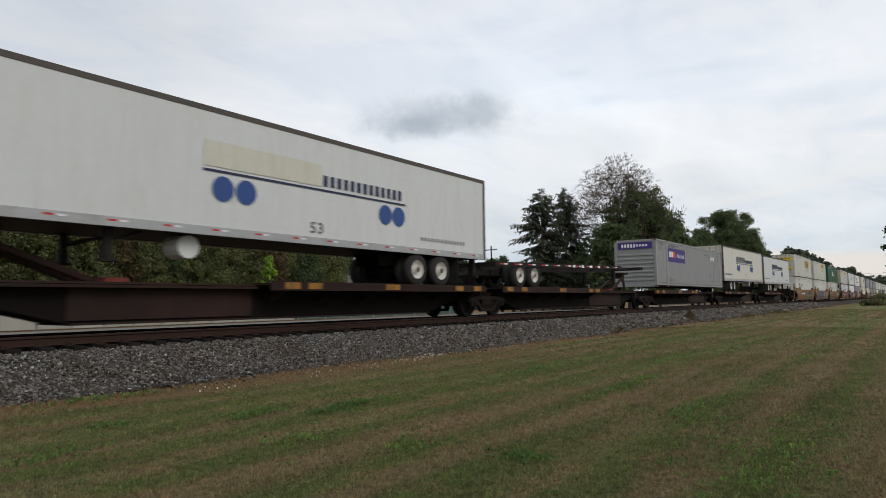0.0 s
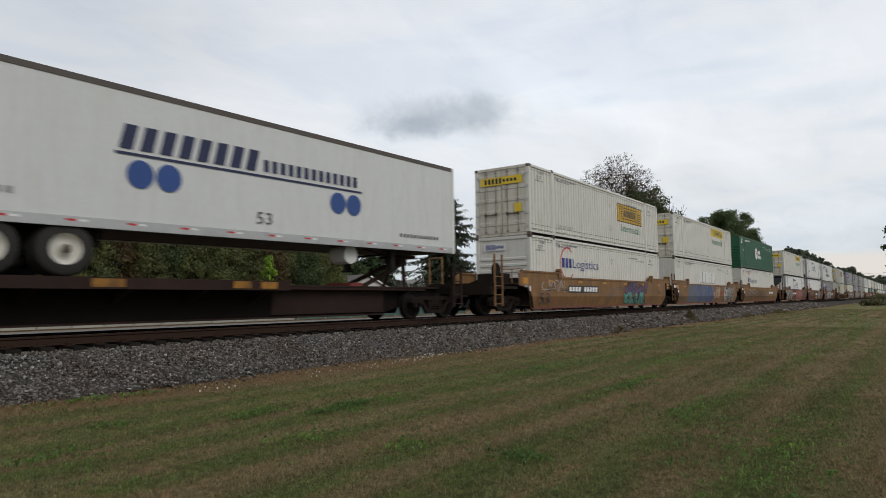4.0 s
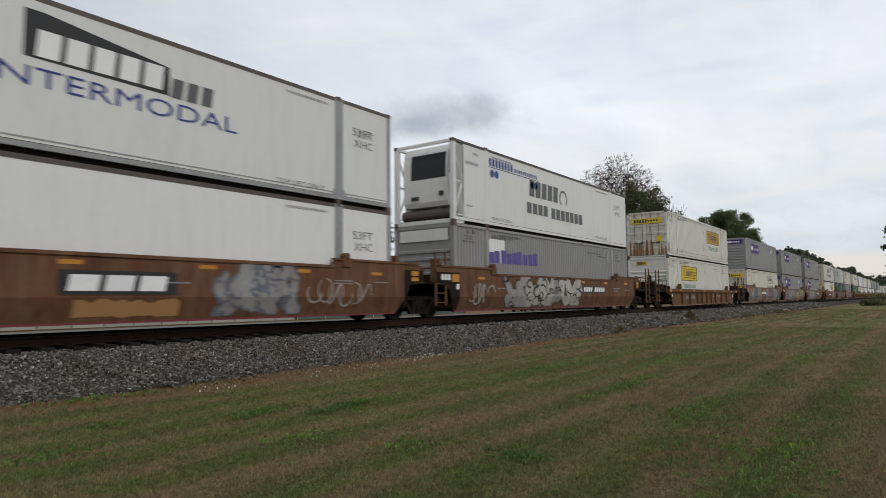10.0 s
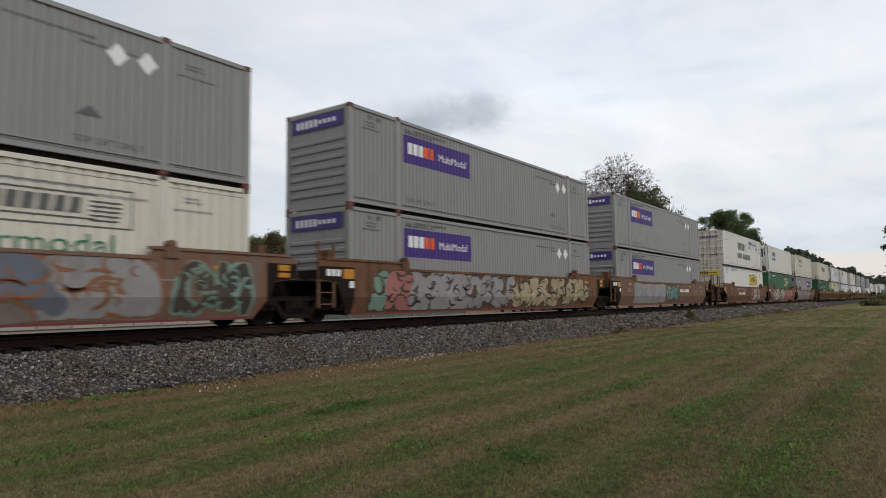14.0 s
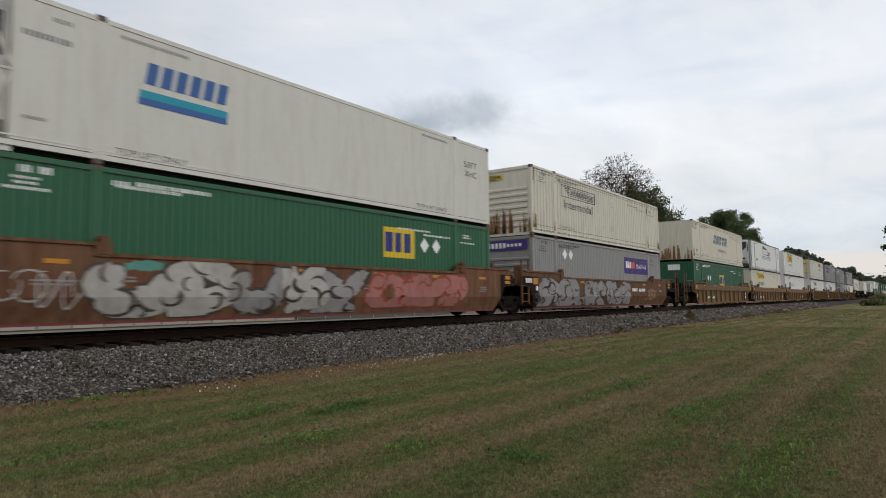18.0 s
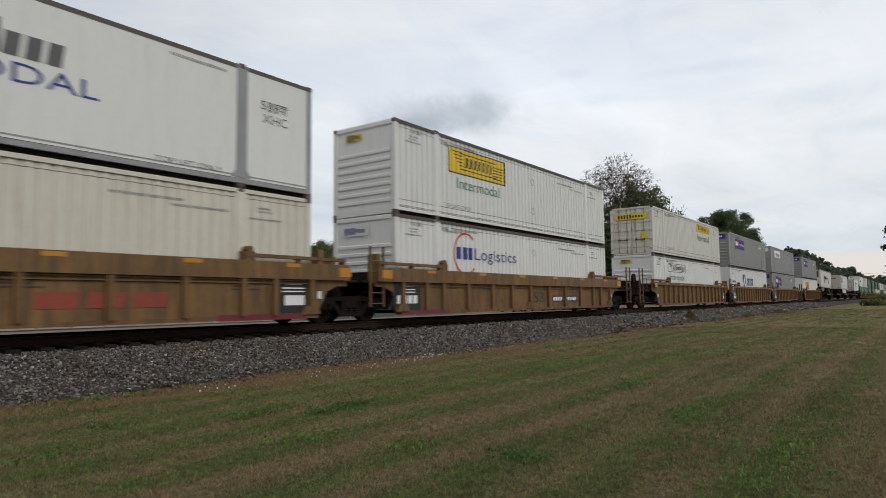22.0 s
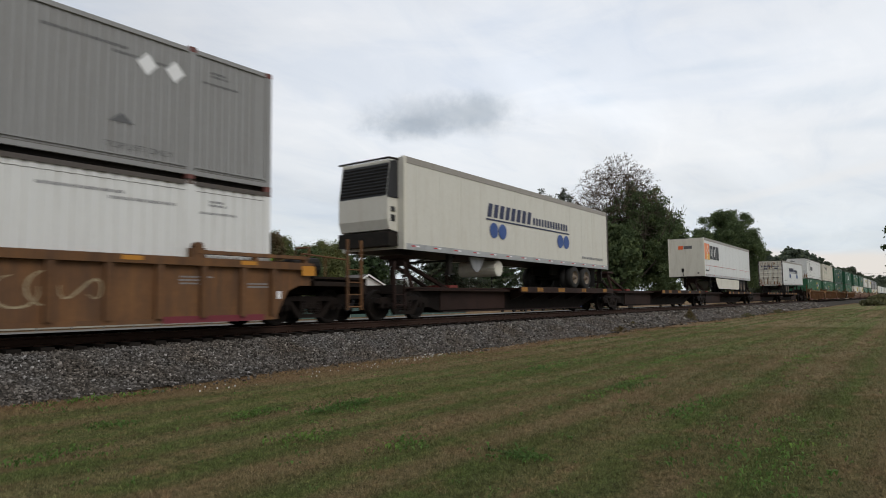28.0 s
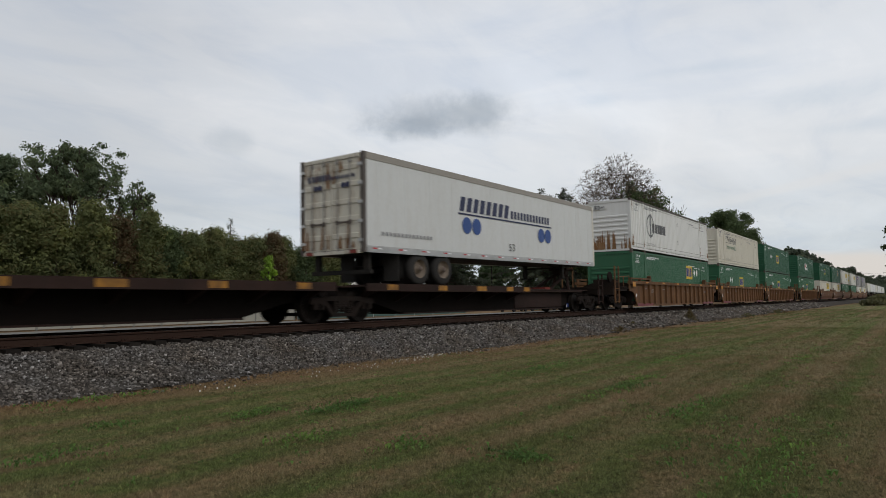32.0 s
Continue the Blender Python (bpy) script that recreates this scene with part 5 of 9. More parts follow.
def trailer(label, x, mat, nose_left, tilt, draw=(), end="door", skirt=False, roof=None, reefer=False, hub=HUBW, base=1.02, z=1.045):
    """A 53 foot road trailer riding on the deck. Its box is drawn from 0 to 16.15 along the train."""
    t = thing("trailer", label, "trailer", "trailers on the train")
    L, H = CL, 2.88
    fl = (lambda a: a) if nose_left else (lambda a: L - a)

    def sp(a, b):
        return sorted((fl(a), fl(b)))
    b0, b1 = base, base + H
    part("box", cached(("tbox", mat.name, base, nose_left), lambda: Mesher().box(0.03, L - 0.03, -CW + 0.012, CW - 0.012, b0 + 0.16, b1 - 0.10).mesh("box", mat)), None, t)
    for s in (-1, 1):
        part("bottom_rail", cached(("tbrail", base, s), lambda: Mesher().box(0.0, L, *sorted((s * (CW + 0.004), s * (CW - 0.08))), b0, b0 + 0.19).mesh("bottom_rail", ALU)), None, t, "riveted aluminium bottom rail")
        part("top_rail", cached(("ttrail", base, s, (roof or STEEL).name), lambda: Mesher().box(0.0, L, *sorted((s * (CW + 0.002), s * (CW - 0.08))), b1 - 0.20 if roof else b1 - 0.12, b1).mesh("top_rail", roof or STEEL)), None, t)
    part("roof", cached(("troof", base), lambda: Mesher().box(0.02, L - 0.02, -CW + 0.05, CW - 0.05, b1 - 0.08, b1 - 0.015).mesh("roof", STEEL)), None, t)
    part("floor", cached(("tfloor", base), lambda: Mesher().box(0.05, L - 0.05, -CW + 0.06, CW - 0.06, b0 + 0.02, b0 + 0.16).mesh("floor", BLACK)), None, t)
    # rivets and wall seams
    sm = Mesher()
    for i in range(13):
        u = 0.6 + i * 1.24
        sm.box(u, u + 0.014, -CW + 0.009, -CW + 0.02, b0 + 0.2, b1 - 0.12)
    part("wall_seam", cached(("tseam", mat.name, base), lambda: sm.mesh("wall_seam", mat)), None, t)
    tape_r, tape_w = Mesher(), Mesher()
    for i in range(14):
        u = 0.35 + i * 1.15
        tape_r.quad((u, -CW - 0.007, b0 + 0.10), (u + 0.20, -CW - 0.007, b0 + 0.10), (u + 0.20, -CW - 0.007, b0 + 0.14), (u, -CW - 0.007, b0 + 0.14))
        tape_w.quad((u + 0.22, -CW - 0.007, b0 + 0.10), (u + 0.40, -CW - 0.007, b0 + 0.10), (u + 0.40, -CW - 0.007, b0 + 0.14), (u + 0.22, -CW - 0.007, b0 + 0.14))
    part("tape", cached(("taper", base), lambda: tape_r.mesh("tape", MARKR)), None, t, "red reflective tape")["kind"] = "stuff"
    part("tape", cached(("tapew", base), lambda: tape_w.mesh("tape", MARKW)), None, t, "white reflective tape")["kind"] = "stuff"
    # nose
    part("nose", cached(("tnose", mat.name, base, nose_left, skirt), lambda: Mesher().box(*sp(0.0, 0.05), -CW + 0.06, CW - 0.06, b0 + 0.02, b1 - 0.03).mesh("nose", CREAM if skirt else mat)), None, t)
    for s in (-1, 1):
        part("corner_post", cached(("tpost", base, nose_left, s, bool(roof)), lambda: Mesher().box(*sp(-0.012, 0.11), *sorted((s * (CW + 0.006), s * (CW - 0.09))), b0, b1).mesh("corner_post", CREAM if roof else CLEAN)), None, t)
        part("door_post", cached(("dpost", base, nose_left, s), lambda: Mesher().box(*sp(L - 0.10, L + 0.02), *sorted((s * (CW + 0.006), s * (CW - 0.10))), b0, b1).mesh("door_post", STEEL)), None, t)
    if reefer and nose_left:
        u = part("cooling_unit", Mesher().prism([(0.0, b0 + 0.55), (-0.36, b0 + 0.6), (-0.46, b0 + 0.9), (-0.46, b0 + 1.62), (-0.30, b0 + 2.72), (0.0, b0 + 2.76)], -1.02, 1.02), TRAILERC, t, "cream and black refrigeration unit")
        part("grille", Mesher().quad((-0.462, 0.98, b0 + 1.62), (-0.462, -0.98, b0 + 1.62), (-0.315, -0.98, b0 + 2.66), (-0.315, 0.98, b0 + 2.66)), GRILLE, u, "black slatted grille")
        g = Mesher()
        for i in range(9):
            zz = b0 + 1.70 + i * 0.105
            xx = -0.468 + i * 0.0150
            g.box(xx - 0.02, xx + 0.01, -0.95, 0.95, zz, zz + 0.035)
        part("slats", g, BLACK, u)["kind"] = "stuff"
        part("cowl", Mesher().prism([(0.0, b0 + 1.58), (-0.470, b0 + 1.58), (-0.475, b0 + 1.66), (-0.325, b0 + 2.70), (0.0, b0 + 2.77)], -1.05, -1.021), GRILLE, u, "black side cowl")
        part("base_frame", Mesher().box(-0.44, 0.0, -1.05, 1.05, b0 + 0.10, b0 + 0.54), BLACK, u, "black frame under the unit")
        part("side_grille", Mesher().box(-0.30, -0.03, -1.035, -1.018, b0 + 2.0, b0 + 2.6), GRILLE, u)
        part("vent", Mesher().box(-0.30, -0.12, -1.04, -1.02, b0 + 0.85, b0 + 1.05).box(-0.30, -0.12, -1.04, -1.02, b0 + 1.15, b0 + 1.3), GRILLE, u)
        part("top_bar", Mesher().tube((-0.42, -1.05, b0 + 2.78), (-0.42, 1.05, b0 + 2.78), 0.035, 8).tube((-0.42, -1.05, b0 + 2.78), (0.0, -1.05, b0 + 2.80), 0.035, 8), BLACK, u)
    elif nose_left:
        hs = Mesher().box(-0.03, 0.01, 0.2, 0.36, b0 + 0.35, b0 + 0.62).box(-0.03, 0.01, -0.9, -0.78, b0 + 0.2, b0 + 0.3)
        hs.tube((-0.02, 0.28, b0 + 0.35), (-0.02, 0.22, b0 + 0.05), 0.02, 6)
        part("air_coupling", hs, BLACK, t)
    else:
        # doors face left
        thing_doors(t, mat, b0, H)
    # running gear
    ax = L - 2.6
    for a in (ax, ax - 1.25):
        tyre_pair(t, fl(a), 1.24, 0.505, 0.505, hub)
    bg = Mesher().box(*sp(ax - 2.2, ax + 1.0), -0.55, -0.42, 0.62, b0 + 0.05).box(*sp(ax - 2.2, ax + 1.0), 0.42, 0.55, 0.62, b0 + 0.05)
    for a in (ax, ax - 1.25):
        bg.tube((fl(a), -1.2, 0.505), (fl(a), 1.2, 0.505), 0.075, 8)
    bg.box(*sp(L - 0.5, L - 0.38), -1.1, -0.9, 0.35, b0).box(*sp(L - 0.5, L - 0.38), 0.9, 1.1, 0.35, b0).box(*sp(L - 0.48, L - 0.34), -1.2, 1.2, 0.32, 0.44)
    part("undercarriage", cached(("under", base, nose_left), lambda: bg.mesh("undercarriage", BLACK)), None, t, "black sliding undercarriage")
    for a in (ax + 1.0,):
        for s in (-1, 1):
            part("mudflap", cached(("flap", s, nose_left, base), lambda: Mesher().box(*sp(a - 0.012, a + 0.012), *sorted((s * 0.62, s * 1.22)), 0.12, 0.95).mesh("mudflap", RUBBER)), None, t)
    lg = Mesher()
    for s in (-1, 1):
        lg.box(*sp(2.75, 2.92), *sorted((s * 0.85, s * 1.0)), 0.35, b0 + 0.02).box(*sp(2.68, 3.0), *sorted((s * 0.80, s * 1.05)), 0.32, 0.37)
    lg.tube((fl(2.84), -0.9, 0.8), (fl(2.84), 0.9, 0.8), 0.03, 6)
    for s in (-1, 1):
        lg.tube((fl(2.84), s * 0.9, 0.72), (fl(3.7), s * 0.6, b0 + 0.03), 0.03, 6)
    part("landing_gear", cached(("lgear", nose_left, base), lambda: lg.mesh("landing_gear", BLACK)), None, t, "raised steel landing legs")
    if skirt:
        part("side_skirt", Mesher().prism([(3.3, b0 - 0.06), (3.55, b0 - 0.45), (4.1, 0.20), (11.0, 0.20), (11.4, 0.36), (11.4, b0 - 0.06)], -CW + 0.02, -CW + 0.05), CREAM, t, "cream aerodynamic side skirt")
        part("side_skirt", Mesher().prism([(3.3, b0 - 0.06), (3.55, b0 - 0.45), (4.1, 0.20), (11.0, 0.20), (11.4, 0.36), (11.4, b0 - 0.06)], CW - 0.05, CW - 0.02), CREAM, t)
    elif reefer:
        part("leg_bracket", Mesher().prism([(4.0, b0), (5.0, b0), (4.75, 0.62), (4.55, 0.48), (4.4, 0.48), (4.2, 0.62)], -1.0, -0.94), POSTGREY, t, "grey landing leg bracket")
        part("fuel_tank", Mesher().tube((5.9, -1.05, 0.66), (5.9, 0.6, 0.66), 0.30, 16).tube((5.9, -1.07, 0.66), (5.9, -1.05, 0.66), 0.26, 16), CREAM, t, "cream round fuel tank under the floor")
    else:
        part("tank", Mesher().tube((fl(4.6), -0.95, 0.72), (fl(4.6), -0.35, 0.72), 0.26, 14), CLEAN, t, "white round side tank") if hub is HUBW else None
    lgo = Logo(t, "smooth", CW + 0.004)
    for fn in draw:
        fn(lgo, b0)
    moving(t, x, z, tilt)
    return t


def thing_doors(t, mat, b0, H):
    door_end(t, mat, -0.02, b0, H, CW, DOORW)
    lamp = Mesher()
    for s in (-1, 1):
        lamp.box(-0.06, -0.02, s * 0.9 - 0.12, s * 0.9 + 0.12, b0 - 0.02, b0 + 0.08)
    part("tail_lamps", lamp, HITCHRED, t, "dull red tail lamps")


def chassis(x):
    """An empty container chassis with its tandem at the leading end."""
    t = thing("container_chassis", "empty black container chassis with red and white tape", "chassis", "trailers on the train")
    for s in (-1, 1):
        m = Mesher().prism([(0.2, 0.73), (12.9, 0.73), (13.3, 0.87), (16.4, 0.87), (16.4, 0.99), (13.2, 0.99), (12.8, 1.01), (0.2, 1.01)], *sorted((s * 0.52, s * 0.44)))
        part("main_rail", m, BLACK, t)
        part("side_rail", Mesher().box(0.2, 12.9, *sorted((s * 1.20, s * 1.26)), 0.83, 1.01), BLACK, t)
    for u in (0.2, 2.1, 4.2, 6.3, 8.4, 10.5, 12.7, 15.95, 16.2):
        part("crossbar", cached(("crossbar",), lambda: Mesher().box(0, 0.14, -1.22, 1.22, 0.83, 0.99).mesh("crossbar", BLACK)), None, t, "", pose(u, 0, 0))
    red = Mesher().quad((0, -1.264, 0.905), (0.32, -1.264, 0.905), (0.32, -1.264, 0.955), (0, -1.264, 0.955)).mesh("tape", MARKR)
    pale = Mesher().quad((0, -1.264, 0.905), (0.25, -1.264, 0.905), (0.25, -1.264, 0.955), (0, -1.264, 0.955)).mesh("tape", MARKW)
    plate = Mesher().quad((0, -1.265, 0.87), (0.26, -1.265, 0.87), (0.26, -1.265, 0.98), (0, -1.265, 0.98)).mesh("tape", MARKW)
    for i in range(11):
        u = 0.5 + i * 1.12
        part("tape", red, None, t, "red reflective tape", pose(u, 0, 0))
        part("tape", pale, None, t, "white reflective tape", pose(u + 0.33, 0, 0))
    for i in range(4):
        part("tape", plate, None, t, "white reflective square", pose(6.9 + i * 0.95, 0, 0))
    for a in (2.05, 3.25):
        tyre_pair(t, a, 1.24, 0.505, 0.505, HUBW)
    ug = Mesher().box(1.1, 4.2, -0.5, -0.4, 0.55, 0.75).box(1.1, 4.2, 0.4, 0.5, 0.55, 0.75)
    for a in (2.05, 3.25):
        ug.tube((a, -1.2, 0.505), (a, 1.2, 0.505), 0.075, 8)
    part("undercarriage", ug, BLACK, t)
    for s in (-1, 1):
        part("landing_leg", Mesher().box(12.75, 12.92, *sorted((s * 0.75, s * 0.9)), 0.10, 0.76).tube((12.85, s * 0.8, 0.20), (11.6, s * 0.5, 0.76), 0.04, 6), BLACK, t)
    moving(t, x, 0.985, -1.30)
    return t


# ---------------------------------------------------------------- ground, lawn and track
def lawn_colour(nt, co):
    """Patchy mown grass: green, straw and bare brown, in mowing strips along the track."""
    big = noise_tex(nt, mapping(nt, co, (0.45, 1.1, 1)), 0.5, 6.0, 0.68, 0.4)
    mid = noise_tex(nt, mapping(nt, co, (0.8, 1.2, 1), (4.0, 9.0, 0)), 1.9, 5.0, 0.7)
    fine = noise_tex(nt, mapping(nt, co, (1, 1, 1), (1.0, 2.0, 0)), 11.0, 4.0, 0.7)
    strip = noise_tex(nt, mapping(nt, co, (0.030, 1.0, 0)), 1.25, 2.0, 0.5)
    lane_at = nt.nodes.new("ShaderNodeSeparateXYZ")
    nt.links.new(co, lane_at.inputs[0])
    bend = noise_tex(nt, mapping(nt, co, (0.05, 0.22, 0), (2.0, 1.0, 0)), 1.0, 2.0, 0.5)
    lane = math_node(nt, "SINE", math_node(nt, "ADD", math_node(nt, "MULTIPLY", lane_at.outputs["Y"], 6.3), math_node(nt, "MULTIPLY", bend, 2.6)))
    col = ramp(nt, big, [(0.32, (0.090, 0.112, 0.038)), (0.45, (0.122, 0.124, 0.052)), (0.56, (0.164, 0.142, 0.070)), (0.70, (0.190, 0.146, 0.082))])
    col = mix(nt, ramp(nt, strip, [(0.47, 0.0), (0.58, 0.85)]), col, (0.098, 0.142, 0.040))
    col = mix(nt, ramp(nt, strip, [(0.36, 0.62), (0.46, 0.0)]), col, (0.205, 0.168, 0.086))
    col = mix(nt, ramp(nt, math_node(nt, "ADD", math_node(nt, "MULTIPLY", lane, 0.5), 0.5), [(0.15, 0.28), (0.55, 0.0)]), col, (0.215, 0.180, 0.098))
    col = mix(nt, ramp(nt, math_node(nt, "ADD", math_node(nt, "MULTIPLY", lane, 0.5), 0.5), [(0.60, 0.0), (0.92, 0.32)]), col, (0.084, 0.116, 0.036))
    col = mix(nt, ramp(nt, mid, [(0.52, 0.0), (0.68, 0.70)]), col, (0.210, 0.152, 0.084))
    col = mix(nt, ramp(nt, mid, [(0.30, 0.8), (0.42, 0.0)]), col, (0.074, 0.104, 0.030))
    col = mix(nt, ramp(nt, fine, [(0.56, 0.0), (0.70, 0.6)]), col, (0.070, 0.092, 0.028))
    col = mix(nt, ramp(nt, fine, [(0.30, 0.5), (0.42, 0.0)]), col, (0.205, 0.172, 0.092))
    sep = nt.nodes.new("ShaderNodeSeparateXYZ")
    nt.links.new(co, sep.inputs[0])
    # dry fringe along the ballast
    edge = math_node(nt, "ADD", sep.outputs["Y"], math_node(nt, "MULTIPLY", math_node(nt, "SUBTRACT", big, 0.5), 3.0))
    dry = ramp(nt, math_node(nt, "MULTIPLY", edge, 0.1), [(0.89, 0.0), (1.02, 0.75)])
    return mix(nt, 1.0, mix(nt, dry, col, (0.185, 0.122, 0.068)), (1.35, 1.22, 1.27), "MULTIPLY")


def ground_material():
    m = bpy.data.materials.new("mown_lawn")
    m.use_nodes = True
    nt = m.node_tree
    b = nt.nodes["Principled BSDF"]
    geo = nt.nodes.new("ShaderNodeNewGeometry")
    co = geo.outputs["Position"]
    col = lawn_colour(nt, co)
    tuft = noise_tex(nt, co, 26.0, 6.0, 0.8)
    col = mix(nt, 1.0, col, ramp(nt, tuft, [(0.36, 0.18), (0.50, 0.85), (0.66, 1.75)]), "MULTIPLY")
    nt.links.new(col, b.inputs["Base Color"])
    b.inputs["Roughness"].default_value = 0.95
    b.inputs["Specular IOR Level"].default_value = 0.1
    bn = nt.nodes.new("ShaderNodeBump")
    bn.inputs["Strength"].default_value, bn.inputs["Distance"].default_value = 1.0, 0.06
    nt.links.new(tuft, bn.inputs["Height"])
    nt.links.new(bn.outputs[0], b.inputs["Normal"])
    return m


def blade_material():
    m = bpy.data.materials.new("grass_blades")
    m.use_nodes = True
    nt = m.node_tree
    b = nt.nodes["Principled BSDF"]
    geo = nt.nodes.new("ShaderNodeNewGeometry")
    col = lawn_colour(nt, geo.outputs["Position"])
    r = geo.outputs["Random Per Island"]
    k = math_node(nt, "ADD", math_node(nt, "MULTIPLY", math_node(nt, "POWER", r, 2.0), 1.1), 0.56)
    col = mix(nt, 1.0, col, k, "MULTIPLY")
    spot = noise_tex(nt, geo.outputs["Position"], 9.0, 4.0, 0.7)
    col = mix(nt, 1.0, col, ramp(nt, spot, [(0.34, (0.62, 0.66, 0.62)), (0.5, (1.0, 1.0, 1.0)), (0.66, (1.34, 1.28, 1.25))]), "MULTIPLY")
    straw = ramp(nt, r, [(0.92, 0.0), (0.96, 0.30)])
    col = mix(nt, straw, col, (0.27, 0.225, 0.13))
    nt.links.new(col, b.inputs["Base Color"])
    b.inputs["Roughness"].default_value = 0.8
    b.inputs["Specular IOR Level"].default_value = 0.15
    return m


def leaf_material(name, c, spread=0.45, alt=None, alt_share=0.2):
    m = bpy.data.materials.new(name)
    m.use_nodes = True
    nt = m.node_tree
    b = nt.nodes["Principled BSDF"]
    geo = nt.nodes.new("ShaderNodeNewGeometry")
    r = geo.outputs["Random Per Island"]
    k = math_node(nt, "ADD", math_node(nt, "MULTIPLY", r, 2 * spread), 1.0 - spread)
    col = mix(nt, 1.0, c, k, "MULTIPLY")
    sway = ramp(nt, noise_tex(nt, geo.outputs["Position"], 0.75, 3.0, 0.6), [(0.35, (0.72, 0.76, 0.80)), (0.52, (1.0, 1.0, 1.0)), (0.70, (1.34, 1.26, 1.02))], True)
    col = mix(nt, 1.0, col, sway, "MULTIPLY")
    if alt:
        nz = noise_tex(nt, geo.outputs["Position"], 0.6, 2.0)
        pick = math_node(nt, "ADD", math_node(nt, "MULTIPLY", nz, 0.8), math_node(nt, "MULTIPLY", r, 0.4))
        col = mix(nt, ramp(nt, pick, [(1.0 - alt_share - 0.3, 0.0), (1.0 - alt_share - 0.1, 0.8)]), col, alt)
    nt.links.new(col, b.inputs["Base Color"])
    b.inputs["Roughness"].default_value = 0.75
    b.inputs["Specular IOR Level"].default_value = 0.2
    tr = nt.nodes.new("ShaderNodeBsdfTranslucent")
    nt.links.new(col, tr.inputs["Color"])
    ms = nt.nodes.new("ShaderNodeMixShader")
    ms.inputs[0].default_value = 0.52
    nt.links.new(b.outputs[0], ms.inputs[1])
    nt.links.new(tr.outputs[0], ms.inputs[2])
    nt.links.new(ms.outputs[0], nt.nodes["Material Output"].inputs["Surface"])
    return m


def soup(name, verts, faces, mat, label, category, kind="stuff", parent=None):
    """A large mesh straight from arrays; faces all with the same number of corners."""
    me = bpy.data.meshes.new(name)
    verts, faces = np.asarray(verts, np.float32), np.asarray(faces, np.int32)
    me.vertices.add(len(verts))
    me.vertices.foreach_set("co", verts.ravel())
    n, k = faces.shape
    me.loops.add(n * k)
    me.loops.foreach_set("vertex_index", faces.ravel())
    me.polygons.add(n)
    me.polygons.foreach_set("loop_start", np.arange(n, dtype=np.int32) * k)
    me.materials.append(mat)
    me.update(calc_edges=True)
    me.validate()
    ob = new(name, me)
    if parent:
        ob.parent = parent
        if label:
            ob["label"] = label
        return ob
    return tagged(ob, label, category, kind=kind)


RNG = np.random.default_rng(5)


def build_ground():
    # one sheet to the horizon, finer near the camera, gently uneven
    xs = np.unique(np.concatenate([np.linspace(-1500, -40, 12), np.linspace(-40, 140, 181), np.linspace(140, 2600, 24)]))
    ys = np.unique(np.concatenate([np.linspace(-1500, -20, 10), np.linspace(-20, 40, 121), np.linspace(40, 2400, 22)]))
    gx, gy = np.meshgrid(xs, ys, indexing="ij")
    gz = lawn_height(gx, gy)
    v = np.stack([gx, gy, gz], -1).reshape(-1, 3)
    nx, ny = len(xs), len(ys)
    i, j = np.meshgrid(np.arange(nx - 1), np.arange(ny - 1), indexing="ij")
    a = (i * ny + j).ravel()
    f = np.stack([a, a + ny, a + ny + 1, a + 1], -1)
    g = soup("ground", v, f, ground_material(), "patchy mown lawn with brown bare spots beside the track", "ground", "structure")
    g.data.polygons.foreach_set("use_smooth", [True] * len(g.data.polygons))


def lawn_height(x, y):
    return np.where((y > 11) | (y < -10), -0.02, 0.02 * np.sin(x * 0.7 + y * 0.3) * np.cos(y * 0.9) - 0.02)


def lawn_edge(x):
    """Where the lawn ends against the ballast."""
    return 10.62 + 0.10 * np.sin(x * 0.21) + 0.07 * np.sin(x * 0.83 + 1)


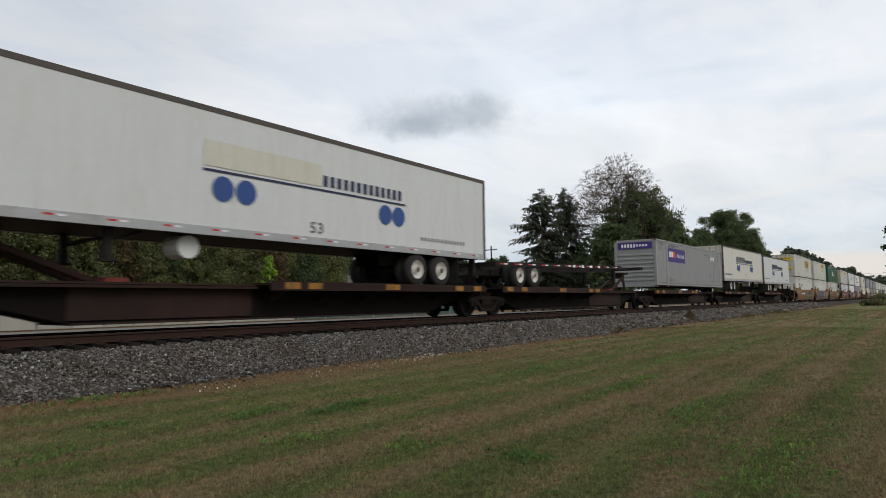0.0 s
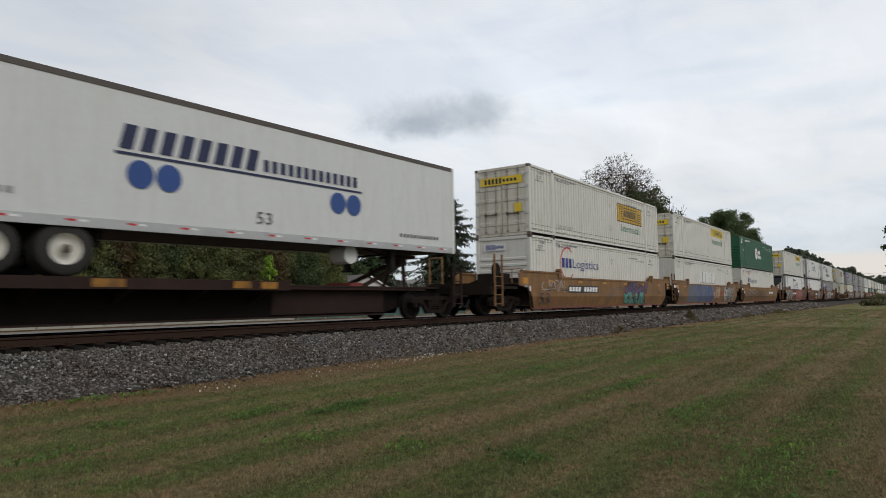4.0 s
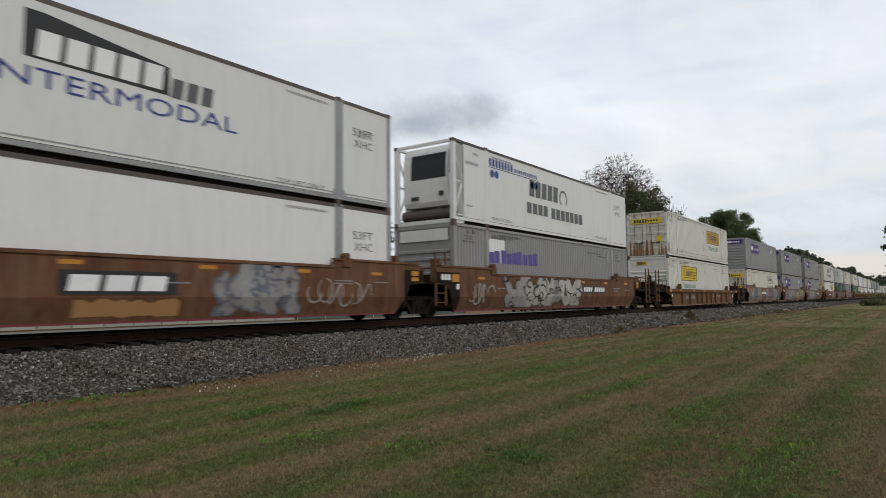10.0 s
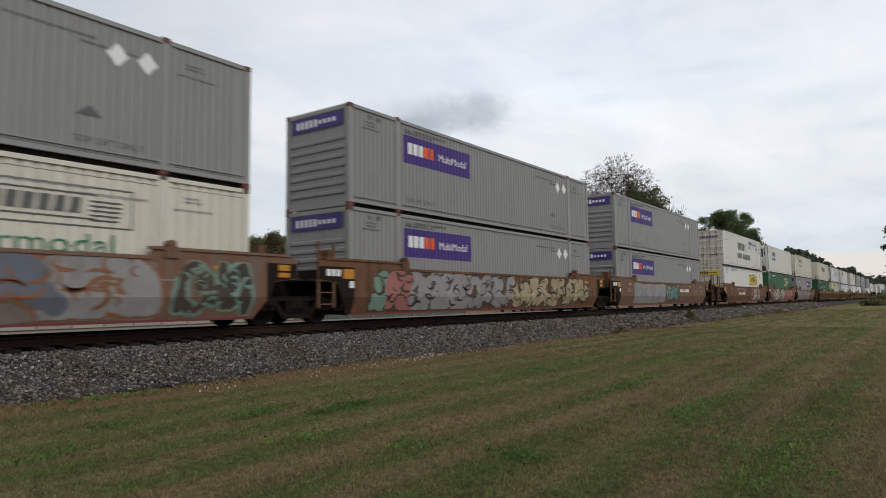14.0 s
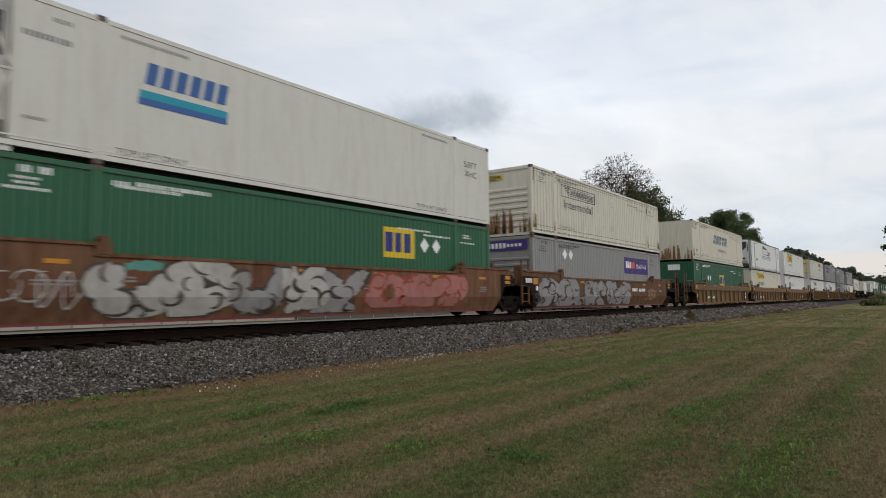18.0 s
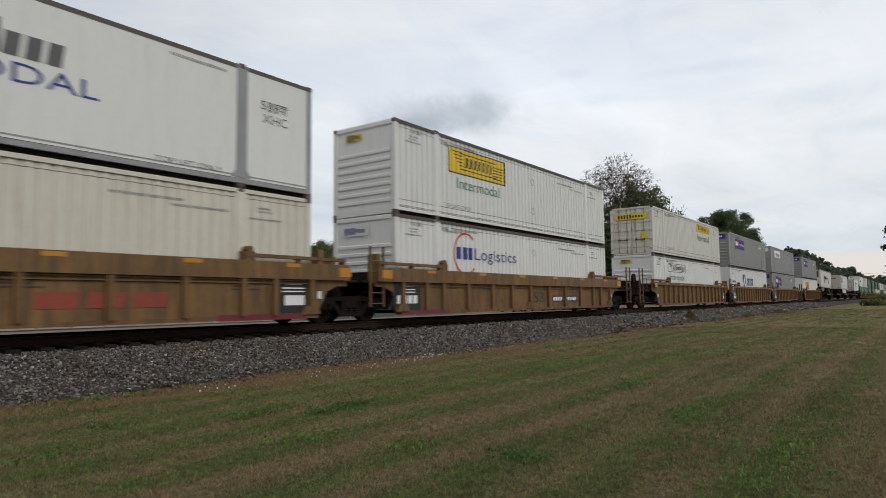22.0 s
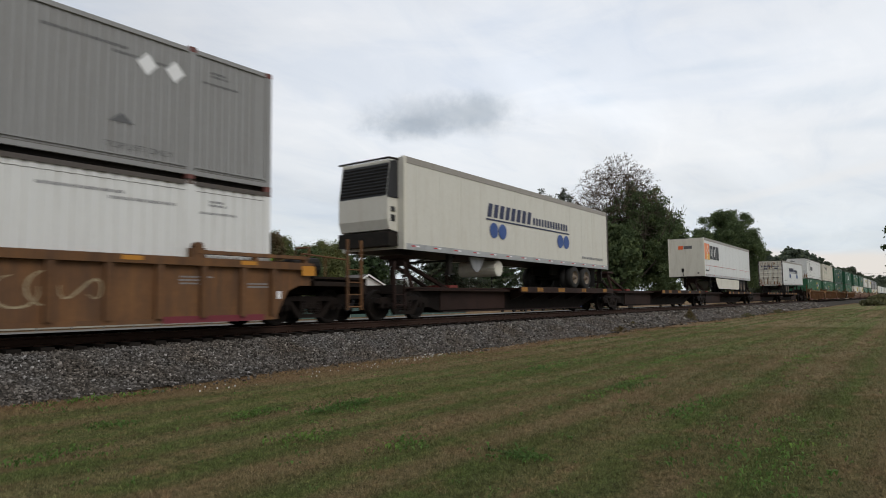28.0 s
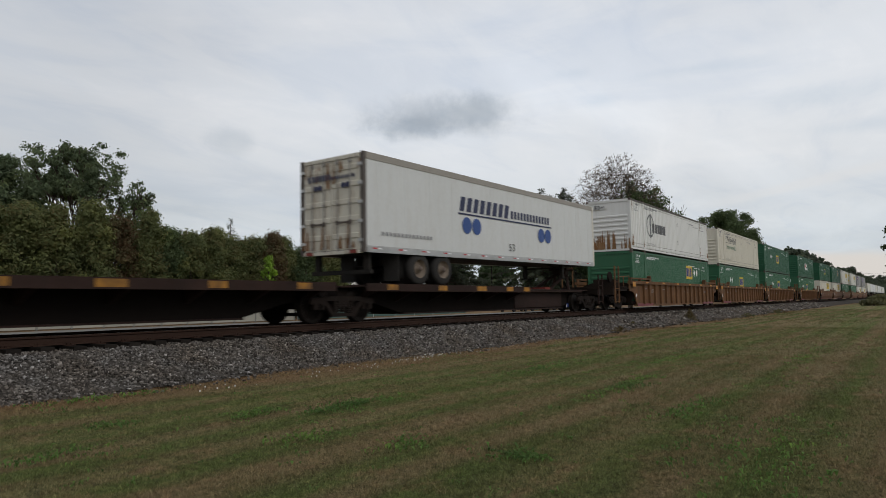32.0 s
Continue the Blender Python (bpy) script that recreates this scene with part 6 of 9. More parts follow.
def build_grass():
    """Short blades in tufts, thinner and coarser with distance."""
    vs, fs, base = [], [], 0
    for r0, r1, per, blades, hgt, wid in ((4.3, 7.0, 1700, 7, 0.023, 0.0028), (7.0, 11.0, 860, 7, 0.023, 0.0038), (11.0, 18.0, 340, 6, 0.024, 0.0058), (18.0, 35.0, 90, 5, 0.027, 0.0115), (35.0, 85.0, 13, 4, 0.036, 0.026)):
        a0, a1 = radians(-1), radians(74)
        n = int(0.5 * (a1 - a0) * (r1 * r1 - r0 * r0) * per)
        rad = np.sqrt(RNG.uniform(r0 * r0, r1 * r1, n))
        ang = RNG.uniform(a0, a1, n)
        x, y = rad * np.cos(ang), rad * np.sin(ang)
        keep = y < lawn_edge(x) + RNG.normal(0, 0.16, n)
        dens = 0.5 + 0.5 * np.sin(x * 1.9 + np.sin(y * 2.3) * 1.5) * np.sin(y * 2.7 + np.cos(x * 1.1))
        keep &= RNG.uniform(0, 1, n) < (0.72 + 0.28 * dens) * np.where(y > 9.9, 0.75, 1.0)
        x, y = x[keep], y[keep]
        tall = hgt * RNG.uniform(0.45, 1.45, len(x)) * np.where(y > 9.9, 1.5, 1.0)
        x, y, tall = np.repeat(x, blades), np.repeat(y, blades), np.repeat(tall, blades)
        n = len(x)
        spread = wid * 5 + 0.010
        x, y = x + RNG.normal(0, spread, n), y + RNG.normal(0, spread, n)
        h = tall * RNG.uniform(0.5, 1.25, n)
        t = RNG.uniform(0, 2 * np.pi, n)
        lean = RNG.normal(0, 0.75, (n, 2)) * h[:, None]
        dx, dy = np.cos(t) * wid, np.sin(t) * wid
        g = lawn_height(x, y)
        tri = np.stack([np.stack([x - dx, y - dy, g - 0.004], -1), np.stack([x + dx, y + dy, g - 0.004], -1), np.stack([x + lean[:, 0], y + lean[:, 1], g + h], -1)], 1)
        vs.append(tri.reshape(-1, 3))
        fs.append(np.arange(n * 3).reshape(-1, 3) + base)
        base += n * 3
    soup("grass", np.concatenate(vs), np.concatenate(fs), blade_material(), "short mown grass, green and straw coloured", "grass")


def rosettes(name, spots, mat, label, size, leaves, rise=0.35, category="weeds"):
    vs, fs, b = [], [], 0
    for x, y, s in spots:
        for _ in range(int(leaves)):
            a, r = RNG.uniform(0, 6.28), size * s * RNG.uniform(0.5, 1.2)
            ox, oy = RNG.normal(0, size * s * 1.2, 2)
            w = r * 0.28
            up = r * RNG.uniform(0.1, rise * 2)
            c, q = math.cos(a), math.sin(a)
            vs += [(x + ox, y + oy, 0.0), (x + ox + c * r * 0.5 - q * w, y + oy + q * r * 0.5 + c * w, up * 0.8 + 0.02), (x + ox + c * r, y + oy + q * r, up + 0.01), (x + ox + c * r * 0.5 + q * w, y + oy + q * r * 0.5 - c * w, up * 0.8 + 0.02)]
            fs.append((b, b + 1, b + 2, b + 3))
            b += 4
    return soup(name, vs, fs, mat, label, category)


def build_weeds():
    bright = leaf_material("broadleaf_green", (0.120, 0.205, 0.050), 0.45)
    spots = []
    for cx, cy, n, sx, sy in ((6.46, 6.31, 90, 0.42, 0.13), (5.36, 6.81, 40, 0.28, 0.12), (2.83, 6.51, 34, 0.22, 0.16), (5.14, 2.92, 34, 0.14, 0.12), (10.26, 3.86, 70, 0.9, 0.10), (12.2, 6.28, 60, 1.1, 0.13),
                              (6.1, 1.2, 34, 0.55, 0.30), (7.3, 1.3, 34, 0.6, 0.28), (5.7, 0.9, 14, 0.3, 0.2), (5.0, 9.9, 50, 0.6, 0.14), (3.9, 7.6, 20, 0.2, 0.1), (4.6, 5.2, 24, 0.25, 0.12), (5.0, 4.1, 26, 0.2, 0.12), (8.6, 2.4, 40, 0.6, 0.12),
                              (15.5, 4.6, 50, 1.6, 0.16), (21.0, 7.0, 50, 2.2, 0.2), (18.0, 2.2, 40, 2.0, 0.2)):
        for _ in range(n):
            spots.append((cx + RNG.normal(0, sx), cy + RNG.normal(0, sy), RNG.uniform(0.6, 1.2)))
    for _ in range(520):
        spots.append((RNG.uniform(2, 30), RNG.uniform(0, 9.8), RNG.uniform(0.4, 0.9)))
    rosettes("broadleaf_weeds", spots, bright, "low green broadleaf weeds in the lawn", 0.050, 7)
    # tiny white flowers near the ballast
    vs, fs, b = [], [], 0
    for cx, cy, n, sx, sy in ((13.0, 9.75, 60, 0.55, 0.10), (11.6, 9.45, 34, 0.45, 0.06), (15.0, 9.7, 46, 1.0, 0.12), (9.9, 9.3, 12, 0.2, 0.1), (21.5, 8.6, 40, 1.6, 0.25), (8.6, 9.1, 9, 0.3, 0.15), (6.6, 9.0, 7, 0.3, 0.15), (33, 6.6, 36, 2.2, 0.3)):
        for _ in range(n):
            x, y, z, s = cx + RNG.normal(0, sx), cy + RNG.normal(0, sy), RNG.uniform(0.04, 0.11), RNG.uniform(0.006, 0.012)
            vs += [(x - s, y, z - s), (x + s, y, z - s), (x + s, y, z + s), (x - s, y, z + s)]
            fs.append((b, b + 1, b + 2, b + 3))
            b += 4
    soup("white_flowers", vs, fs, flat("white_petals", (0.60, 0.60, 0.56)), "scattered small white flowers", "flowers")
    # weeds standing in the ballast and at its foot
    tall = leaf_material("dull_weed_green", (0.095, 0.140, 0.045), 0.45, (0.14, 0.09, 0.05), 0.3)
    for x, y, h, r, n in ((40.5, 11.1, 0.75, 0.55, 420), (31.0, 11.2, 0.30, 0.3, 120), (62.0, 9.6, 0.35, 1.4, 240), (51.0, 9.9, 0.25, 1.0, 160), (27.0, 10.3, 0.2, 0.5, 80)):
        vs, fs, b = [], [], 0
        for _ in range(n):
            a, q = RNG.uniform(0, 6.28), abs(RNG.normal(0, 0.5)) * r
            px, py, pz = x + math.cos(a) * q, y + math.sin(a) * q * 0.7, 0.05 + RNG.uniform(0, 1) * h * max(0.2, 1 - q / r * 0.7)
            d = RNG.normal(0, 1, 3)
            d /= np.linalg.norm(d)
            e = np.cross(d, RNG.normal(0, 1, 3))
            e /= np.linalg.norm(e)
            l, w = RNG.uniform(0.05, 0.13), RNG.uniform(0.012, 0.03)
            p = np.array((px, py, pz))
            vs += [tuple(p - e * w), tuple(p + d * l), tuple(p + e * w), tuple(p - d * l)]
            fs.append((b, b + 1, b + 2, b + 3))
            b += 4
        w_ob = soup("weed_clump", vs, fs, tall, "weed clump growing at the foot of the ballast", "weeds")


TIE_TOP = RAIL - 0.185


def ballast_height(y):
    return np.interp(y, [10.2, 10.75, 12.0, 12.5, 15.0, 15.6, 17.3, 17.9], [-0.03, 0.01, TIE_TOP - 0.15, TIE_TOP - 0.09, TIE_TOP - 0.05, TIE_TOP - 0.10, 0.02, -0.03])


def build_track():
    stone = surface("crushed_stone", (0.082, 0.073, 0.064), (0.042, 0.036, 0.032), 0.95, 0, 1.2, 40, 0.7, (0.085, 0.078, 0.072), 0.4, False, 1.0, 0.0, 0.0, spec=0.1)
    stones = bpy.data.materials.new("ballast_stone")
    stones.use_nodes = True
    nt = stones.node_tree
    b = nt.nodes["Principled BSDF"]
    geo = nt.nodes.new("ShaderNodeNewGeometry")
    r = geo.outputs["Random Per Island"]
    tone = ramp(nt, r, [(0.0, (0.030, 0.027, 0.024)), (0.40, (0.102, 0.095, 0.086)), (0.80, (0.168, 0.157, 0.145)), (0.96, (0.235, 0.222, 0.208)), (1.0, (0.42, 0.41, 0.395))])
    grain = ramp(nt, noise_tex(nt, geo.outputs["Position"], 60.0, 3.0, 0.7), [(0.3, 0.65), (0.7, 1.3)])
    soil = ramp(nt, noise_tex(nt, geo.outputs["Position"], 0.9, 4.0, 0.65), [(0.35, (0.92, 0.82, 0.72)), (0.65, (1.08, 1.08, 1.10))])
    tone = mix(nt, 1.0, mix(nt, 1.0, tone, grain, "MULTIPLY"), soil, "MULTIPLY")
    nt.links.new(tone, b.inputs["Base Color"])
    b.inputs["Roughness"].default_value = 0.92
    b.inputs["Specular IOR Level"].default_value = 0.15
    # bed
    ys = np.array([10.4, 10.6, 10.8, 11.1, 11.5, 12.0, 12.5, 15.0, 15.6, 16.4, 17.3, 17.9])
    xs = np.concatenate([np.arange(-660, -20, 10.0), np.arange(-20, 120, 0.5), np.arange(120, 900, 10.0)])
    gx, gy = np.meshgrid(xs, ys, indexing="ij")
    wig = np.where(gy < 10.7, 0.10 * np.sin(gx * 0.21) + 0.07 * np.sin(gx * 0.83 + 1), 0.0)
    gz = ballast_height(gy) + 0.02 * np.sin(gx * 3.1 + gy * 5) * (gy > 10)
    v = np.stack([gx, gy + wig, gz], -1).reshape(-1, 3)
    nx, ny = len(xs), len(ys)
    i, j = np.meshgrid(np.arange(nx - 1), np.arange(ny - 1), indexing="ij")
    a = (i * ny + j).ravel()
    bed = soup("ballast_bed", v, np.stack([a, a + ny, a + ny + 1, a + 1], -1), stone, "grey crushed stone ballast bed", "ballast", "structure")
    # loose stones: cut cubes with jittered corners
    vs, fs, base = [], [], 0
    cube = np.array([(x, y, z) for x in (-1, 1) for y in (-1, 1) for z in (-1, 1)], float)
    cf = np.array([(0, 1, 3, 2), (4, 6, 7, 5), (0, 4, 5, 1), (2, 3, 7, 6), (0, 2, 6, 4), (1, 5, 7, 3)])
    for x0, x1, per, size in ((2.0, 14.0, 800, 0.020), (14.0, 30.0, 400, 0.027), (30.0, 60.0, 120, 0.045), (60.0, 110.0, 28, 0.080)):
        n = int((x1 - x0) * 2.7 * per)
        x, y = RNG.uniform(x0, x1, n), RNG.uniform(10.0, 12.75, n)
        keep = (y + RNG.normal(0, 0.20, n) > lawn_edge(x) + 0.05) | (RNG.uniform(0, 1, n) < 0.04)
        x, y = x[keep], y[keep]
        n = len(x)
        s = size * RNG.uniform(0.55, 1.35, n)
        k = cube[None] * s[:, None, None] * RNG.uniform(0.25, 1.2, (n, 8, 3)) * RNG.uniform(0.6, 1.35, (n, 1, 3)) * np.array((1.15, 1.15, 0.75))
        th = RNG.uniform(0, 6.28, n)
        tl = RNG.uniform(-1.2, 1.2, n)
        c, q = np.cos(th)[:, None], np.sin(th)[:, None]
        ct, st = np.cos(tl)[:, None], np.sin(tl)[:, None]
        kx, ky, kz = k[..., 0], k[..., 1] * ct - k[..., 2] * st, k[..., 1] * st + k[..., 2] * ct
        px = kx * c - ky * q + x[:, None]
        py = kx * q + ky * c + y[:, None]
        pz = kz + (ballast_height(y) + s * 0.35 + RNG.uniform(0, 0.012, n))[:, None]
        vs.append(np.stack([px, py, pz], -1).reshape(-1, 3))
        fs.append((cf[None] + (np.arange(n) * 8)[:, None, None] + base).reshape(-1, 4))
        base += n * 8
    soup("ballast_stones", np.concatenate(vs), np.concatenate(fs), stones, "loose grey crushed stone ballast", "ballast")
    # rails
    track = thing("railway_track", "single railway track with rusty rails on dark timber ties", "railway track", kind="structure")
    prof = [(-0.075, -0.172), (0.075, -0.172), (0.070, -0.158), (0.012, -0.140), (0.009, -0.05), (0.036, -0.036), (0.036, -0.006), (0.028, -0.0015), (-0.028, -0.0015), (-0.036, -0.006), (-0.036, -0.036), (-0.009, -0.05), (-0.012, -0.140), (-0.070, -0.158)]
    for s in (-1, 1):
        yc = TY + s * 0.7525
        part("rail", Mesher().prism([(yc + a, RAIL + b) for a, b in prof], -650, 900, "x"), RAILM, track, "rusty steel rail")
        part("rail_head", Mesher().prism([(yc - 0.027, RAIL - 0.0015), (yc + 0.027, RAIL - 0.0015), (yc + 0.024, RAIL), (yc - 0.024, RAIL)], -650, 900, "x"), RAILTOP, track, "polished running surface")
    tie_me = Mesher().box(-0.115, 0.115, TY - 1.30, TY + 1.30, TIE_TOP - 0.17, TIE_TOP).mesh("tie", TIE)
    plate_me = Mesher()
    for s in (-1, 1):
        yc = TY + s * 0.7525
        plate_me.box(-0.09, 0.09, yc - 0.17, yc + 0.17, TIE_TOP, TIE_TOP + 0.016)
        for q in (-0.1, 0.1):
            plate_me.box(-0.045, -0.02, yc + q - 0.012, yc + q + 0.012, TIE_TOP + 0.016, TIE_TOP + 0.05)
            plate_me.box(0.02, 0.045, yc + q - 0.012, yc + q + 0.012, TIE_TOP + 0.016, TIE_TOP + 0.05)
    plate_me = plate_me.mesh("tie_plate", RAILM)
    x = 1.0
    for i in range(150):
        t = part("tie", tie_me, None, track, "", pose(x + RNG.uniform(-0.03, 0.03), RNG.uniform(-0.05, 0.05), RNG.uniform(-0.008, 0.008), 0, 0, 0))
        if i < 90:
            part("tie_plate", plate_me, None, t)
        x += 0.53
    rest = Mesher()
    spare = [x + 0.53 * k for k in range(int((420 - x) / 0.53))] + [0.47 - 0.53 * k for k in range(1200)]
    for x in spare:
        rest.box(x - 0.115, x + 0.115, TY - 1.3, TY + 1.3, TIE_TOP - 0.17, TIE_TOP)
    r = part("far_ties", rest, TIE, track)
    r["kind"] = "stuff"


# ---------------------------------------------------------------- trees
BARK = surface("rough_bark", (0.085, 0.066, 0.050), (0.045, 0.037, 0.030), 0.9, 0, 1.5, 12, 0.6, None, 0, False, 0.6, 0.1, 0.0, (1, 1, 0.3))


def limb(mb, p, q, r0, r1, sides=6):
    mb.tube(p, q, r0, sides, r1, caps=False)


def grow(mb, rng, p, d, length, r, depth, tips, spread=0.55, up=0.25, kinks=2, ratio=0.68, twig=0.022):
    """A branching skeleton; returns the tips."""
    for _ in range(kinks):
        e = d + Vector((rng.uniform(-1, 1), rng.uniform(-1, 1), rng.uniform(-0.6, 0.9))) * 0.18
        e.z += up * 0.25
        e.normalize()
        q = p + e * (length / kinks)
        r2 = max(r * 0.86, twig)
        limb(mb, p, q, r, r2, 5 if r > 0.05 else 3)
        p, d, r = q, e, r2
    tips.append((p, depth))
    if depth <= 0:
        return
    for _ in range(3 if depth > 1 else rng.choice((2, 3))):
        e = d + Vector((rng.uniform(-1, 1), rng.uniform(-1, 1), rng.uniform(-0.5, 0.8))) * spread
        e.z += up
        e.normalize()
        grow(mb, rng, p, e, length * ratio * rng.uniform(0.8, 1.15), max(r * 0.62, twig), depth - 1, tips, spread, up, kinks, ratio, twig)


def dome_twigs(mb, rng, base, centre, rx, rz, limbs=9, forks=64, twigs=460, sprigs=4200):
    """Limbs, branches and twigs that fill a rounded crown; each point joins the nearest one of the level below."""
    def spread(count, r0, r1, low):
        out = []
        while len(out) < count:
            u = Vector((rng.gauss(0, 1), rng.gauss(0, 1), rng.gauss(0, 1))).normalized()
            if u.z < low:
                continue
            k = rng.uniform(r0, r1) * (1 + 0.16 * noise.noise(u * 2.3))
            out.append(Vector((centre[0] + u.x * rx * k, centre[1] + u.y * rx * k, centre[2] + u.z * rz * k)))
        return out
    level = [Vector(base)]
    for count, r0, r1, low, ra, rb in ((limbs, 0.25, 0.45, -0.3, 0.13, 0.085), (forks, 0.40, 0.72, -0.5, 0.055, 0.034), (twigs, 0.55, 0.98, -0.5, 0.026, 0.017), (sprigs, 0.58, 1.05, -0.5, 0.015, 0.010)):
        pts = spread(count, r0, r1, low)
        arr = np.array([tuple(p) for p in level])
        for p in pts:
            d = arr - np.array(tuple(p))
            q = level[int(np.argmin((d * d).sum(1) + 3.0 * np.maximum(d[:, 2], 0) ** 2))]
            m = (p + q) / 2 + Vector((rng.uniform(-1, 1), rng.uniform(-1, 1), rng.uniform(-0.2, 1.0))) * (p - q).length * 0.10
            limb(mb, q, m, ra, (ra + rb) / 2, 6 if ra > 0.05 else 3)
            limb(mb, m, p, (ra + rb) / 2, rb, 6 if ra > 0.05 else 3)
        level = pts if count < 400 else level + pts
    return level


def leaf_cloud(centres, radius, per, size, flat_z=0.75, rng=None, outward=0.8):
    """Leaves round clump centres; most of them face away from their clump's middle, so that clumps shade as forms."""
    c = np.repeat(np.asarray(centres, float), per, 0)
    n = len(c)
    off = RNG.normal(0, 1, (n, 3))
    off /= np.linalg.norm(off, axis=1)[:, None]
    face = off * outward + np.array((0, 0, 0.25)) + RNG.normal(0, 0.4, (n, 3))
    face /= np.linalg.norm(face, axis=1)[:, None]
    off *= (RNG.uniform(0, 1, n) ** 0.45 * radius * RNG.uniform(0.6, 1.25, n))[:, None]
    off[:, 2] *= flat_z
    c = c + off
    d = np.cross(face, RNG.normal(0, 1, (n, 3)))
    d /= np.linalg.norm(d, axis=1)[:, None]
    e = np.cross(face, d)
    l = (size * RNG.uniform(0.6, 1.4, n))[:, None]
    w = l * 0.55
    v = np.stack([c - d * l, c + e * w, c + d * l, c - e * w], 1).reshape(-1, 3)
    return v, np.arange(n * 4).reshape(-1, 4)


def crown_points(rng, height, width, low, count, lump=0.30, shell=0.55, seed=0):
    """Clump centres inside an uneven egg-shaped envelope."""
    pts = []
    mid, rz, rx = (low + height) / 2, (height - low) / 2, width / 2
    while len(pts) < count:
        u = Vector((rng.gauss(0, 1), rng.gauss(0, 1), rng.gauss(0, 1))).normalized()
        k = 1.0 + lump * (noise.noise(u * 1.7 + Vector((seed * 3.1, 0, 0))) * 1.1 + noise.noise(u * 4.2 + Vector((0, seed * 1.7, 0))) * 0.7)
        r = (shell + (1 - shell) * rng.random()) * k
        squeeze = 1.0 if u.z < 0.2 else 1.0 - 0.12 * u.z
        pts.append((u.x * rx * r * squeeze, u.y * rx * r * squeeze, max(mid + u.z * rz * min(r, 1.04), low * 0.8)))
    return pts


def broad_tree(label, x, y, height, width, mat, seed, trunk=0.35, leaf=0.28, per=40, clump=0.6, base=0.28, bare_top=False, depth=4, group="", count=0, lump=0.35, low=None, twig=0.022, sparse=None):
    """A trunk that forks into limbs and twigs, and a crown of many leaf clumps with gaps between them."""
    rng = random.Random(seed)
    t = thing("tree", label, "tree", group, pose(x, y, -0.02))
    mb = Mesher()
    tips = []
    fork = height * base
    limb(mb, Vector((0, 0, -0.1)), Vector((0, 0, fork * 0.5)), trunk * 1.25, trunk, 10)
    limb(mb, Vector((0, 0, fork * 0.5)), Vector((0.1, 0, fork)), trunk, trunk * 0.85, 10)
    limbs, reach = 7, height - fork
    if bare_top:
        limbs, depth = 5, 3
    for i in range(limbs):
        a = 2 * math.pi * i / limbs + rng.uniform(-0.4, 0.4)
        s = rng.uniform(0.55, 1.1) * width / height
        d = Vector((math.cos(a) * s, math.sin(a) * s, rng.uniform(0.35, 1.0))).normalized()
        grow(mb, rng, Vector((0.1, 0, fork * rng.uniform(0.7, 1.0))), d, reach * 0.36, trunk * 0.5, depth, tips, 0.6, 0.12, twig=twig)
    grow(mb, rng, Vector((0.1, 0, fork)), Vector((0, 0, 1)), reach * 0.40, trunk * 0.6, depth, tips, 0.5, 0.2, twig=twig)
    pts = np.array([tuple(p) for p, q in tips if q <= 1])
    top = pts[:, 2].max()
    wide = np.percentile(np.hypot(pts[:, 0], pts[:, 1]), 97)
    sx, sz = width / 2 / wide, (height - fork) / (top - fork)
    if not bare_top:
        sx, sz = sx * 0.93, sz * 0.95

    def fit(p):
        return (p[0] * sx, p[1] * sx, p[2] if p[2] < fork else fork + (p[2] - fork) * sz)
    mb.v = [fit(p) for p in mb.v]
    part("trunk", mb, BARK, t)
    tip = [fit(p) for p in pts]
    low = height * (base * 0.6) if low is None else low
    crown = crown_points(rng, height - clump * 0.5, width - clump, low, count or int(width * height * 1.5), lump, seed=seed)
    if bare_top:
        crown = crown_points(rng, height * 0.70, width * 0.95, low, count or int(width * height), lump, seed=seed)
        crown += crown_points(rng, height * 0.84, width * 0.50, height * 0.40, 170, lump, seed=seed + 1)
        crown = [(p[0] + width * 0.03, p[1] - width * (0.09 if p[2] > height * 0.5 else 0.02), p[2]) for p in crown]
    else:
        crown += [p for p in tip if rng.random() < 0.5]
    v, f = leaf_cloud(crown, clump, per, leaf)
    soup("crown", v, f, mat, "", "", parent=t)
    if bare_top:
        top = Mesher()
        ends = dome_twigs(top, rng, (0, 0, fork), (-0.4, width * 0.07, height * 0.62), width * 0.37, height * 0.38)
        part("branchwork", top, BARK, t, "bare grey-brown branches and fine twigs")
        tip = [tuple(p) for p in ends[-2600:]]
    if sparse:
        v, f = leaf_cloud([p for p in tip if rng.random() < 0.8 and p[2] > height * 0.60], 0.42, 9, 0.085)
        soup("sparse_leaves", v, f, sparse, "thin brownish leaves on the bare top", "", parent=t)
    return t


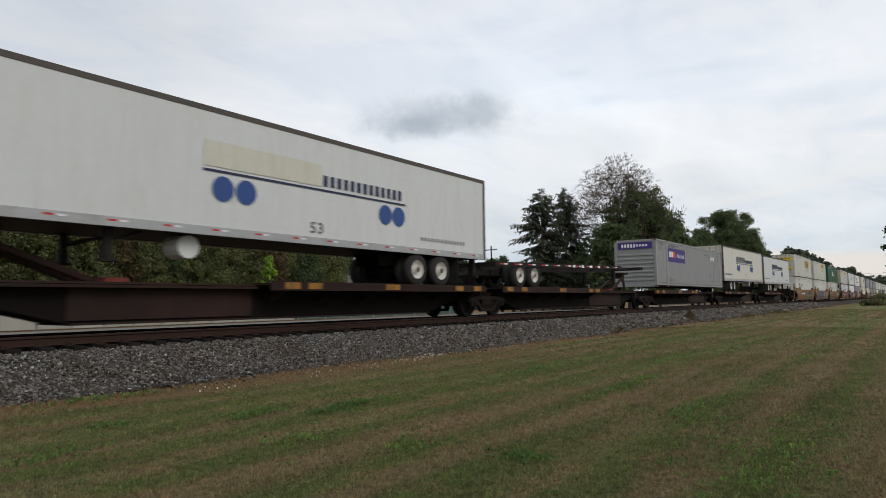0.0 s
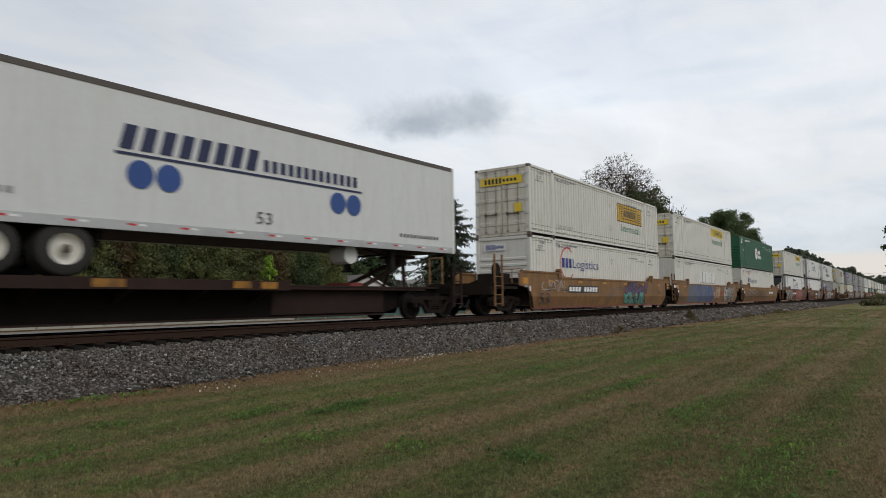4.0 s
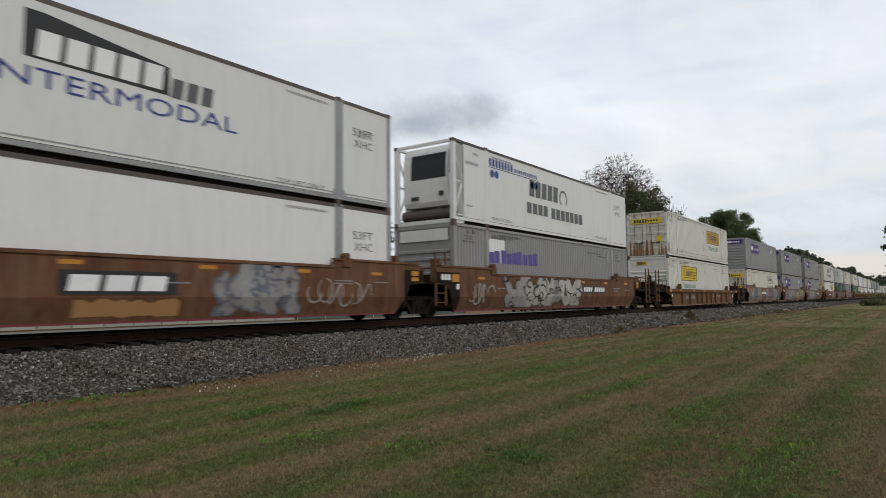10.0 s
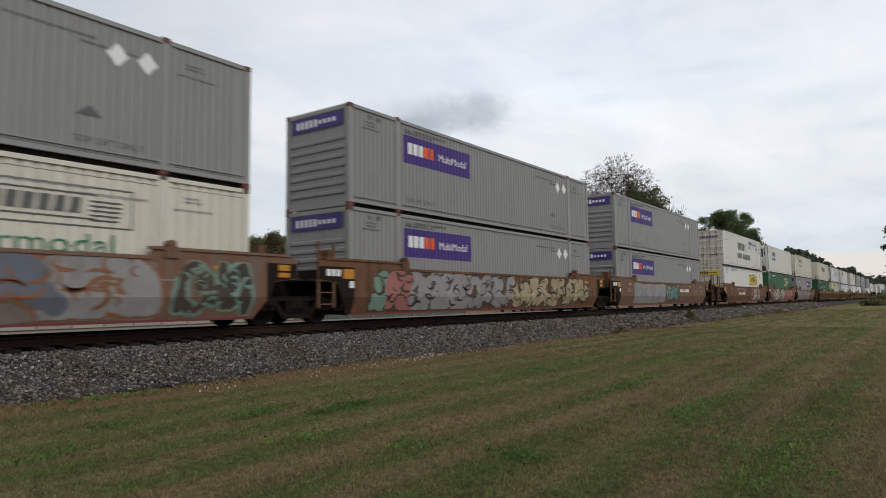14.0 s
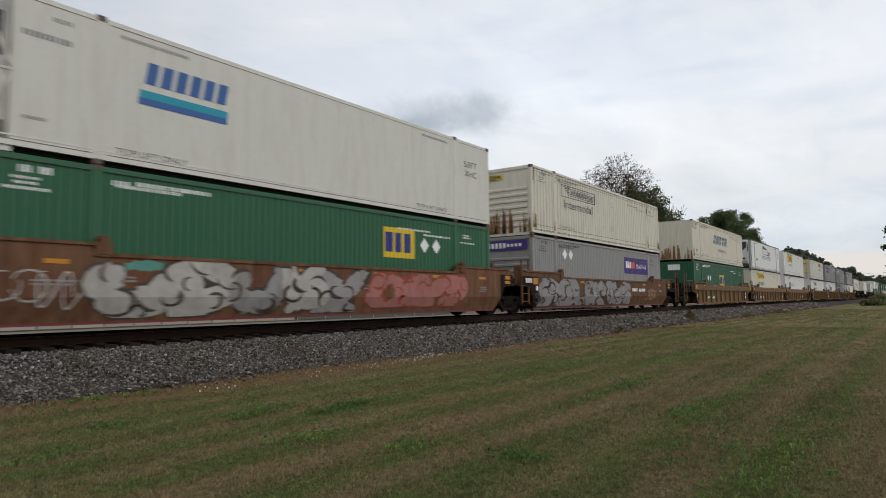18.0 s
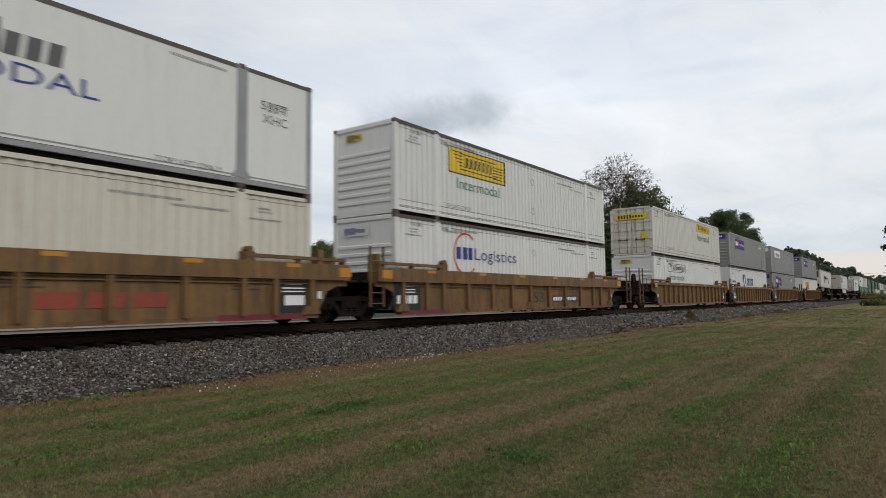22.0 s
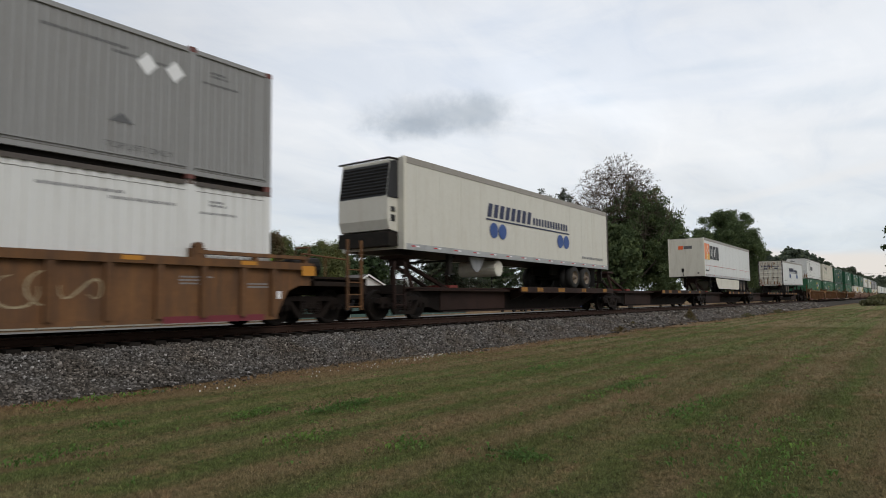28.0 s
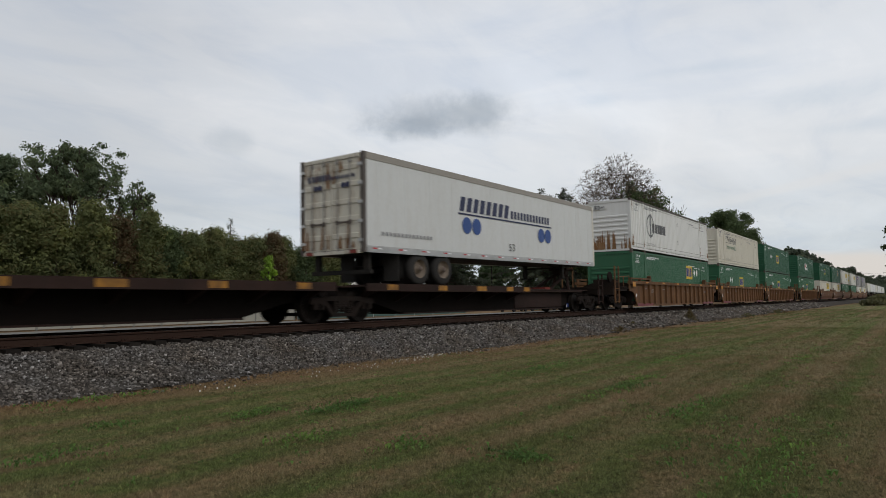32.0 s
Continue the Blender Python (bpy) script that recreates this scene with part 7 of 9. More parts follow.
def conifer(label, x, y, height, width, mat, seed, group="", base=0.06, gap=0.45, droop=0.35):
    """A spruce: whorls of drooping boughs carrying hanging sprays."""
    rng = random.Random(seed)
    t = thing("spruce_tree", label, "tree", group, pose(x, y, -0.02))
    mb = Mesher().tube((0, 0, -0.1), (0, 0, height * 0.97), height * 0.014 + 0.05, 8, 0.02)
    vs, fs, b = [], [], 0
    z = height * base
    while z < height * 0.99:
        k = 1 - z / height
        ln = width / 2 * 1.25 * (k ** 0.80) * rng.uniform(0.80, 1.12) + 0.10
        for i in range(rng.choice((5, 6, 7))):
            a = rng.uniform(0, 6.283)
            l = ln * rng.uniform(0.50, 1.22)
            c, s = math.cos(a), math.sin(a)
            dz = -droop * l * rng.uniform(0.3, 1.1) + 0.35 * l * (1 - k)
            tip = (c * l, s * l, z + dz)
            if l > 0.6:
                mb.tube((0, 0, z), tip, 0.02 + 0.008 * l, 4, 0.01, caps=False)
            m = max(7, int(l * 13))
            for j in range(m):
                q = 0.16 + 0.90 * ((j + rng.random()) / m) ** 0.8
                px, py, pz = c * l * q, s * l * q, z + dz * q * q + rng.uniform(-0.10, 0.10)
                sl = (0.26 + 0.34 * (1 - q)) * rng.uniform(0.5, 1.5) * (0.55 + 0.05 * width) * (0.30 + 0.70 * min(1.0, l / 2.0))
                aa = a + rng.choice((-1, 1)) * rng.uniform(0.3, 1.4)
                ex, ey, ez = math.cos(aa) * sl, math.sin(aa) * sl, -sl * rng.uniform(0.1, 1.1)
                w = sl * 0.20
                wx, wy = -math.sin(aa) * w, math.cos(aa) * w
                vs += [(px, py, pz), (px + ex * 0.5 + wx, py + ey * 0.5 + wy, pz + ez * 0.4), (px + ex, py + ey, pz + ez), (px + ex * 0.5 - wx, py + ey * 0.5 - wy, pz + ez * 0.6)]
                fs.append((b, b + 1, b + 2, b + 3))
                b += 4
        z += gap * (0.40 + 0.75 * k) * rng.uniform(0.7, 1.2)
    part("trunk", mb, BARK, t)
    soup("crown", vs, fs, mat, "", "", parent=t)
    return t


def shrub_tree(label, x, y, height, width, mat, seed, group, leaf=0.20, per=46, clump=0.75, cone=0.5, thing_name="hedge_tree"):
    """A dense screen tree, leafy to the ground, with an uneven outline."""
    rng = random.Random(seed)
    t = thing(thing_name, label, "tree", group, pose(x, y, -0.02))
    mb = Mesher().tube((0, 0, -0.1), (0, 0, height * 0.85), 0.13, 7, 0.03)
    pts = []
    n = int(width * height * 4.2)
    for _ in range(n):
        q = rng.random() ** 0.8
        r = width / 2 * ((1 - q) ** cone) * (0.80 + 0.3 * math.sin(q * 17 + seed) * 0.5 + rng.uniform(-0.2, 0.2))
        a = rng.uniform(0, 6.283)
        k = rng.uniform(0.55, 1.0)
        p = (math.cos(a) * r * k, math.sin(a) * r * k, 0.3 + q * (height - 0.6))
        pts.append(p)
        if rng.random() < 0.25:
            mb.tube((0, 0, max(0.2, p[2] - 0.5)), p, 0.035, 4, 0.01, caps=False)
    part("trunk", mb, BARK, t)
    v, f = leaf_cloud(pts, clump, per, leaf, 0.9, outward=1.4)
    v[:, 2] = np.maximum(v[:, 2], 0.03)
    soup("crown", v, f, mat, "", "", parent=t)
    return t


def build_trees():
    g1 = leaf_material("cedar_green", (0.168, 0.190, 0.078), 0.20, (0.17, 0.140, 0.062), 0.08)
    g2 = leaf_material("maple_green", (0.114, 0.152, 0.070), 0.3)
    g3 = leaf_material("russet_green", (0.165, 0.146, 0.074), 0.20, (0.13, 0.075, 0.042), 0.22)
    g4 = leaf_material("spruce_green", (0.088, 0.104, 0.070), 0.4)
    g5 = leaf_material("blue_spruce_green", (0.105, 0.124, 0.092), 0.4)
    g6 = leaf_material("yellow_green", (0.26, 0.40, 0.06), 0.35)
    g7 = leaf_material("dusty_green", (0.085, 0.125, 0.058), 0.45)
    far = leaf_material("far_green", (0.108, 0.132, 0.092), 0.4)
    g9 = leaf_material("deep_green", (0.128, 0.164, 0.088), 0.3)
    g8 = leaf_material("grey_brown_leaves", (0.155, 0.125, 0.095), 0.4)
    rng = random.Random(11)
    # tall open tree behind the hedge, in two stems
    broad_tree("tall dark green tree with an open crown rising behind the hedge", 26.8, 60.0, 16.0, 12.5, g9, 3, 0.36, 0.13, 46, 0.56, 0.40, depth=4, count=130, lump=0.50, low=10.4, twig=0.05)
    broad_tree("leafy tree behind the hedge", 20.3, 58.0, 13.6, 8.0, g9, 8, 0.3, 0.16, 32, 0.70, 0.25, depth=4, count=190, lump=0.55, low=4.5)
    # hedge of screen trees in two rows
    x, i = 8.0, 0
    while x < 46:
        for row in (0, 1):
            top = float(np.interp(x, [8, 16, 18, 25, 26.7, 28, 29.5, 31.6, 32.8, 36, 40, 43, 46], [7.6, 7.6, 7.9, 7.8, 7.2, 6.7, 6.6, 7.6, 6.9, 7.0, 6.6, 6.8, 6.3]))
            h = top + 0.5 + rng.uniform(-0.7, 0.35) - 0.35 * row
            k = (0, 0, 2, 0, 3, 0, 1)[i % 7]
            shrub_tree(("dense dark green screen tree in a hedge", "leafy green screen tree in a hedge", "russet tinged shrub tree in a hedge", "olive screen tree in a hedge")[k],
                       x + row * 0.9, 45.6 + row * 1.9 + rng.uniform(-0.5, 0.5), h, 3.6 + rng.uniform(-0.4, 0.8), (g1, g2, g3, g1)[k], i + 20, "hedge trees", leaf=0.105, per=100, cone=0.30 if i % 3 else 0.55)
            i += 1
        x += 1.9 + rng.uniform(-0.25, 0.35)
    conifer("small pointed evergreen in the hedge", 34.6, 48.0, 9.0, 3.0, g4, 71)
    conifer("narrow pointed evergreen in the hedge", 29.6, 47.6, 7.6, 2.2, g4, 72)
    broad_tree("thin tree with sparse leaves above the hedge", 27.2, 50.0, 9.9, 4.6, g2, 31, 0.12, 0.12, 34, 0.36, 0.4, depth=3, count=50, lump=0.6, low=4.0)
    shrub_tree("young bright yellow-green tree before the hedge", 34.4, 42.6, 5.4, 3.0, g6, 90, "", 0.13, 22, 0.30, 0.6, "young_tree")
    # spruces
    conifer("broad dense grey-green spruce", 77.7, 70.5, 18.2, 13.0, g5, 41, "spruces", 0.10, 0.40, 0.30)
    conifer("tall dark spruce with drooping boughs", 83.5, 60.0, 19.3, 17.0, g4, 42, "spruces", 0.05, 0.52, 0.45)
    conifer("tall dark spruce with open top", 88.3, 45.5, 18.8, 15.0, g4, 43, "spruces", 0.05, 0.52, 0.45)
    conifer("tall dark spruce beside a bare-topped tree", 98.7, 46.5, 20.3, 15.5, g4, 44, "spruces", 0.05, 0.52, 0.45)
    # bare-topped maple with leafy skirts
    broad_tree("large tree with a bare twiggy top and leafy lower limbs", 94.0, 34.2, 22.4, 18.0, g2, 51, 0.40, 0.16, 78, 0.95, 0.16, bare_top=True, depth=3, count=380, low=2.0, twig=0.03, sparse=g8)
    broad_tree("full green tree under a bare-topped neighbour", 101.0, 32.0, 15.8, 9.5, g2, 52, 0.35, 0.26, 40, 1.0, 0.14, depth=4, count=340, low=1.5)
    broad_tree("full green tree beside the track", 87.0, 33.5, 12.0, 7.5, g2, 53, 0.3, 0.26, 40, 1.0, 0.12, depth=4, count=240, low=1.0)
    broad_tree("round green tree beside the track", 146.0, 31.8, 20.4, 16.0, g2, 54, 0.45, 0.19, 95, 1.15, 0.14, depth=4, count=520, low=2.0, lump=0.30)
    broad_tree("leafy green tree beside the track", 133.0, 33.5, 14.5, 9.0, g2, 55, 0.35, 0.20, 80, 1.1, 0.14, depth=4, count=260, low=1.5)
    # tree line in the distance along the track
    for k, (x, y, h, w) in enumerate(((205, 33, 15, 13), (224, 30, 16.5, 14), (246, 31, 17, 14), (272, 30, 16, 14), (300, 31, 14.5, 15), (335, 31, 15.5, 16), (380, 32, 16.5, 17), (425, 30, 18, 19), (480, 28, 16, 21), (540, 27, 15, 23), (610, 24, 18, 25),
                                      (190, 40, 12, 11), (175, 37, 10.5, 9))):
        broad_tree("distant green tree in the line along the track", x, y, h, w, far, 60 + k, 0.4, 0.6, 34, 1.4, 0.12, depth=3, group="distant trees", count=170, low=1.0, lump=0.5)
    for k, (x, y, h, w) in enumerate(((66, 66, 9.0, 7), (76, 70, 8.5, 8), (92, 66, 11, 8), (101, 62, 9.5, 8), (56, 66, 7.8, 7), (112, 58, 10.5, 9), (120, 54, 11.5, 9))):
        broad_tree("hazy low tree among the houses", x, y, h, w, g7, 90 + k, 0.25, 0.28, 30, 0.8, 0.15, depth=3, group="trees among the houses", count=150, low=0.8)
    # near side, far along the lawn
    olive = leaf_material("olive_scrub", (0.150, 0.146, 0.075), 0.3)
    for k, (x, y, h, w) in enumerate(((113, 5.0, 1.1, 4.0), (120, 4.8, 1.5, 4.6), (128, 4.6, 1.7, 4.6))):
        shrub_tree("rough olive bush at the end of the lawn", x, y, h, w, olive, 120 + k, "bushes by the lawn", 0.22, 40, 0.6, 0.5, "bush")
    broad_tree("tree at the end of the lawn", 150.0, -0.6, 17.5, 10.0, g2, 130, 0.35, 0.34, 40, 0.95, 0.2, depth=4, count=260)
    broad_tree("small leafy tree at the end of the lawn", 168.0, 2.2, 9.5, 5.0, g7, 131, 0.2, 0.30, 36, 0.8, 0.15, depth=3, count=120)


# ---------------------------------------------------------------- behind the track
def build_backdrop():
    concrete = surface("pale_concrete", (0.20, 0.195, 0.18), (0.15, 0.145, 0.135), 0.85, 0, 0.5, 8, 0.5, (0.25, 0.23, 0.2), 0.3)
    vinyl = surface("white_fence_board", (0.34, 0.33, 0.285), (0.27, 0.26, 0.22), 0.6, 0, 0.8, 8, 0.4, (0.32, 0.30, 0.24), 0.4, True)
    teal = surface("teal_fence_fabric", (0.075, 0.13, 0.115), (0.055, 0.10, 0.09), 0.8, 0, 0.6, 10, 0.5)
    soup("road", [(-60, 30.5, 0.0), (150, 30.5, 0.0), (150, 38.6, 0.0), (-60, 38.6, 0.0)], [(0, 1, 2, 3)], concrete, "pale road surface behind the track", "road", "structure")
    fence = thing("fence", "long white panel fence behind the track", "fence")
    pan = Mesher().box(0.05, 1.818, -0.02, 0.02, 0.08, 1.72).box(0.05, 1.818, -0.035, 0.035, 1.68, 1.76).box(0.05, 1.818, -0.035, 0.035, 0.05, 0.16).mesh("panel", vinyl)
    post = Mesher().box(-0.055, 0.055, -0.055, 0.055, 0, 1.84).mesh("post", concrete)
    for i in range(25):
        x = 34.84 - (i + 1) * 1.868
        part("panel", pan, None, fence, "", pose(x, 40.0, 0))
        part("post", post, None, fence, "", pose(x, 40.0, 0))
    part("post", post, None, fence, "", pose(34.84, 40.0, 0))
    tf = thing("screen_fence", "wire fence covered with faded teal screen fabric", "fence")
    for i in range(8):
        x = 35.3 + i * 3.0
        part("screen", cached(("screen",), lambda: Mesher().box(0.03, 2.97, -0.012, 0.012, 0.06, 1.75).mesh("screen", teal)), None, tf, "", pose(x, 40.1, 0))
        part("post", cached(("spost",), lambda: Mesher().tube((0, 0, 0), (0, 0, 1.9), 0.035, 8).mesh("post", ALU)), None, tf, "", pose(x, 40.1, 0))
    # houses
    siding = surface("white_siding", (0.66, 0.66, 0.64), rough=0.6, dirt=(0.45, 0.43, 0.4), dirt_amount=0.3)
    roofm = surface("grey_shingle", (0.12, 0.11, 0.105), (0.08, 0.075, 0.07), 0.9, 0, 1, 14, 0.5)
    glass = surface("dark_window_glass", (0.03, 0.035, 0.04), rough=0.1, spec=0.6)

    def house(x, y, w, d, eave, ridge, label, gable_to_track=True):
        h = thing("house", label, "house", "houses behind the track", pose(x, y, 0))
        part("walls", Mesher().prism([(-w / 2, 0), (w / 2, 0), (w / 2, eave), (0, ridge - 0.12), (-w / 2, eave)], 0, d), siding, h)
        r = Mesher()
        for s in (-1, 1):
            r.prism([(0, ridge), (s * (w / 2 + 0.4), eave - 0.2), (s * (w / 2 + 0.4), eave - 0.05), (0, ridge + 0.16)][::s], -0.35, d + 0.35)
        part("roof", r, roofm, h, "dark grey shingle roof")
        tr = Mesher()
        for s in (-1, 1):
            tr.prism([(0, ridge - 0.06), (s * (w / 2 + 0.42), eave - 0.26), (s * (w / 2 + 0.42), eave - 0.02), (0, ridge + 0.2)][::s], -0.40, -0.352)
        part("gable_trim", tr, CLEAN, h, "white gable trim")
        win = part("window", Mesher().box(-0.55, 0.55, -0.04, 0.0, eave - 1.6, eave - 0.5), CLEAN, h)
        part("pane", Mesher().box(-0.47, 0.47, -0.05, -0.04, eave - 1.52, eave - 0.58), glass, win)
    house(65.0, 60.0, 7.2, 8.0, 3.5, 4.95, "small white house with a gabled grey roof")
    lh = thing("long_house", "low house with a long grey shingle roof", "house", "houses behind the track", pose(57.5, 61, 0))
    part("walls", Mesher().box(-5, 5, 0, 7, 0, 3.2), siding, lh)
    part("roof", Mesher().prism([(-0.5, 3.1), (3.5, 4.9), (7.5, 3.1)], -5.4, 5.4, "x"), roofm, lh, "dark grey shingle roof")
    shop = thing("commercial_building", "low flat-roofed commercial building with a white fascia", "building", "", pose(99, 66, 0))
    part("walls", Mesher().box(-8, 8, 0, 12, 0, 3.9), surface("tan_block_wall", (0.35, 0.32, 0.27), rough=0.8), shop)
    part("fascia", Mesher().box(-8.2, 8.2, -0.3, 12.2, 3.9, 5.3), siding, shop, "white metal fascia")
    part("roof_unit", Mesher().box(4.2, 6.2, 3, 5, 5.3, 6.6), ALU, shop, "rooftop air unit")
    for i in range(5):
        part("window", Mesher().box(-7 + i * 3, -5 + i * 3, -0.05, 0.0, 1.0, 3.0), glass, shop)

    def pole(x, y, h, arms=True):
        p = thing("utility_pole", "weathered wooden utility pole with crossarm", "utility pole", "utility poles", pose(x, y, 0))
        part("mast", Mesher().tube((0, 0, 0), (0, 0, h), 0.16, 8, 0.11), TIE, p)
        if arms:
            part("crossarm", Mesher().box(-0.06, 0.06, -1.2, 1.2, h - 0.8, h - 0.66), TIE, p)
            for q in (-1.05, -0.4, 0.4, 1.05):
                part("insulator", cached(("insul",), lambda: Mesher().tube((0, 0, 0), (0, 0, 0.16), 0.05, 6).mesh("insulator", ALU)), None, p, "", pose(0, q, h - 0.66))
    pole(97.0, 60.0, 11.0)
    pole(255.0, 24.0, 11.0)
    pole(330.0, 3.0, 12.0)
    pole(300.0, 8.5, 11.0)
    wire = thing("overhead_wires", "thin overhead wires across the track far off", "wires")
    for q in (0.0, 0.6, 1.2):
        mb = Mesher()
        prev = None
        for i in range(11):
            u = i / 10
            pnt = (255 + 75 * u, 24 - 21 * u, 10.4 - q - 0.5 * math.sin(math.pi * u))
            if prev:
                mb.tube(prev, pnt, 0.03, 4, caps=False)
            prev = pnt
        part("wire", mb, BLACK, wire)
    # parked cars seen under the train
    def parked(x, y, mat, label):
        c = thing("parked_car", label, "car", "parked cars", pose(x, y, 0.02, 0, 0, 0))
        body = part("body", Mesher().prism([(-2.2, 0.35), (2.2, 0.35), (2.25, 0.75), (1.2, 0.92), (0.7, 1.42), (-1.0, 1.45), (-1.75, 0.98), (-2.25, 0.85)], -0.88, 0.88), mat, c)
        part("window", Mesher().prism([(-1.5, 0.98), (1.05, 0.98), (0.62, 1.36), (-0.95, 1.39)], -0.885, 0.885), glass, body)
        for u in (-1.4, 1.4):
            for s in (-1, 1):
                part("wheel", cached(("cwheel", s), lambda: Mesher().lathe([(s * 0.90, 0.18), (s * 0.90, 0.30), (s * 0.86, 0.33), (s * 0.68, 0.33)], 0, 0, 16).mesh("wheel", RUBBER)), None, c, "", pose(u, 0, 0.33))
    parked(68.0, 39.0, flat("blue_car_paint", (0.03, 0.08, 0.30), 0.3), "blue parked car behind the track")
    parked(73.5, 39.5, flat("black_car_paint", (0.02, 0.02, 0.022), 0.3), "black parked car behind the track")
    parked(79.0, 39.2, flat("white_car_paint", (0.75, 0.75, 0.75), 0.3), "white parked car behind the track")
    parked(85.0, 39.0, flat("blue_car_paint", (0.03, 0.08, 0.30), 0.3), "blue parked car behind the track")


build_ground()
build_track()
build_backdrop()
build_trees()
build_weeds()
build_grass()


# ---------------------------------------------------------------- the train, from front to rear
LOW, HIGH = 0.315, 3.222


def rust_runs(lg):
    """Rust that has run down from the seams at the ends and the lift posts."""
    rng = random.Random(77)
    near, face = Mesher(), Mesher()
    for i in range(26):
        u = rng.choice((0.13, 0.13, 2.0, 14.0, 15.95)) + rng.uniform(-0.06, 0.22)
        h, w = rng.uniform(0.08, 0.7), rng.uniform(0.012, 0.05)
        z = rng.choice((0.30, 0.30, 0.30, 2.76))
        lo, hi = (z, z + h) if z < 1 else (z - h, z)
        near.quad((u - w, -CW - 0.012, lo), (u + w, -CW - 0.012, lo), (u + w * 0.4, -CW - 0.012, hi), (u - w * 0.4, -CW - 0.012, hi))
    for i in range(22):
        y, h, w = rng.uniform(-1.2, 1.15), rng.uniform(0.15, 1.1), rng.uniform(0.02, 0.09)
        face.quad((-0.012, y + w, 0.12), (-0.012, y - w, 0.12), (-0.012, y - w * 0.3, 0.12 + h), (-0.012, y + w * 0.3, 0.12 + h))
    part("rust_stain", near, RUSTRUN, lg.p, "rust runs on the side wall")["kind"] = "stuff"
    part("rust_stain", face, RUSTRUN, lg.p, "rust runs on the end wall")["kind"] = "stuff"


def haul(side="right", **kw):
    x = 9.65 if side == "right" else 2.80
    return lambda lg: lg.haul_panel(x, **kw)


FLAT_PANEL = dict(framed=False, z=2.08, h=0.60)


def yellow_end(lg):
    end_panel(lg.p, MARKY, MARKB, None, -1.0, 1.0, 2.15, 2.48, -0.032)


def small_yellow_end(lg):
    end_panel(lg.p, MARKY, MARKB, None, 0.05, 0.75, 2.42, 2.62, -0.004)


def outline_end(lg):
    end_panel(lg.p, CLEAN, MARKG, None, -1.0, 1.0, 2.30, 2.62, -0.004)


def parcel_end(lg):
    end_panel(lg.p, PURPLE, MARKW, None, -1.05, 1.05, 2.32, 2.72, -0.004)


def navy_end(lg):
    end_panel(lg.p, CLEAN, MARKN, None, -0.2, 0.9, 2.30, 2.60, -0.004)


def yellow_plate(lg):
    part("end_plate", Mesher().quad((-0.036, -0.95, 0.95), (-0.036, -0.62, 0.95), (-0.036, -0.62, 1.32), (-0.036, -0.95, 1.32)), MARKY, lg.p)


def parcel(side="left", faded=False):
    return lambda lg: (lg.parcel_panel(2.38 if side == "left" else 10.25, 1.60, faded), lg.diamonds(13.0 if side == "left" else 3.0))


def haul_box(x, level, mat=WHITE, end="door", side="right", label="white corrugated steel container with a yellow haulage panel", kind="wide", rusty=False, **kw):
    return container("container", mat, kind, end, label, x, level, [haul(side, **kw)] + ([rust_runs] if rusty else []) + ([yellow_end, yellow_plate] if end == "door" else [small_yellow_end]))


def parcel_box(x, z, label="grey corrugated steel container with a purple parcel panel", side="left"):
    return container("container", GREY, "fine", "ribs", label, x, z, [parcel(side), parcel_end], cast=CASTRED, print_mat=MARKG)


def logistics_box(x, z, label="white corrugated steel container with a red ring emblem"):
    return container("container", WHITE if x < 200 else CLEAN, "wide", "ribs", label, x, z, [lambda lg: lg.logistics(2.75 if x < 300 else 3.05), navy_end])


def dark_emblem(lg):
    part("emblem", ring(Mesher(), 3.3, 1.62, 0.62, 0.10, -CW + 0.014, 0, 2 * math.pi, 24), MARKG, lg.p, "dark ring emblem")
    part("emblem", Mesher().quad((3.2, -CW + 0.012, 0.9), (3.4, -CW + 0.012, 0.9), (3.4, -CW + 0.012, 2.35), (3.2, -CW + 0.012, 2.35)), MARKG, lg.p)
    lg.row("emblem", MARKG, 3.6, 6.2, 1.25, 1.80, 5, 0.009, 0.78, 0.0, "dark bars of a company name")
    end_panel(lg.p, CLEAN, MARKG, None, 0.1, 0.9, 2.40, 2.62, -0.004)


def green_extra(lg):
    lg.rect("panel", MARKY, 10.35, 11.8, 1.55, 2.45, 0.004, "yellow company panel")
    lg.row("emblem", MARKN, 10.45, 11.7, 1.72, 2.3, 3, 0.009, 0.75)
    lg.diamonds(12.3, 2.0)


def green_mid(lg):
    lg.rect("panel", MARKY, 7.32, 8.85, 1.15, 2.05, 0.004, "yellow company panel")
    lg.row("emblem", MARKN, 7.42, 8.75, 1.35, 1.9, 3, 0.009, 0.75)
    lg.diamonds(3.9, 1.75)
    part("end_panel", Mesher().quad((-0.002, 0.5, 2.25), (-0.002, -0.35, 2.25), (-0.002, -0.35, 2.65), (-0.002, 0.5, 2.65)), MARKW, lg.p)


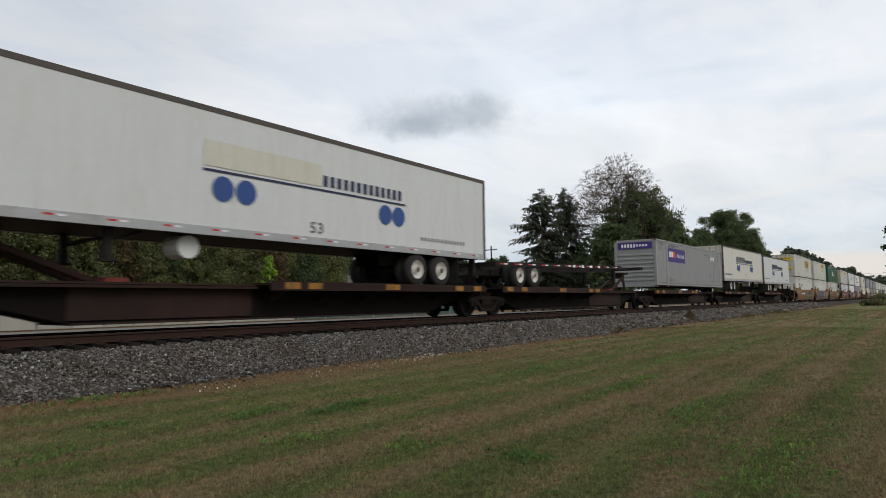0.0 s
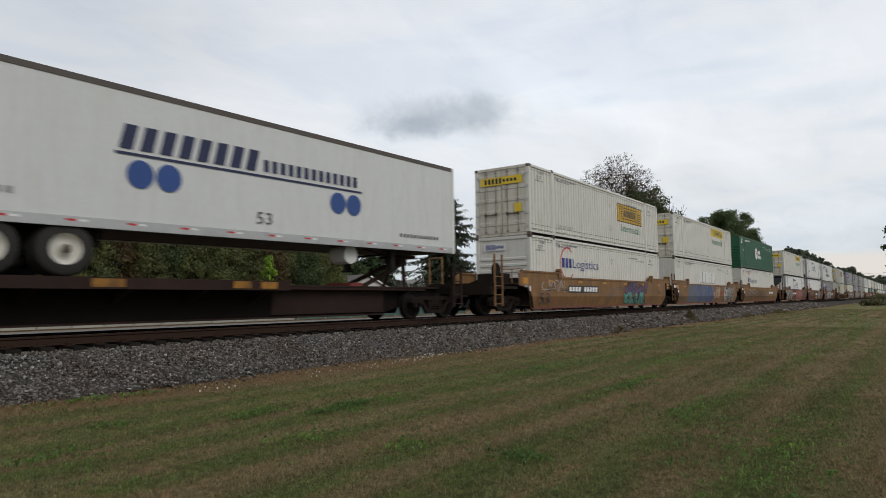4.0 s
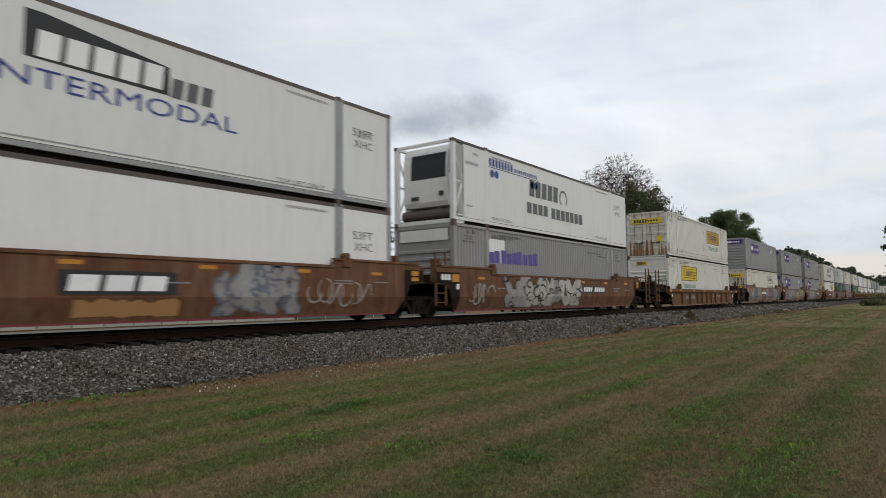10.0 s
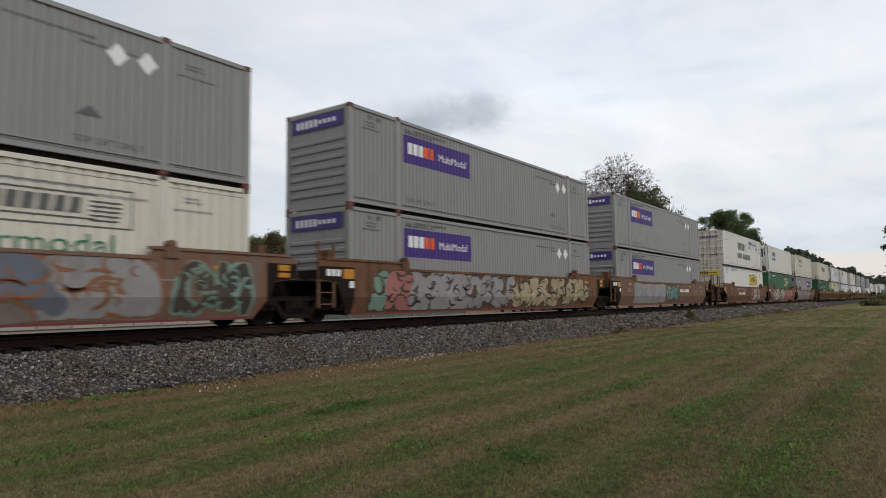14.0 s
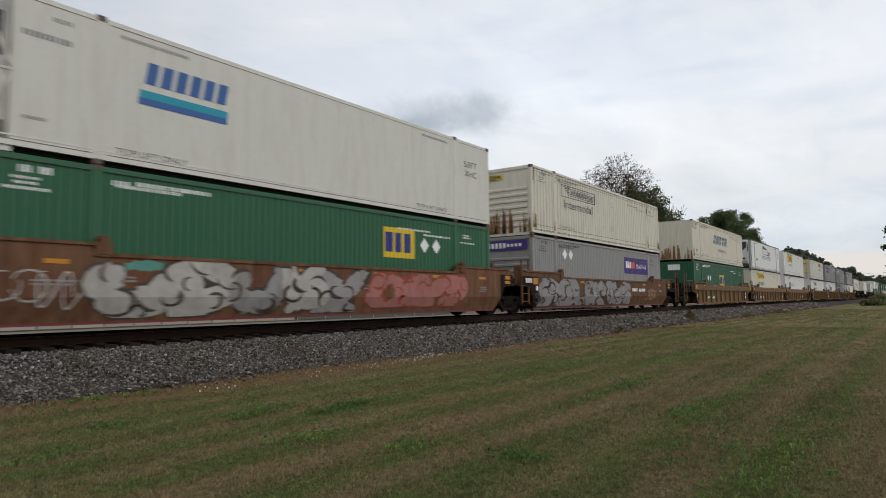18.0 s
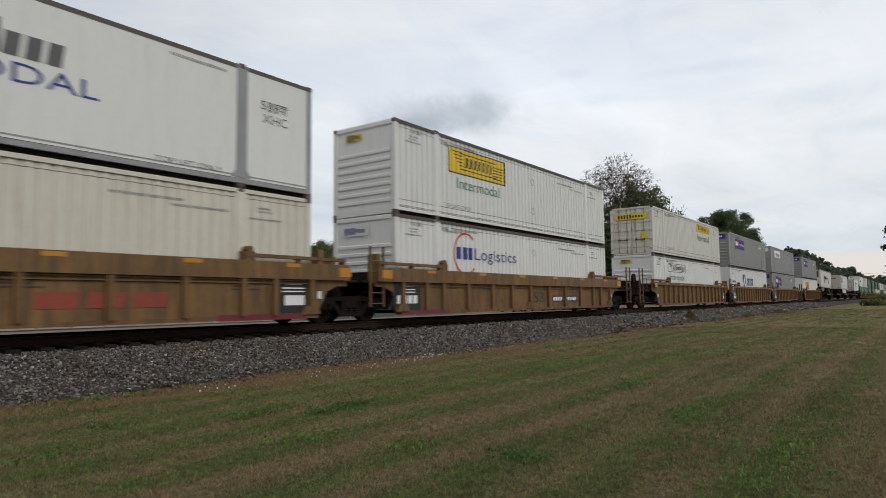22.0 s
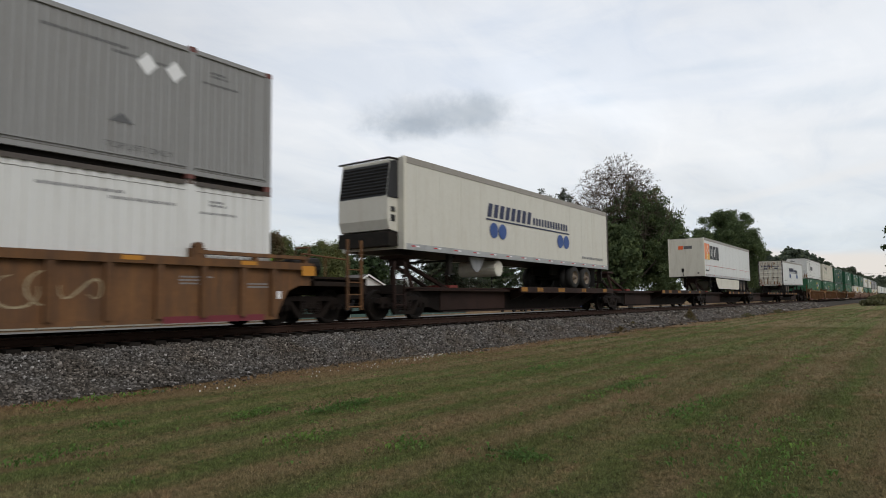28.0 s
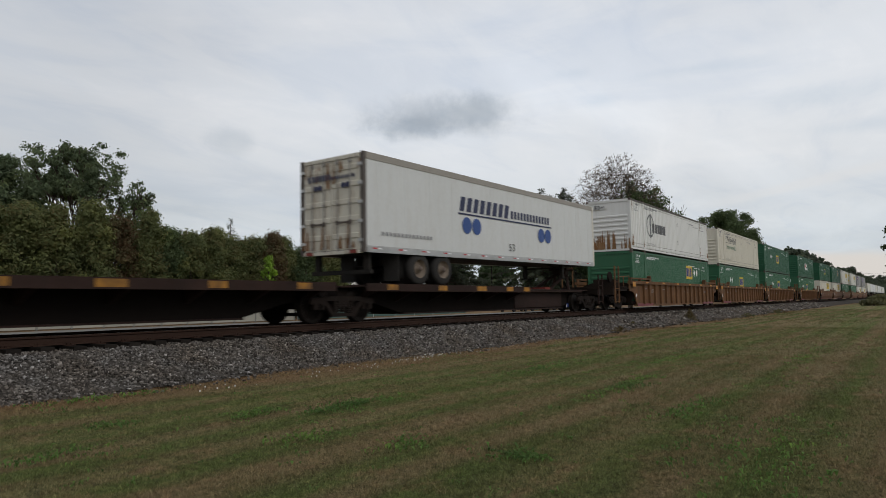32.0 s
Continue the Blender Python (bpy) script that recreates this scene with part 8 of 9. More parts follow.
def hexa_mark(lg):
    f = -CW - 0.006
    hexa = [(7.25 + 0.66 * math.sin(a), f, 1.62 + 0.60 * math.cos(a)) for a in [math.pi * k / 3 for k in range(6)]]
    part("emblem", Mesher().quad(*hexa[::-1]), MARKW, lg.p, "white hexagon emblem")
    part("emblem", Mesher().quad((6.95, f - 0.004, 1.35), (7.1, f - 0.004, 1.35), (7.1, f - 0.004, 1.9), (6.95, f - 0.004, 1.9)).quad((7.4, f - 0.004, 1.35), (7.55, f - 0.004, 1.35), (7.55, f - 0.004, 1.9), (7.4, f - 0.004, 1.9)).quad((7.1, f - 0.004, 1.56), (7.4, f - 0.004, 1.56), (7.4, f - 0.004, 1.70), (7.1, f - 0.004, 1.70)), MARKR, lg.p, "red bars of the emblem")
    lg.row("emblem", MARKW, 8.25, 9.3, 1.62, 1.98, 3, 0.008, 0.7)
    lg.row("emblem", MARKW, 8.1, 9.75, 1.16, 1.50, 5, 0.008, 0.7)
    lg.words("53", MARKW, 1.25, 1.75, 1.55, 1.78)
    mb = Mesher()
    for i in range(20):
        wall_strip(mb, lg.kind, 0.35 + i * 0.8, 0.75 + i * 0.8, 0.16, 0.22, 0.010)
    part("tape", mb, MARKW, lg.p, "white reflective tape")
    part("end_marks", Mesher().quad((-0.002, 0.8, 2.3), (-0.002, 0.5, 2.3), (-0.002, 0.5, 2.6), (-0.002, 0.8, 2.6)).quad((-0.012, 0.35, 0.7), (-0.012, -0.2, 0.7), (-0.012, -0.2, 1.0), (-0.012, 0.35, 1.0)), MARKW, lg.p)


def green_box(x, z, mat=MIDGREEN, draw=(), label="green corrugated steel container", end="ribs"):
    return container("container", mat, "fine", end, label, x, z, draw, print_mat=MARKW, cast=CASTDARK)


def slashed_mark(lg):
    lg.slashed()
    part("emblem", disc(Mesher(), 3.12, 1.08, 0.14, -CW - 0.006, 20, 3.6), MARKLG, lg.p, "green oval emblem")
    lg.words("53FT", PALEG, 14.75, 15.4, 1.95, 2.15)


def slashed_low(lg):
    lg.slashed(1.68)
    lg.words("53FT", PALEG, 14.75, 15.4, 1.95, 2.15)


def red_mark(lg):
    lg.rect("panel", MARKR, 2.32, 3.08, 1.34, 2.12, 0.006, "red square emblem")
    part("emblem", Mesher().prism([(2.45, 1.45), (2.95, 1.95), (2.75, 1.98), (2.45, 1.7)], -CW - 0.011, -CW - 0.009), MARKW, lg.p)


def curled(x, all_x):
    def draw(lg):
        lg.row("emblem", MARKG, x + 0.2, x + 2.9, 1.55, 2.22, 5, 0.008, 0.80, 0.05, "grey bars of a company name")
        part("emblem", ring(Mesher(), x + 3.35, 1.78, 0.34, 0.10, -CW - 0.008, radians(-40), radians(230)), MARKG, lg.p, "grey curved animal emblem")
        lg.row("emblem", MARKG, x, x + 1.9, 0.84, 1.28, 4, 0.008, 0.82)
        lg.row("emblem", MARKG, x + 2.15, x + 5.4, 0.80, 1.26, 7, 0.008, 0.82)
        lg.row("emblem", MARKN, all_x, all_x + 1.8, 2.30, 2.58, 8, 0.008, 0.66)
        lg.row("emblem", MARKN, all_x + 1.85, all_x + 3.8, 2.32, 2.46, 11, 0.008, 0.6)
        lg.rect("underline", MARKN, all_x, all_x + 3.85, 2.24, 2.265, 0.008)
        for c in (0.2, 0.52, 3.3, 3.62):
            part("disc", disc(Mesher(), all_x + c, 2.02, 0.15, -CW - 0.008), DISC, lg.p, "small blue disc")
    return draw


def door_text(lg):
    mb = Mesher()
    for i in range(8):
        y = 0.95 - i * 0.24
        mb.quad((-0.034, y, 2.28), (-0.034, y - 0.16, 2.28), (-0.034, y - 0.16, 2.42), (-0.034, y, 2.42))
    part("emblem", mb, MARKN, lg.p)["kind"] = "stuff"


def striped(lg):
    lg.row("emblem", MARKBL, 3.0, 5.0, 1.82, 2.28, 6, 0.008, 0.72, 0.08, "blue bars of a company name")
    lg.rect("stripe", MARKT, 2.9, 4.98, 1.52, 1.68, 0.008, "teal stripe")
    lg.rect("stripe", MARKBL, 2.88, 4.96, 1.38, 1.52, 0.008, "blue stripe")


def purple_fade(lg):
    mb = Mesher()
    for i in range(9):
        wall_strip(mb, lg.kind, 2.25 + i * 0.42, 2.25 + i * 0.42 + 0.36, 1.62, 2.02 + 0.05 * (i % 3), 0.009)
    lg.rect("panel", MARKW, 2.17, 3.4, 1.62, 2.50, 0.004, "white patch of an old panel")
    part("emblem", mb, PURPLE2, lg.p, "faded purple bars")
    end_panel(lg.p, CLEAN, MARKG, None, -1.05, 1.05, 2.32, 2.72, -0.004, False)
    lg.diamonds(13.5, 2.25, PALEG)


def white_patch(lg):
    lg.rect("panel", MARKW, 2.17, 5.92, 1.78, 2.58, 0.004, "pale patch where a panel was removed")
    lg.row("emblem", PURPLE2, 3.1, 5.7, 1.86, 2.28, 6, 0.009, 0.5)
    end_panel(lg.p, CLEAN, MARKG, None, -1.05, 1.05, 2.32, 2.72, -0.004)
    lg.diamonds(13.5, 2.25, PALEG)


def slant_white(lg):
    lg.hauler(5.81, CLEAN, 1.38, 2.16, 4.5, PALEG)
    lg.rect("paint_patch", CREAM, 4.55, 5.15, 2.25, 2.55, 0.004, "small yellowed patch")


def slant_blue(lg):
    lg.hauler(5.86, SLATEINK, 1.58, 2.22, 4.4, PALEG)
    lg.words("INTERMODAL", PALEG, 7.31, 10.13, 0.95, 1.20)
    mb = Mesher()
    for i in range(14):
        wall_strip(mb, lg.kind, 0.4 + i * 1.12, 0.62 + i * 1.12, 0.17, 0.23, 0.010)
    part("tape", mb, MARKR, lg.p, "red reflective tape")
    lg.row("emblem", MARKBL, 0.95, 1.4, 0.70, 0.86, 3)


def slant_shield(lg):
    f = -CW - 0.006
    part("emblem", Mesher().quad((4.72, f, 2.25), (4.72, f, 1.65), (5.30, f, 1.18), (5.9, f, 1.65), (5.9, f, 2.25), (5.3, f, 2.36)), MARKN, lg.p, "navy and yellow shield emblem")
    part("emblem", Mesher().quad((5.25, f - 0.004, 1.35), (5.55, f - 0.004, 1.45), (5.85, f - 0.004, 2.2), (5.45, f - 0.004, 2.2)), MARKY2, lg.p)
    part("emblem", Mesher().quad((4.85, f - 0.006, 1.5), (5.15, f - 0.006, 1.4), (5.6, f - 0.006, 2.1), (5.3, f - 0.006, 2.0)), MARKW, lg.p)
    lg.hauler(6.3, MARKN, 1.38, 2.02, 2.95, PALEG)
    lg.row("emblem", MARKBL, 0.6, 2.0, 1.55, 1.72, 9)


# spine cars at the front
PITCH = 17.30
for i, (dl, el, er, ld) in enumerate(((False, "joint", "joint", True), (True, "joint", "joint", True), (True, "joint", "joint", False), (True, "joint", "joint", True), (True, "joint", "coupler", True))):
    spine_car("dark brown spine car platform with wheel decks", 2.85 + i * PITCH - (0.0 if i < 4 else 0.2), PITCH, dl, el, er, ld, (0.9, 2.0, 5.35, 8.45, 9.2))


def bluedisc_side(www=0.62, low53=8.05, big=True, dz=0.0):
    def draw(lg, b0):
        b0 += dz
        lg.bluedisc(b0, big)
        lg.row("web_address", PALEG, www, www + 2.5, b0 + 0.51, b0 + 0.62, 14, 0.006, 0.6, label="bars of a web address")
        if low53:
            lg.words("53", MARKG, low53, low53 + 0.45, b0 + 0.38, b0 + 0.66)
    return draw


def plain_side(lg, b0):
    lg.row("web_address", MARKG, 13.3, 15.3, b0 + 0.40, b0 + 0.5, 12, 0.006, 0.6)


trailer("white sheet-sided road trailer with blue discs on a spine car", 3.55, TRAILERW, True, 0.25, [bluedisc_side(12.4, 7.8, False, -0.08)], base=0.98, z=1.045 + 0.06)
chassis(20.3)
container("container", PALEGREY, "fine", "ribs", "pale grey corrugated container with a purple parcel panel", 38.85, 1.28, [parcel("left"), parcel_end], cast=CASTRED, print_mat=MARKG)
trailer("weathered cream road trailer with blue discs and grimy rear doors", 55.75, TRAILERC, False, -0.62, [bluedisc_side(0.5)], base=0.90)
trailer("white sheet-sided road trailer with blue discs on a spine car", 72.95, TRAILERW, False, -0.62, [bluedisc_side(0.5), plain_side], base=0.92)

def spraypaint(name, c):
    """Sprayed paint, faded and worn through to the rusty side."""
    dull = tuple(0.80 * q + 0.20 * w for q, w in zip(c, (0.17, 0.13, 0.10)))
    return surface(name, dull, tuple(0.55 * q + 0.45 * w for q, w in zip(dull, (0.15, 0.085, 0.05))), 0.7, 0, 1.3, 11, 0.75, (0.11, 0.075, 0.05), 0.45, True, 0.03, 0.06, spec=0.2)


G_BLUE = spraypaint("spray_blue", (0.055, 0.13, 0.34))
G_GREY = spraypaint("spray_silver", (0.34, 0.35, 0.36))
G_PINK = spraypaint("spray_pink", (0.46, 0.17, 0.16))
G_TEAL = spraypaint("spray_teal", (0.08, 0.38, 0.34))
G_VIOLET = spraypaint("spray_violet", (0.115, 0.09, 0.23))
G_CREAM = spraypaint("spray_cream", (0.50, 0.42, 0.26))
G_RED = spraypaint("spray_red", (0.34, 0.05, 0.03))
G_WHITE = spraypaint("spray_white", (0.55, 0.54, 0.51))
G_BLACK = spraypaint("spray_black", (0.03, 0.03, 0.03))
G_MINT = spraypaint("spray_mint", (0.20, 0.36, 0.30))
G_SLATE = spraypaint("spray_slate", (0.14, 0.18, 0.24))

J, C = "joint", "coupler"
TAN = "tan painted three-unit well car, scuffed"
BRN = "rust brown well car covered in graffiti"
G_HAZE = spraypaint("spray_washed_grey", (0.235, 0.205, 0.185))
G_RUSTY = spraypaint("spray_washed_orange", (0.30, 0.115, 0.05))
ORG = "faded orange well car covered in graffiti"
RIB = "mustard well car with ribbed sides"
SGL = "single brown well car with ribbed sides"

well_car("tan painted well car with purple and teal graffiti", 94.4, TANCAR, "smooth", C, J,
         [size_mark(0.35), number_panel(3.0, 0.86, 3.3), spray(9.8, 13.1, [G_VIOLET], G_BLACK, 4, 0.86, 1.44), spray(9.9, 13.0, [G_TEAL], G_BLACK, 4, 0.30, 0.92), tag(0.6, 2.6, G_WHITE, 0.9, 1.4), tag(7.2, 9.2, MARKG, 0.5, 1.2, 5)], 1)
well_car("tan painted well car half covered by blue graffiti", 113.75, TANCAR, "smooth", J, J,
         [size_mark(0.15), patch(3.0, 9.2, 0.28, 1.47, G_SLATE, -1.503, "faded slate blue overspray"), spray(2.2, 8.4, [G_BLUE, G_SLATE], G_SLATE, 6), spray(9.0, 10.6, [G_CREAM], G_RED, 2, 0.5, 1.4), owner_mark(10.3, 0.7, 1.6, None, G_RED), spray(12.2, 15.2, [G_GREY, G_WHITE], G_BLACK, 4)], 2)
well_car("tan painted well car with dark scrawls", 133.45, TANCAR, "smooth", J, C,
         [size_mark(0.5), number_panel(11.6, 0.88, 2.6), tag(1.7, 10.4, G_BLACK, 0.32, 1.38, 17), tag(2.2, 9.8, MARKG, 0.35, 1.30, 13), tag(2.0, 6.2, G_WHITE, 0.9, 1.4, 6)], 3)
well_car(BRN, 157.1, BROWNCAR, "smooth", C, J, [spray(-0.3, 3.6, [G_CREAM, G_GREY], G_BLACK, 5), number_panel(4.3, 0.86, 2.6, 0.32, None), spray(7.2, 12.2, [G_PINK], G_RED, 6), spray(12.6, 14.8, [G_BLACK], G_SLATE, 4, 0.6, 1.4)], 4)
well_car(BRN, 176.6, BROWNCAR, "smooth", J, J, [owner_mark(6.9, 0.74, 2.3), patch(7.2, 9.3, 0.30, 0.68, flat("tan_patch", (0.40, 0.22, 0.09))), spray(10.2, 12.4, [G_GREY], G_SLATE, 4), tag(12.8, 15.0, G_WHITE, 0.4, 1.2, 6), tag(2.6, 4.2, G_WHITE, 1.0, 1.4, 4)], 5)
well_car(BRN, 196.0, BROWNCAR, "smooth", J, C, [spray(3.0, 9.6, [G_WHITE, G_GREY], G_BLACK, 7), number_panel(9.9, 0.86, 2.6), patch(3.9, 4.8, 0.3, 1.4, flat("mustard_spray", (0.36, 0.20, 0.04)), -1.504), tag(0.6, 2.2, G_WHITE, 0.4, 1.2, 5)], 6)
well_car(SGL, 219.4, RUSTCAR, "low", C, C, [number_panel(2.75, 0.50, 0.70, 0.26, MARKG, PALEG), number_panel(3.75, 0.50, 1.2, 0.26, MARKG, PALEG), tag(9.4, 12.0, G_WHITE, 0.6, 0.85, 4)], 7)
well_car(ORG, 242.85, ORANGECAR, "smooth", C, J, [patch(-0.3, 5.3, 0.24, 1.47, G_HAZE, -1.503, "washed-out grey overspray"), patch(7.7, 13.8, 0.24, 1.47, G_HAZE, -1.503, "washed-out grey overspray"), spray(-0.2, 5.3, [G_HAZE, G_GREY, G_SLATE], G_RUSTY, 6), number_panel(5.4, 0.84, 2.6, 0.32, None), spray(7.8, 13.6, [G_GREY, G_HAZE, G_SLATE], G_RUSTY, 6), patch(6.4, 7.4, 0.9, 1.4, flat("mustard_haze", (0.22, 0.12, 0.035)), -1.504), spray(14.4, 16.0, [G_BLACK], G_MINT, 3)], 8)
well_car(ORG, 262.3, BROWNCAR, "smooth", J, J, [spray(2.4, 8.4, [G_GREY], G_BLACK, 6), spray(8.6, 15.2, [G_CREAM], G_BLACK, 8), spray(0.8, 2.4, [G_MINT, G_PINK], G_BLACK, 2), tag(7.4, 9.0, G_TEAL, 0.9, 1.4, 4)], 9)
well_car(ORG, 281.9, ORANGECAR, "smooth", J, C, [patch(2.0, 7.4, 0.3, 1.46, G_GREY, -1.503, "silver overspray"), tag(2.4, 6.6, G_SLATE, 0.4, 1.3, 6), spray(7.6, 9.8, [G_TEAL, G_MINT], G_BLACK, 5, 0.45, 1.4), number_panel(10.2, 0.9, 2.2, 0.3, None)], 10)
well_car(BRN, 305.4, BROWNCAR, "smooth", C, J, [tag(3.2, 6.8, G_WHITE, 0.95, 1.45, 8), number_panel(4.0, 0.78, 2.6, 0.28, None), spray(9.5, 13.2, [G_WHITE, G_PINK], G_BLACK, 5), tag(14.0, 15.2, MARKBL, 0.35, 0.7, 3)], 11)
well_car(BRN, 324.7, BROWNCAR, "smooth", J, J, [spray(2.4, 9.0, [G_GREY, G_WHITE], G_BLACK, 5), patch(2.6, 3.4, 1.2, 1.45, G_TEAL, -1.502), spray(9.6, 14.2, [G_PINK], G_RED, 3, 0.4, 1.4), tag(0.3, 2.0, G_WHITE, 0.4, 1.3, 4)], 12)
well_car(BRN, 344.15, BROWNCAR, "smooth", J, C, [spray(0.2, 10.4, [G_GREY], G_BLACK, 9), number_panel(10.6, 0.9, 2.2, 0.28, None), tag(12.8, 14.8, G_CREAM, 0.5, 1.2, 5), size_mark(-0.3)], 13)
for k, (x, le, ri) in enumerate(((367.75, C, J), (387.35, J, J), (406.85, J, C))):
    well_car(RIB, x, YELLOWCAR, "panelled", le, ri, [size_mark(8.20, 0.46, 0.42, MARKB), number_panel((2.26, 2.26, 9.80)[k], 0.47, 2.44, 0.27, MARKB, MARKW, (1.02 if k == 2 else 1.08, 1.22 if k == 2 else 1.30)),
              *([end_board(-0.34, 0.95)] if le == J else []), *([end_board(14.98, 15.85)] if ri == J else []), owner_mark(9.5, 0.42, 2.9, None, G_RED) if k == 1 else tag(0.5, 1.0, G_RED, 0.4, 0.6, 2)], 14 + k)
for k, (x, le, ri) in enumerate(((430.5, C, J), (450.1, J, J), (469.6, J, C))):
    well_car(RIB, x, YELLOWCAR, "ribbed", le, ri, [size_mark(14.28, 0.55, 0.40, MARKG), *([end_board(-0.34, 0.90)] if le == J else []), *([end_board(15.2, 16.1)] if ri == J else []), owner_mark(9.2, 0.6, 0.8, None, G_RED) if k == 1 else number_panel(4.02, 0.7, 0.75, 0.2, None, MARKG)], 17 + k)
well_car(SGL, 493.0, RUSTCAR, "ribbed", C, C, [tag(7.2, 12.0, G_CREAM, 0.5, 1.2, 9), tag(1.6, 3.8, G_WHITE, 0.6, 1.1, 4)], 20)
for i, (dl, el, er, ld) in enumerate(((False, "coupler", "joint", True), (False, "joint", "joint", False), (False, "joint", "joint", True), (False, "joint", "joint", False), (True, "joint", "coupler", True))):
    spine_car("dark brown spine car platform with amber edge marks", 513.95 + i * PITCH, PITCH, dl, el, er, ld)
for k, (x, le, ri) in enumerate(((605.1, C, J), (624.5, J, J), (643.9, J, C), (667.4, C, C), (691.0, C, J), (710.5, J, J), (730.0, J, C), (753.5, C, J), (773.0, J, J), (792.5, J, C))):
    well_car("rust brown well car with ribbed sides" if k < 3 else "brown well car far back in the train", x, RUSTCAR if k < 4 else BROWNCAR, "ribbed" if k < 4 else "smooth", le, ri, [], 30 + k)
for i in range(9):
    spine_car("dark spine car far back in the train", 817.0 + i * PITCH, PITCH, bool(i % 2), "joint", "joint", True)

# stacked containers
haul_box(94.4, HIGH, fill=MARKY2)
logistics_box(94.4, LOW)
haul_box(113.75, HIGH, WHITE, **FLAT_PANEL)
container("container", WHITE, "wide", "plain", "white corrugated container with raised white lettering bars", 113.75, LOW, [slant_white])
green_box(133.45, HIGH, GREEN, [hexa_mark], "dark green corrugated container with a white hexagon emblem")
logistics_box(133.45, LOW)
haul_box(157.1, HIGH, **FLAT_PANEL)
container("container", CLEAN, "smooth", "reefer", "smooth white refrigerated container with grey posts", 157.1, LOW, [slashed_low], post=POSTGREY)
container("container", CLEAN, "smooth", "reefer", "smooth white refrigerated container with grey posts", 176.6, HIGH, [slashed_mark], post=POSTGREY)
container("container", CLEAN, "smooth", "reefer", "smooth white refrigerated container with a red square emblem", 176.6, LOW, [red_mark], post=POSTGREY)
container("container", CLEAN, "smooth", "reefer", "smooth white refrigerated container with grey lettering bars", 196.0, HIGH, [curled(5.15, 2.31)])
container("container", GREY, "fine", "ribs", "grey corrugated container with a faded purple panel", 196.0, LOW, [purple_fade], print_mat=MARKG)
haul_box(219.4, HIGH, label="white corrugated container with rust-stained doors", fill=MARKY2, rusty=True)
haul_box(219.4, LOW, end="ribs", side="left", rusty=True)
parcel_box(242.85, HIGH)
haul_box(242.85, LOW, CREAM, outline=True, z=1.70, h=0.78, label="cream corrugated container with an outlined panel")
for x in (262.3, 281.9):
    parcel_box(x, HIGH)
    parcel_box(x, LOW)
container("container", WHITE, "smooth", "door_and_unit", "white smooth-sided container with grimy doors and grey lettering bars", 305.4, HIGH, [curled(5.15, 10.03), door_text])
haul_box(305.4, LOW, CLEAN, word=False, z=1.42, h=0.93, label="clean white corrugated container with a large yellow panel")
container("container", WHITE, "smooth", "reefer", "off-white refrigerated container with blue stripes", 324.7, HIGH, [striped])
green_box(324.7, LOW, MIDGREEN, [green_extra], "green corrugated container with a yellow panel")
haul_box(344.15, HIGH, CREAM, "ribs", "left", outline=True, z=1.92, h=0.55, label="cream corrugated container with faded panel outline", dark=MARKB, rusty=True)
parcel_box(344.15, LOW, side="right")
container("container", BUFF, "wide", "plain", "weathered cream container with blue lettering bars and rusty corners", 367.75, HIGH, [slant_blue, rust_runs])
green_box(367.75, LOW, GREEN, [green_mid], "dark green corrugated container with a yellow panel", "plain")
container("container", CLEAN, "smooth", "reefer", "smooth white refrigerated container with grey posts", 387.35, HIGH, [slashed_mark], post=POSTGREY)
haul_box(387.35, LOW, CREAM, "ribs", "left", **FLAT_PANEL)
haul_box(406.85, HIGH, CLEAN, "ribs", "left", z=1.68, h=0.92)
logistics_box(406.85, LOW)
haul_box(430.5, HIGH, WHITE, **FLAT_PANEL)
haul_box(430.5, LOW, CLEAN, "ribs", "left", outline=True, z=1.92, h=0.55, label="white corrugated container with an outlined panel")
parcel_box(450.1, HIGH)
container("container", CLEAN, "wide", "plain", "clean white corrugated container with a navy shield emblem", 450.1, LOW, [slant_shield])
container("container", PALEGREY, "fine", "ribs", "weathered grey container with a pale removed panel", 469.6, HIGH, [white_patch], print_mat=MARKG)
parcel_box(469.6, LOW)
parcel_box(493.0, HIGH)
haul_box(493.0, LOW, CLEAN, "ribs", "left", word=False, z=1.40, h=0.93, label="clean white corrugated container with a large yellow panel")


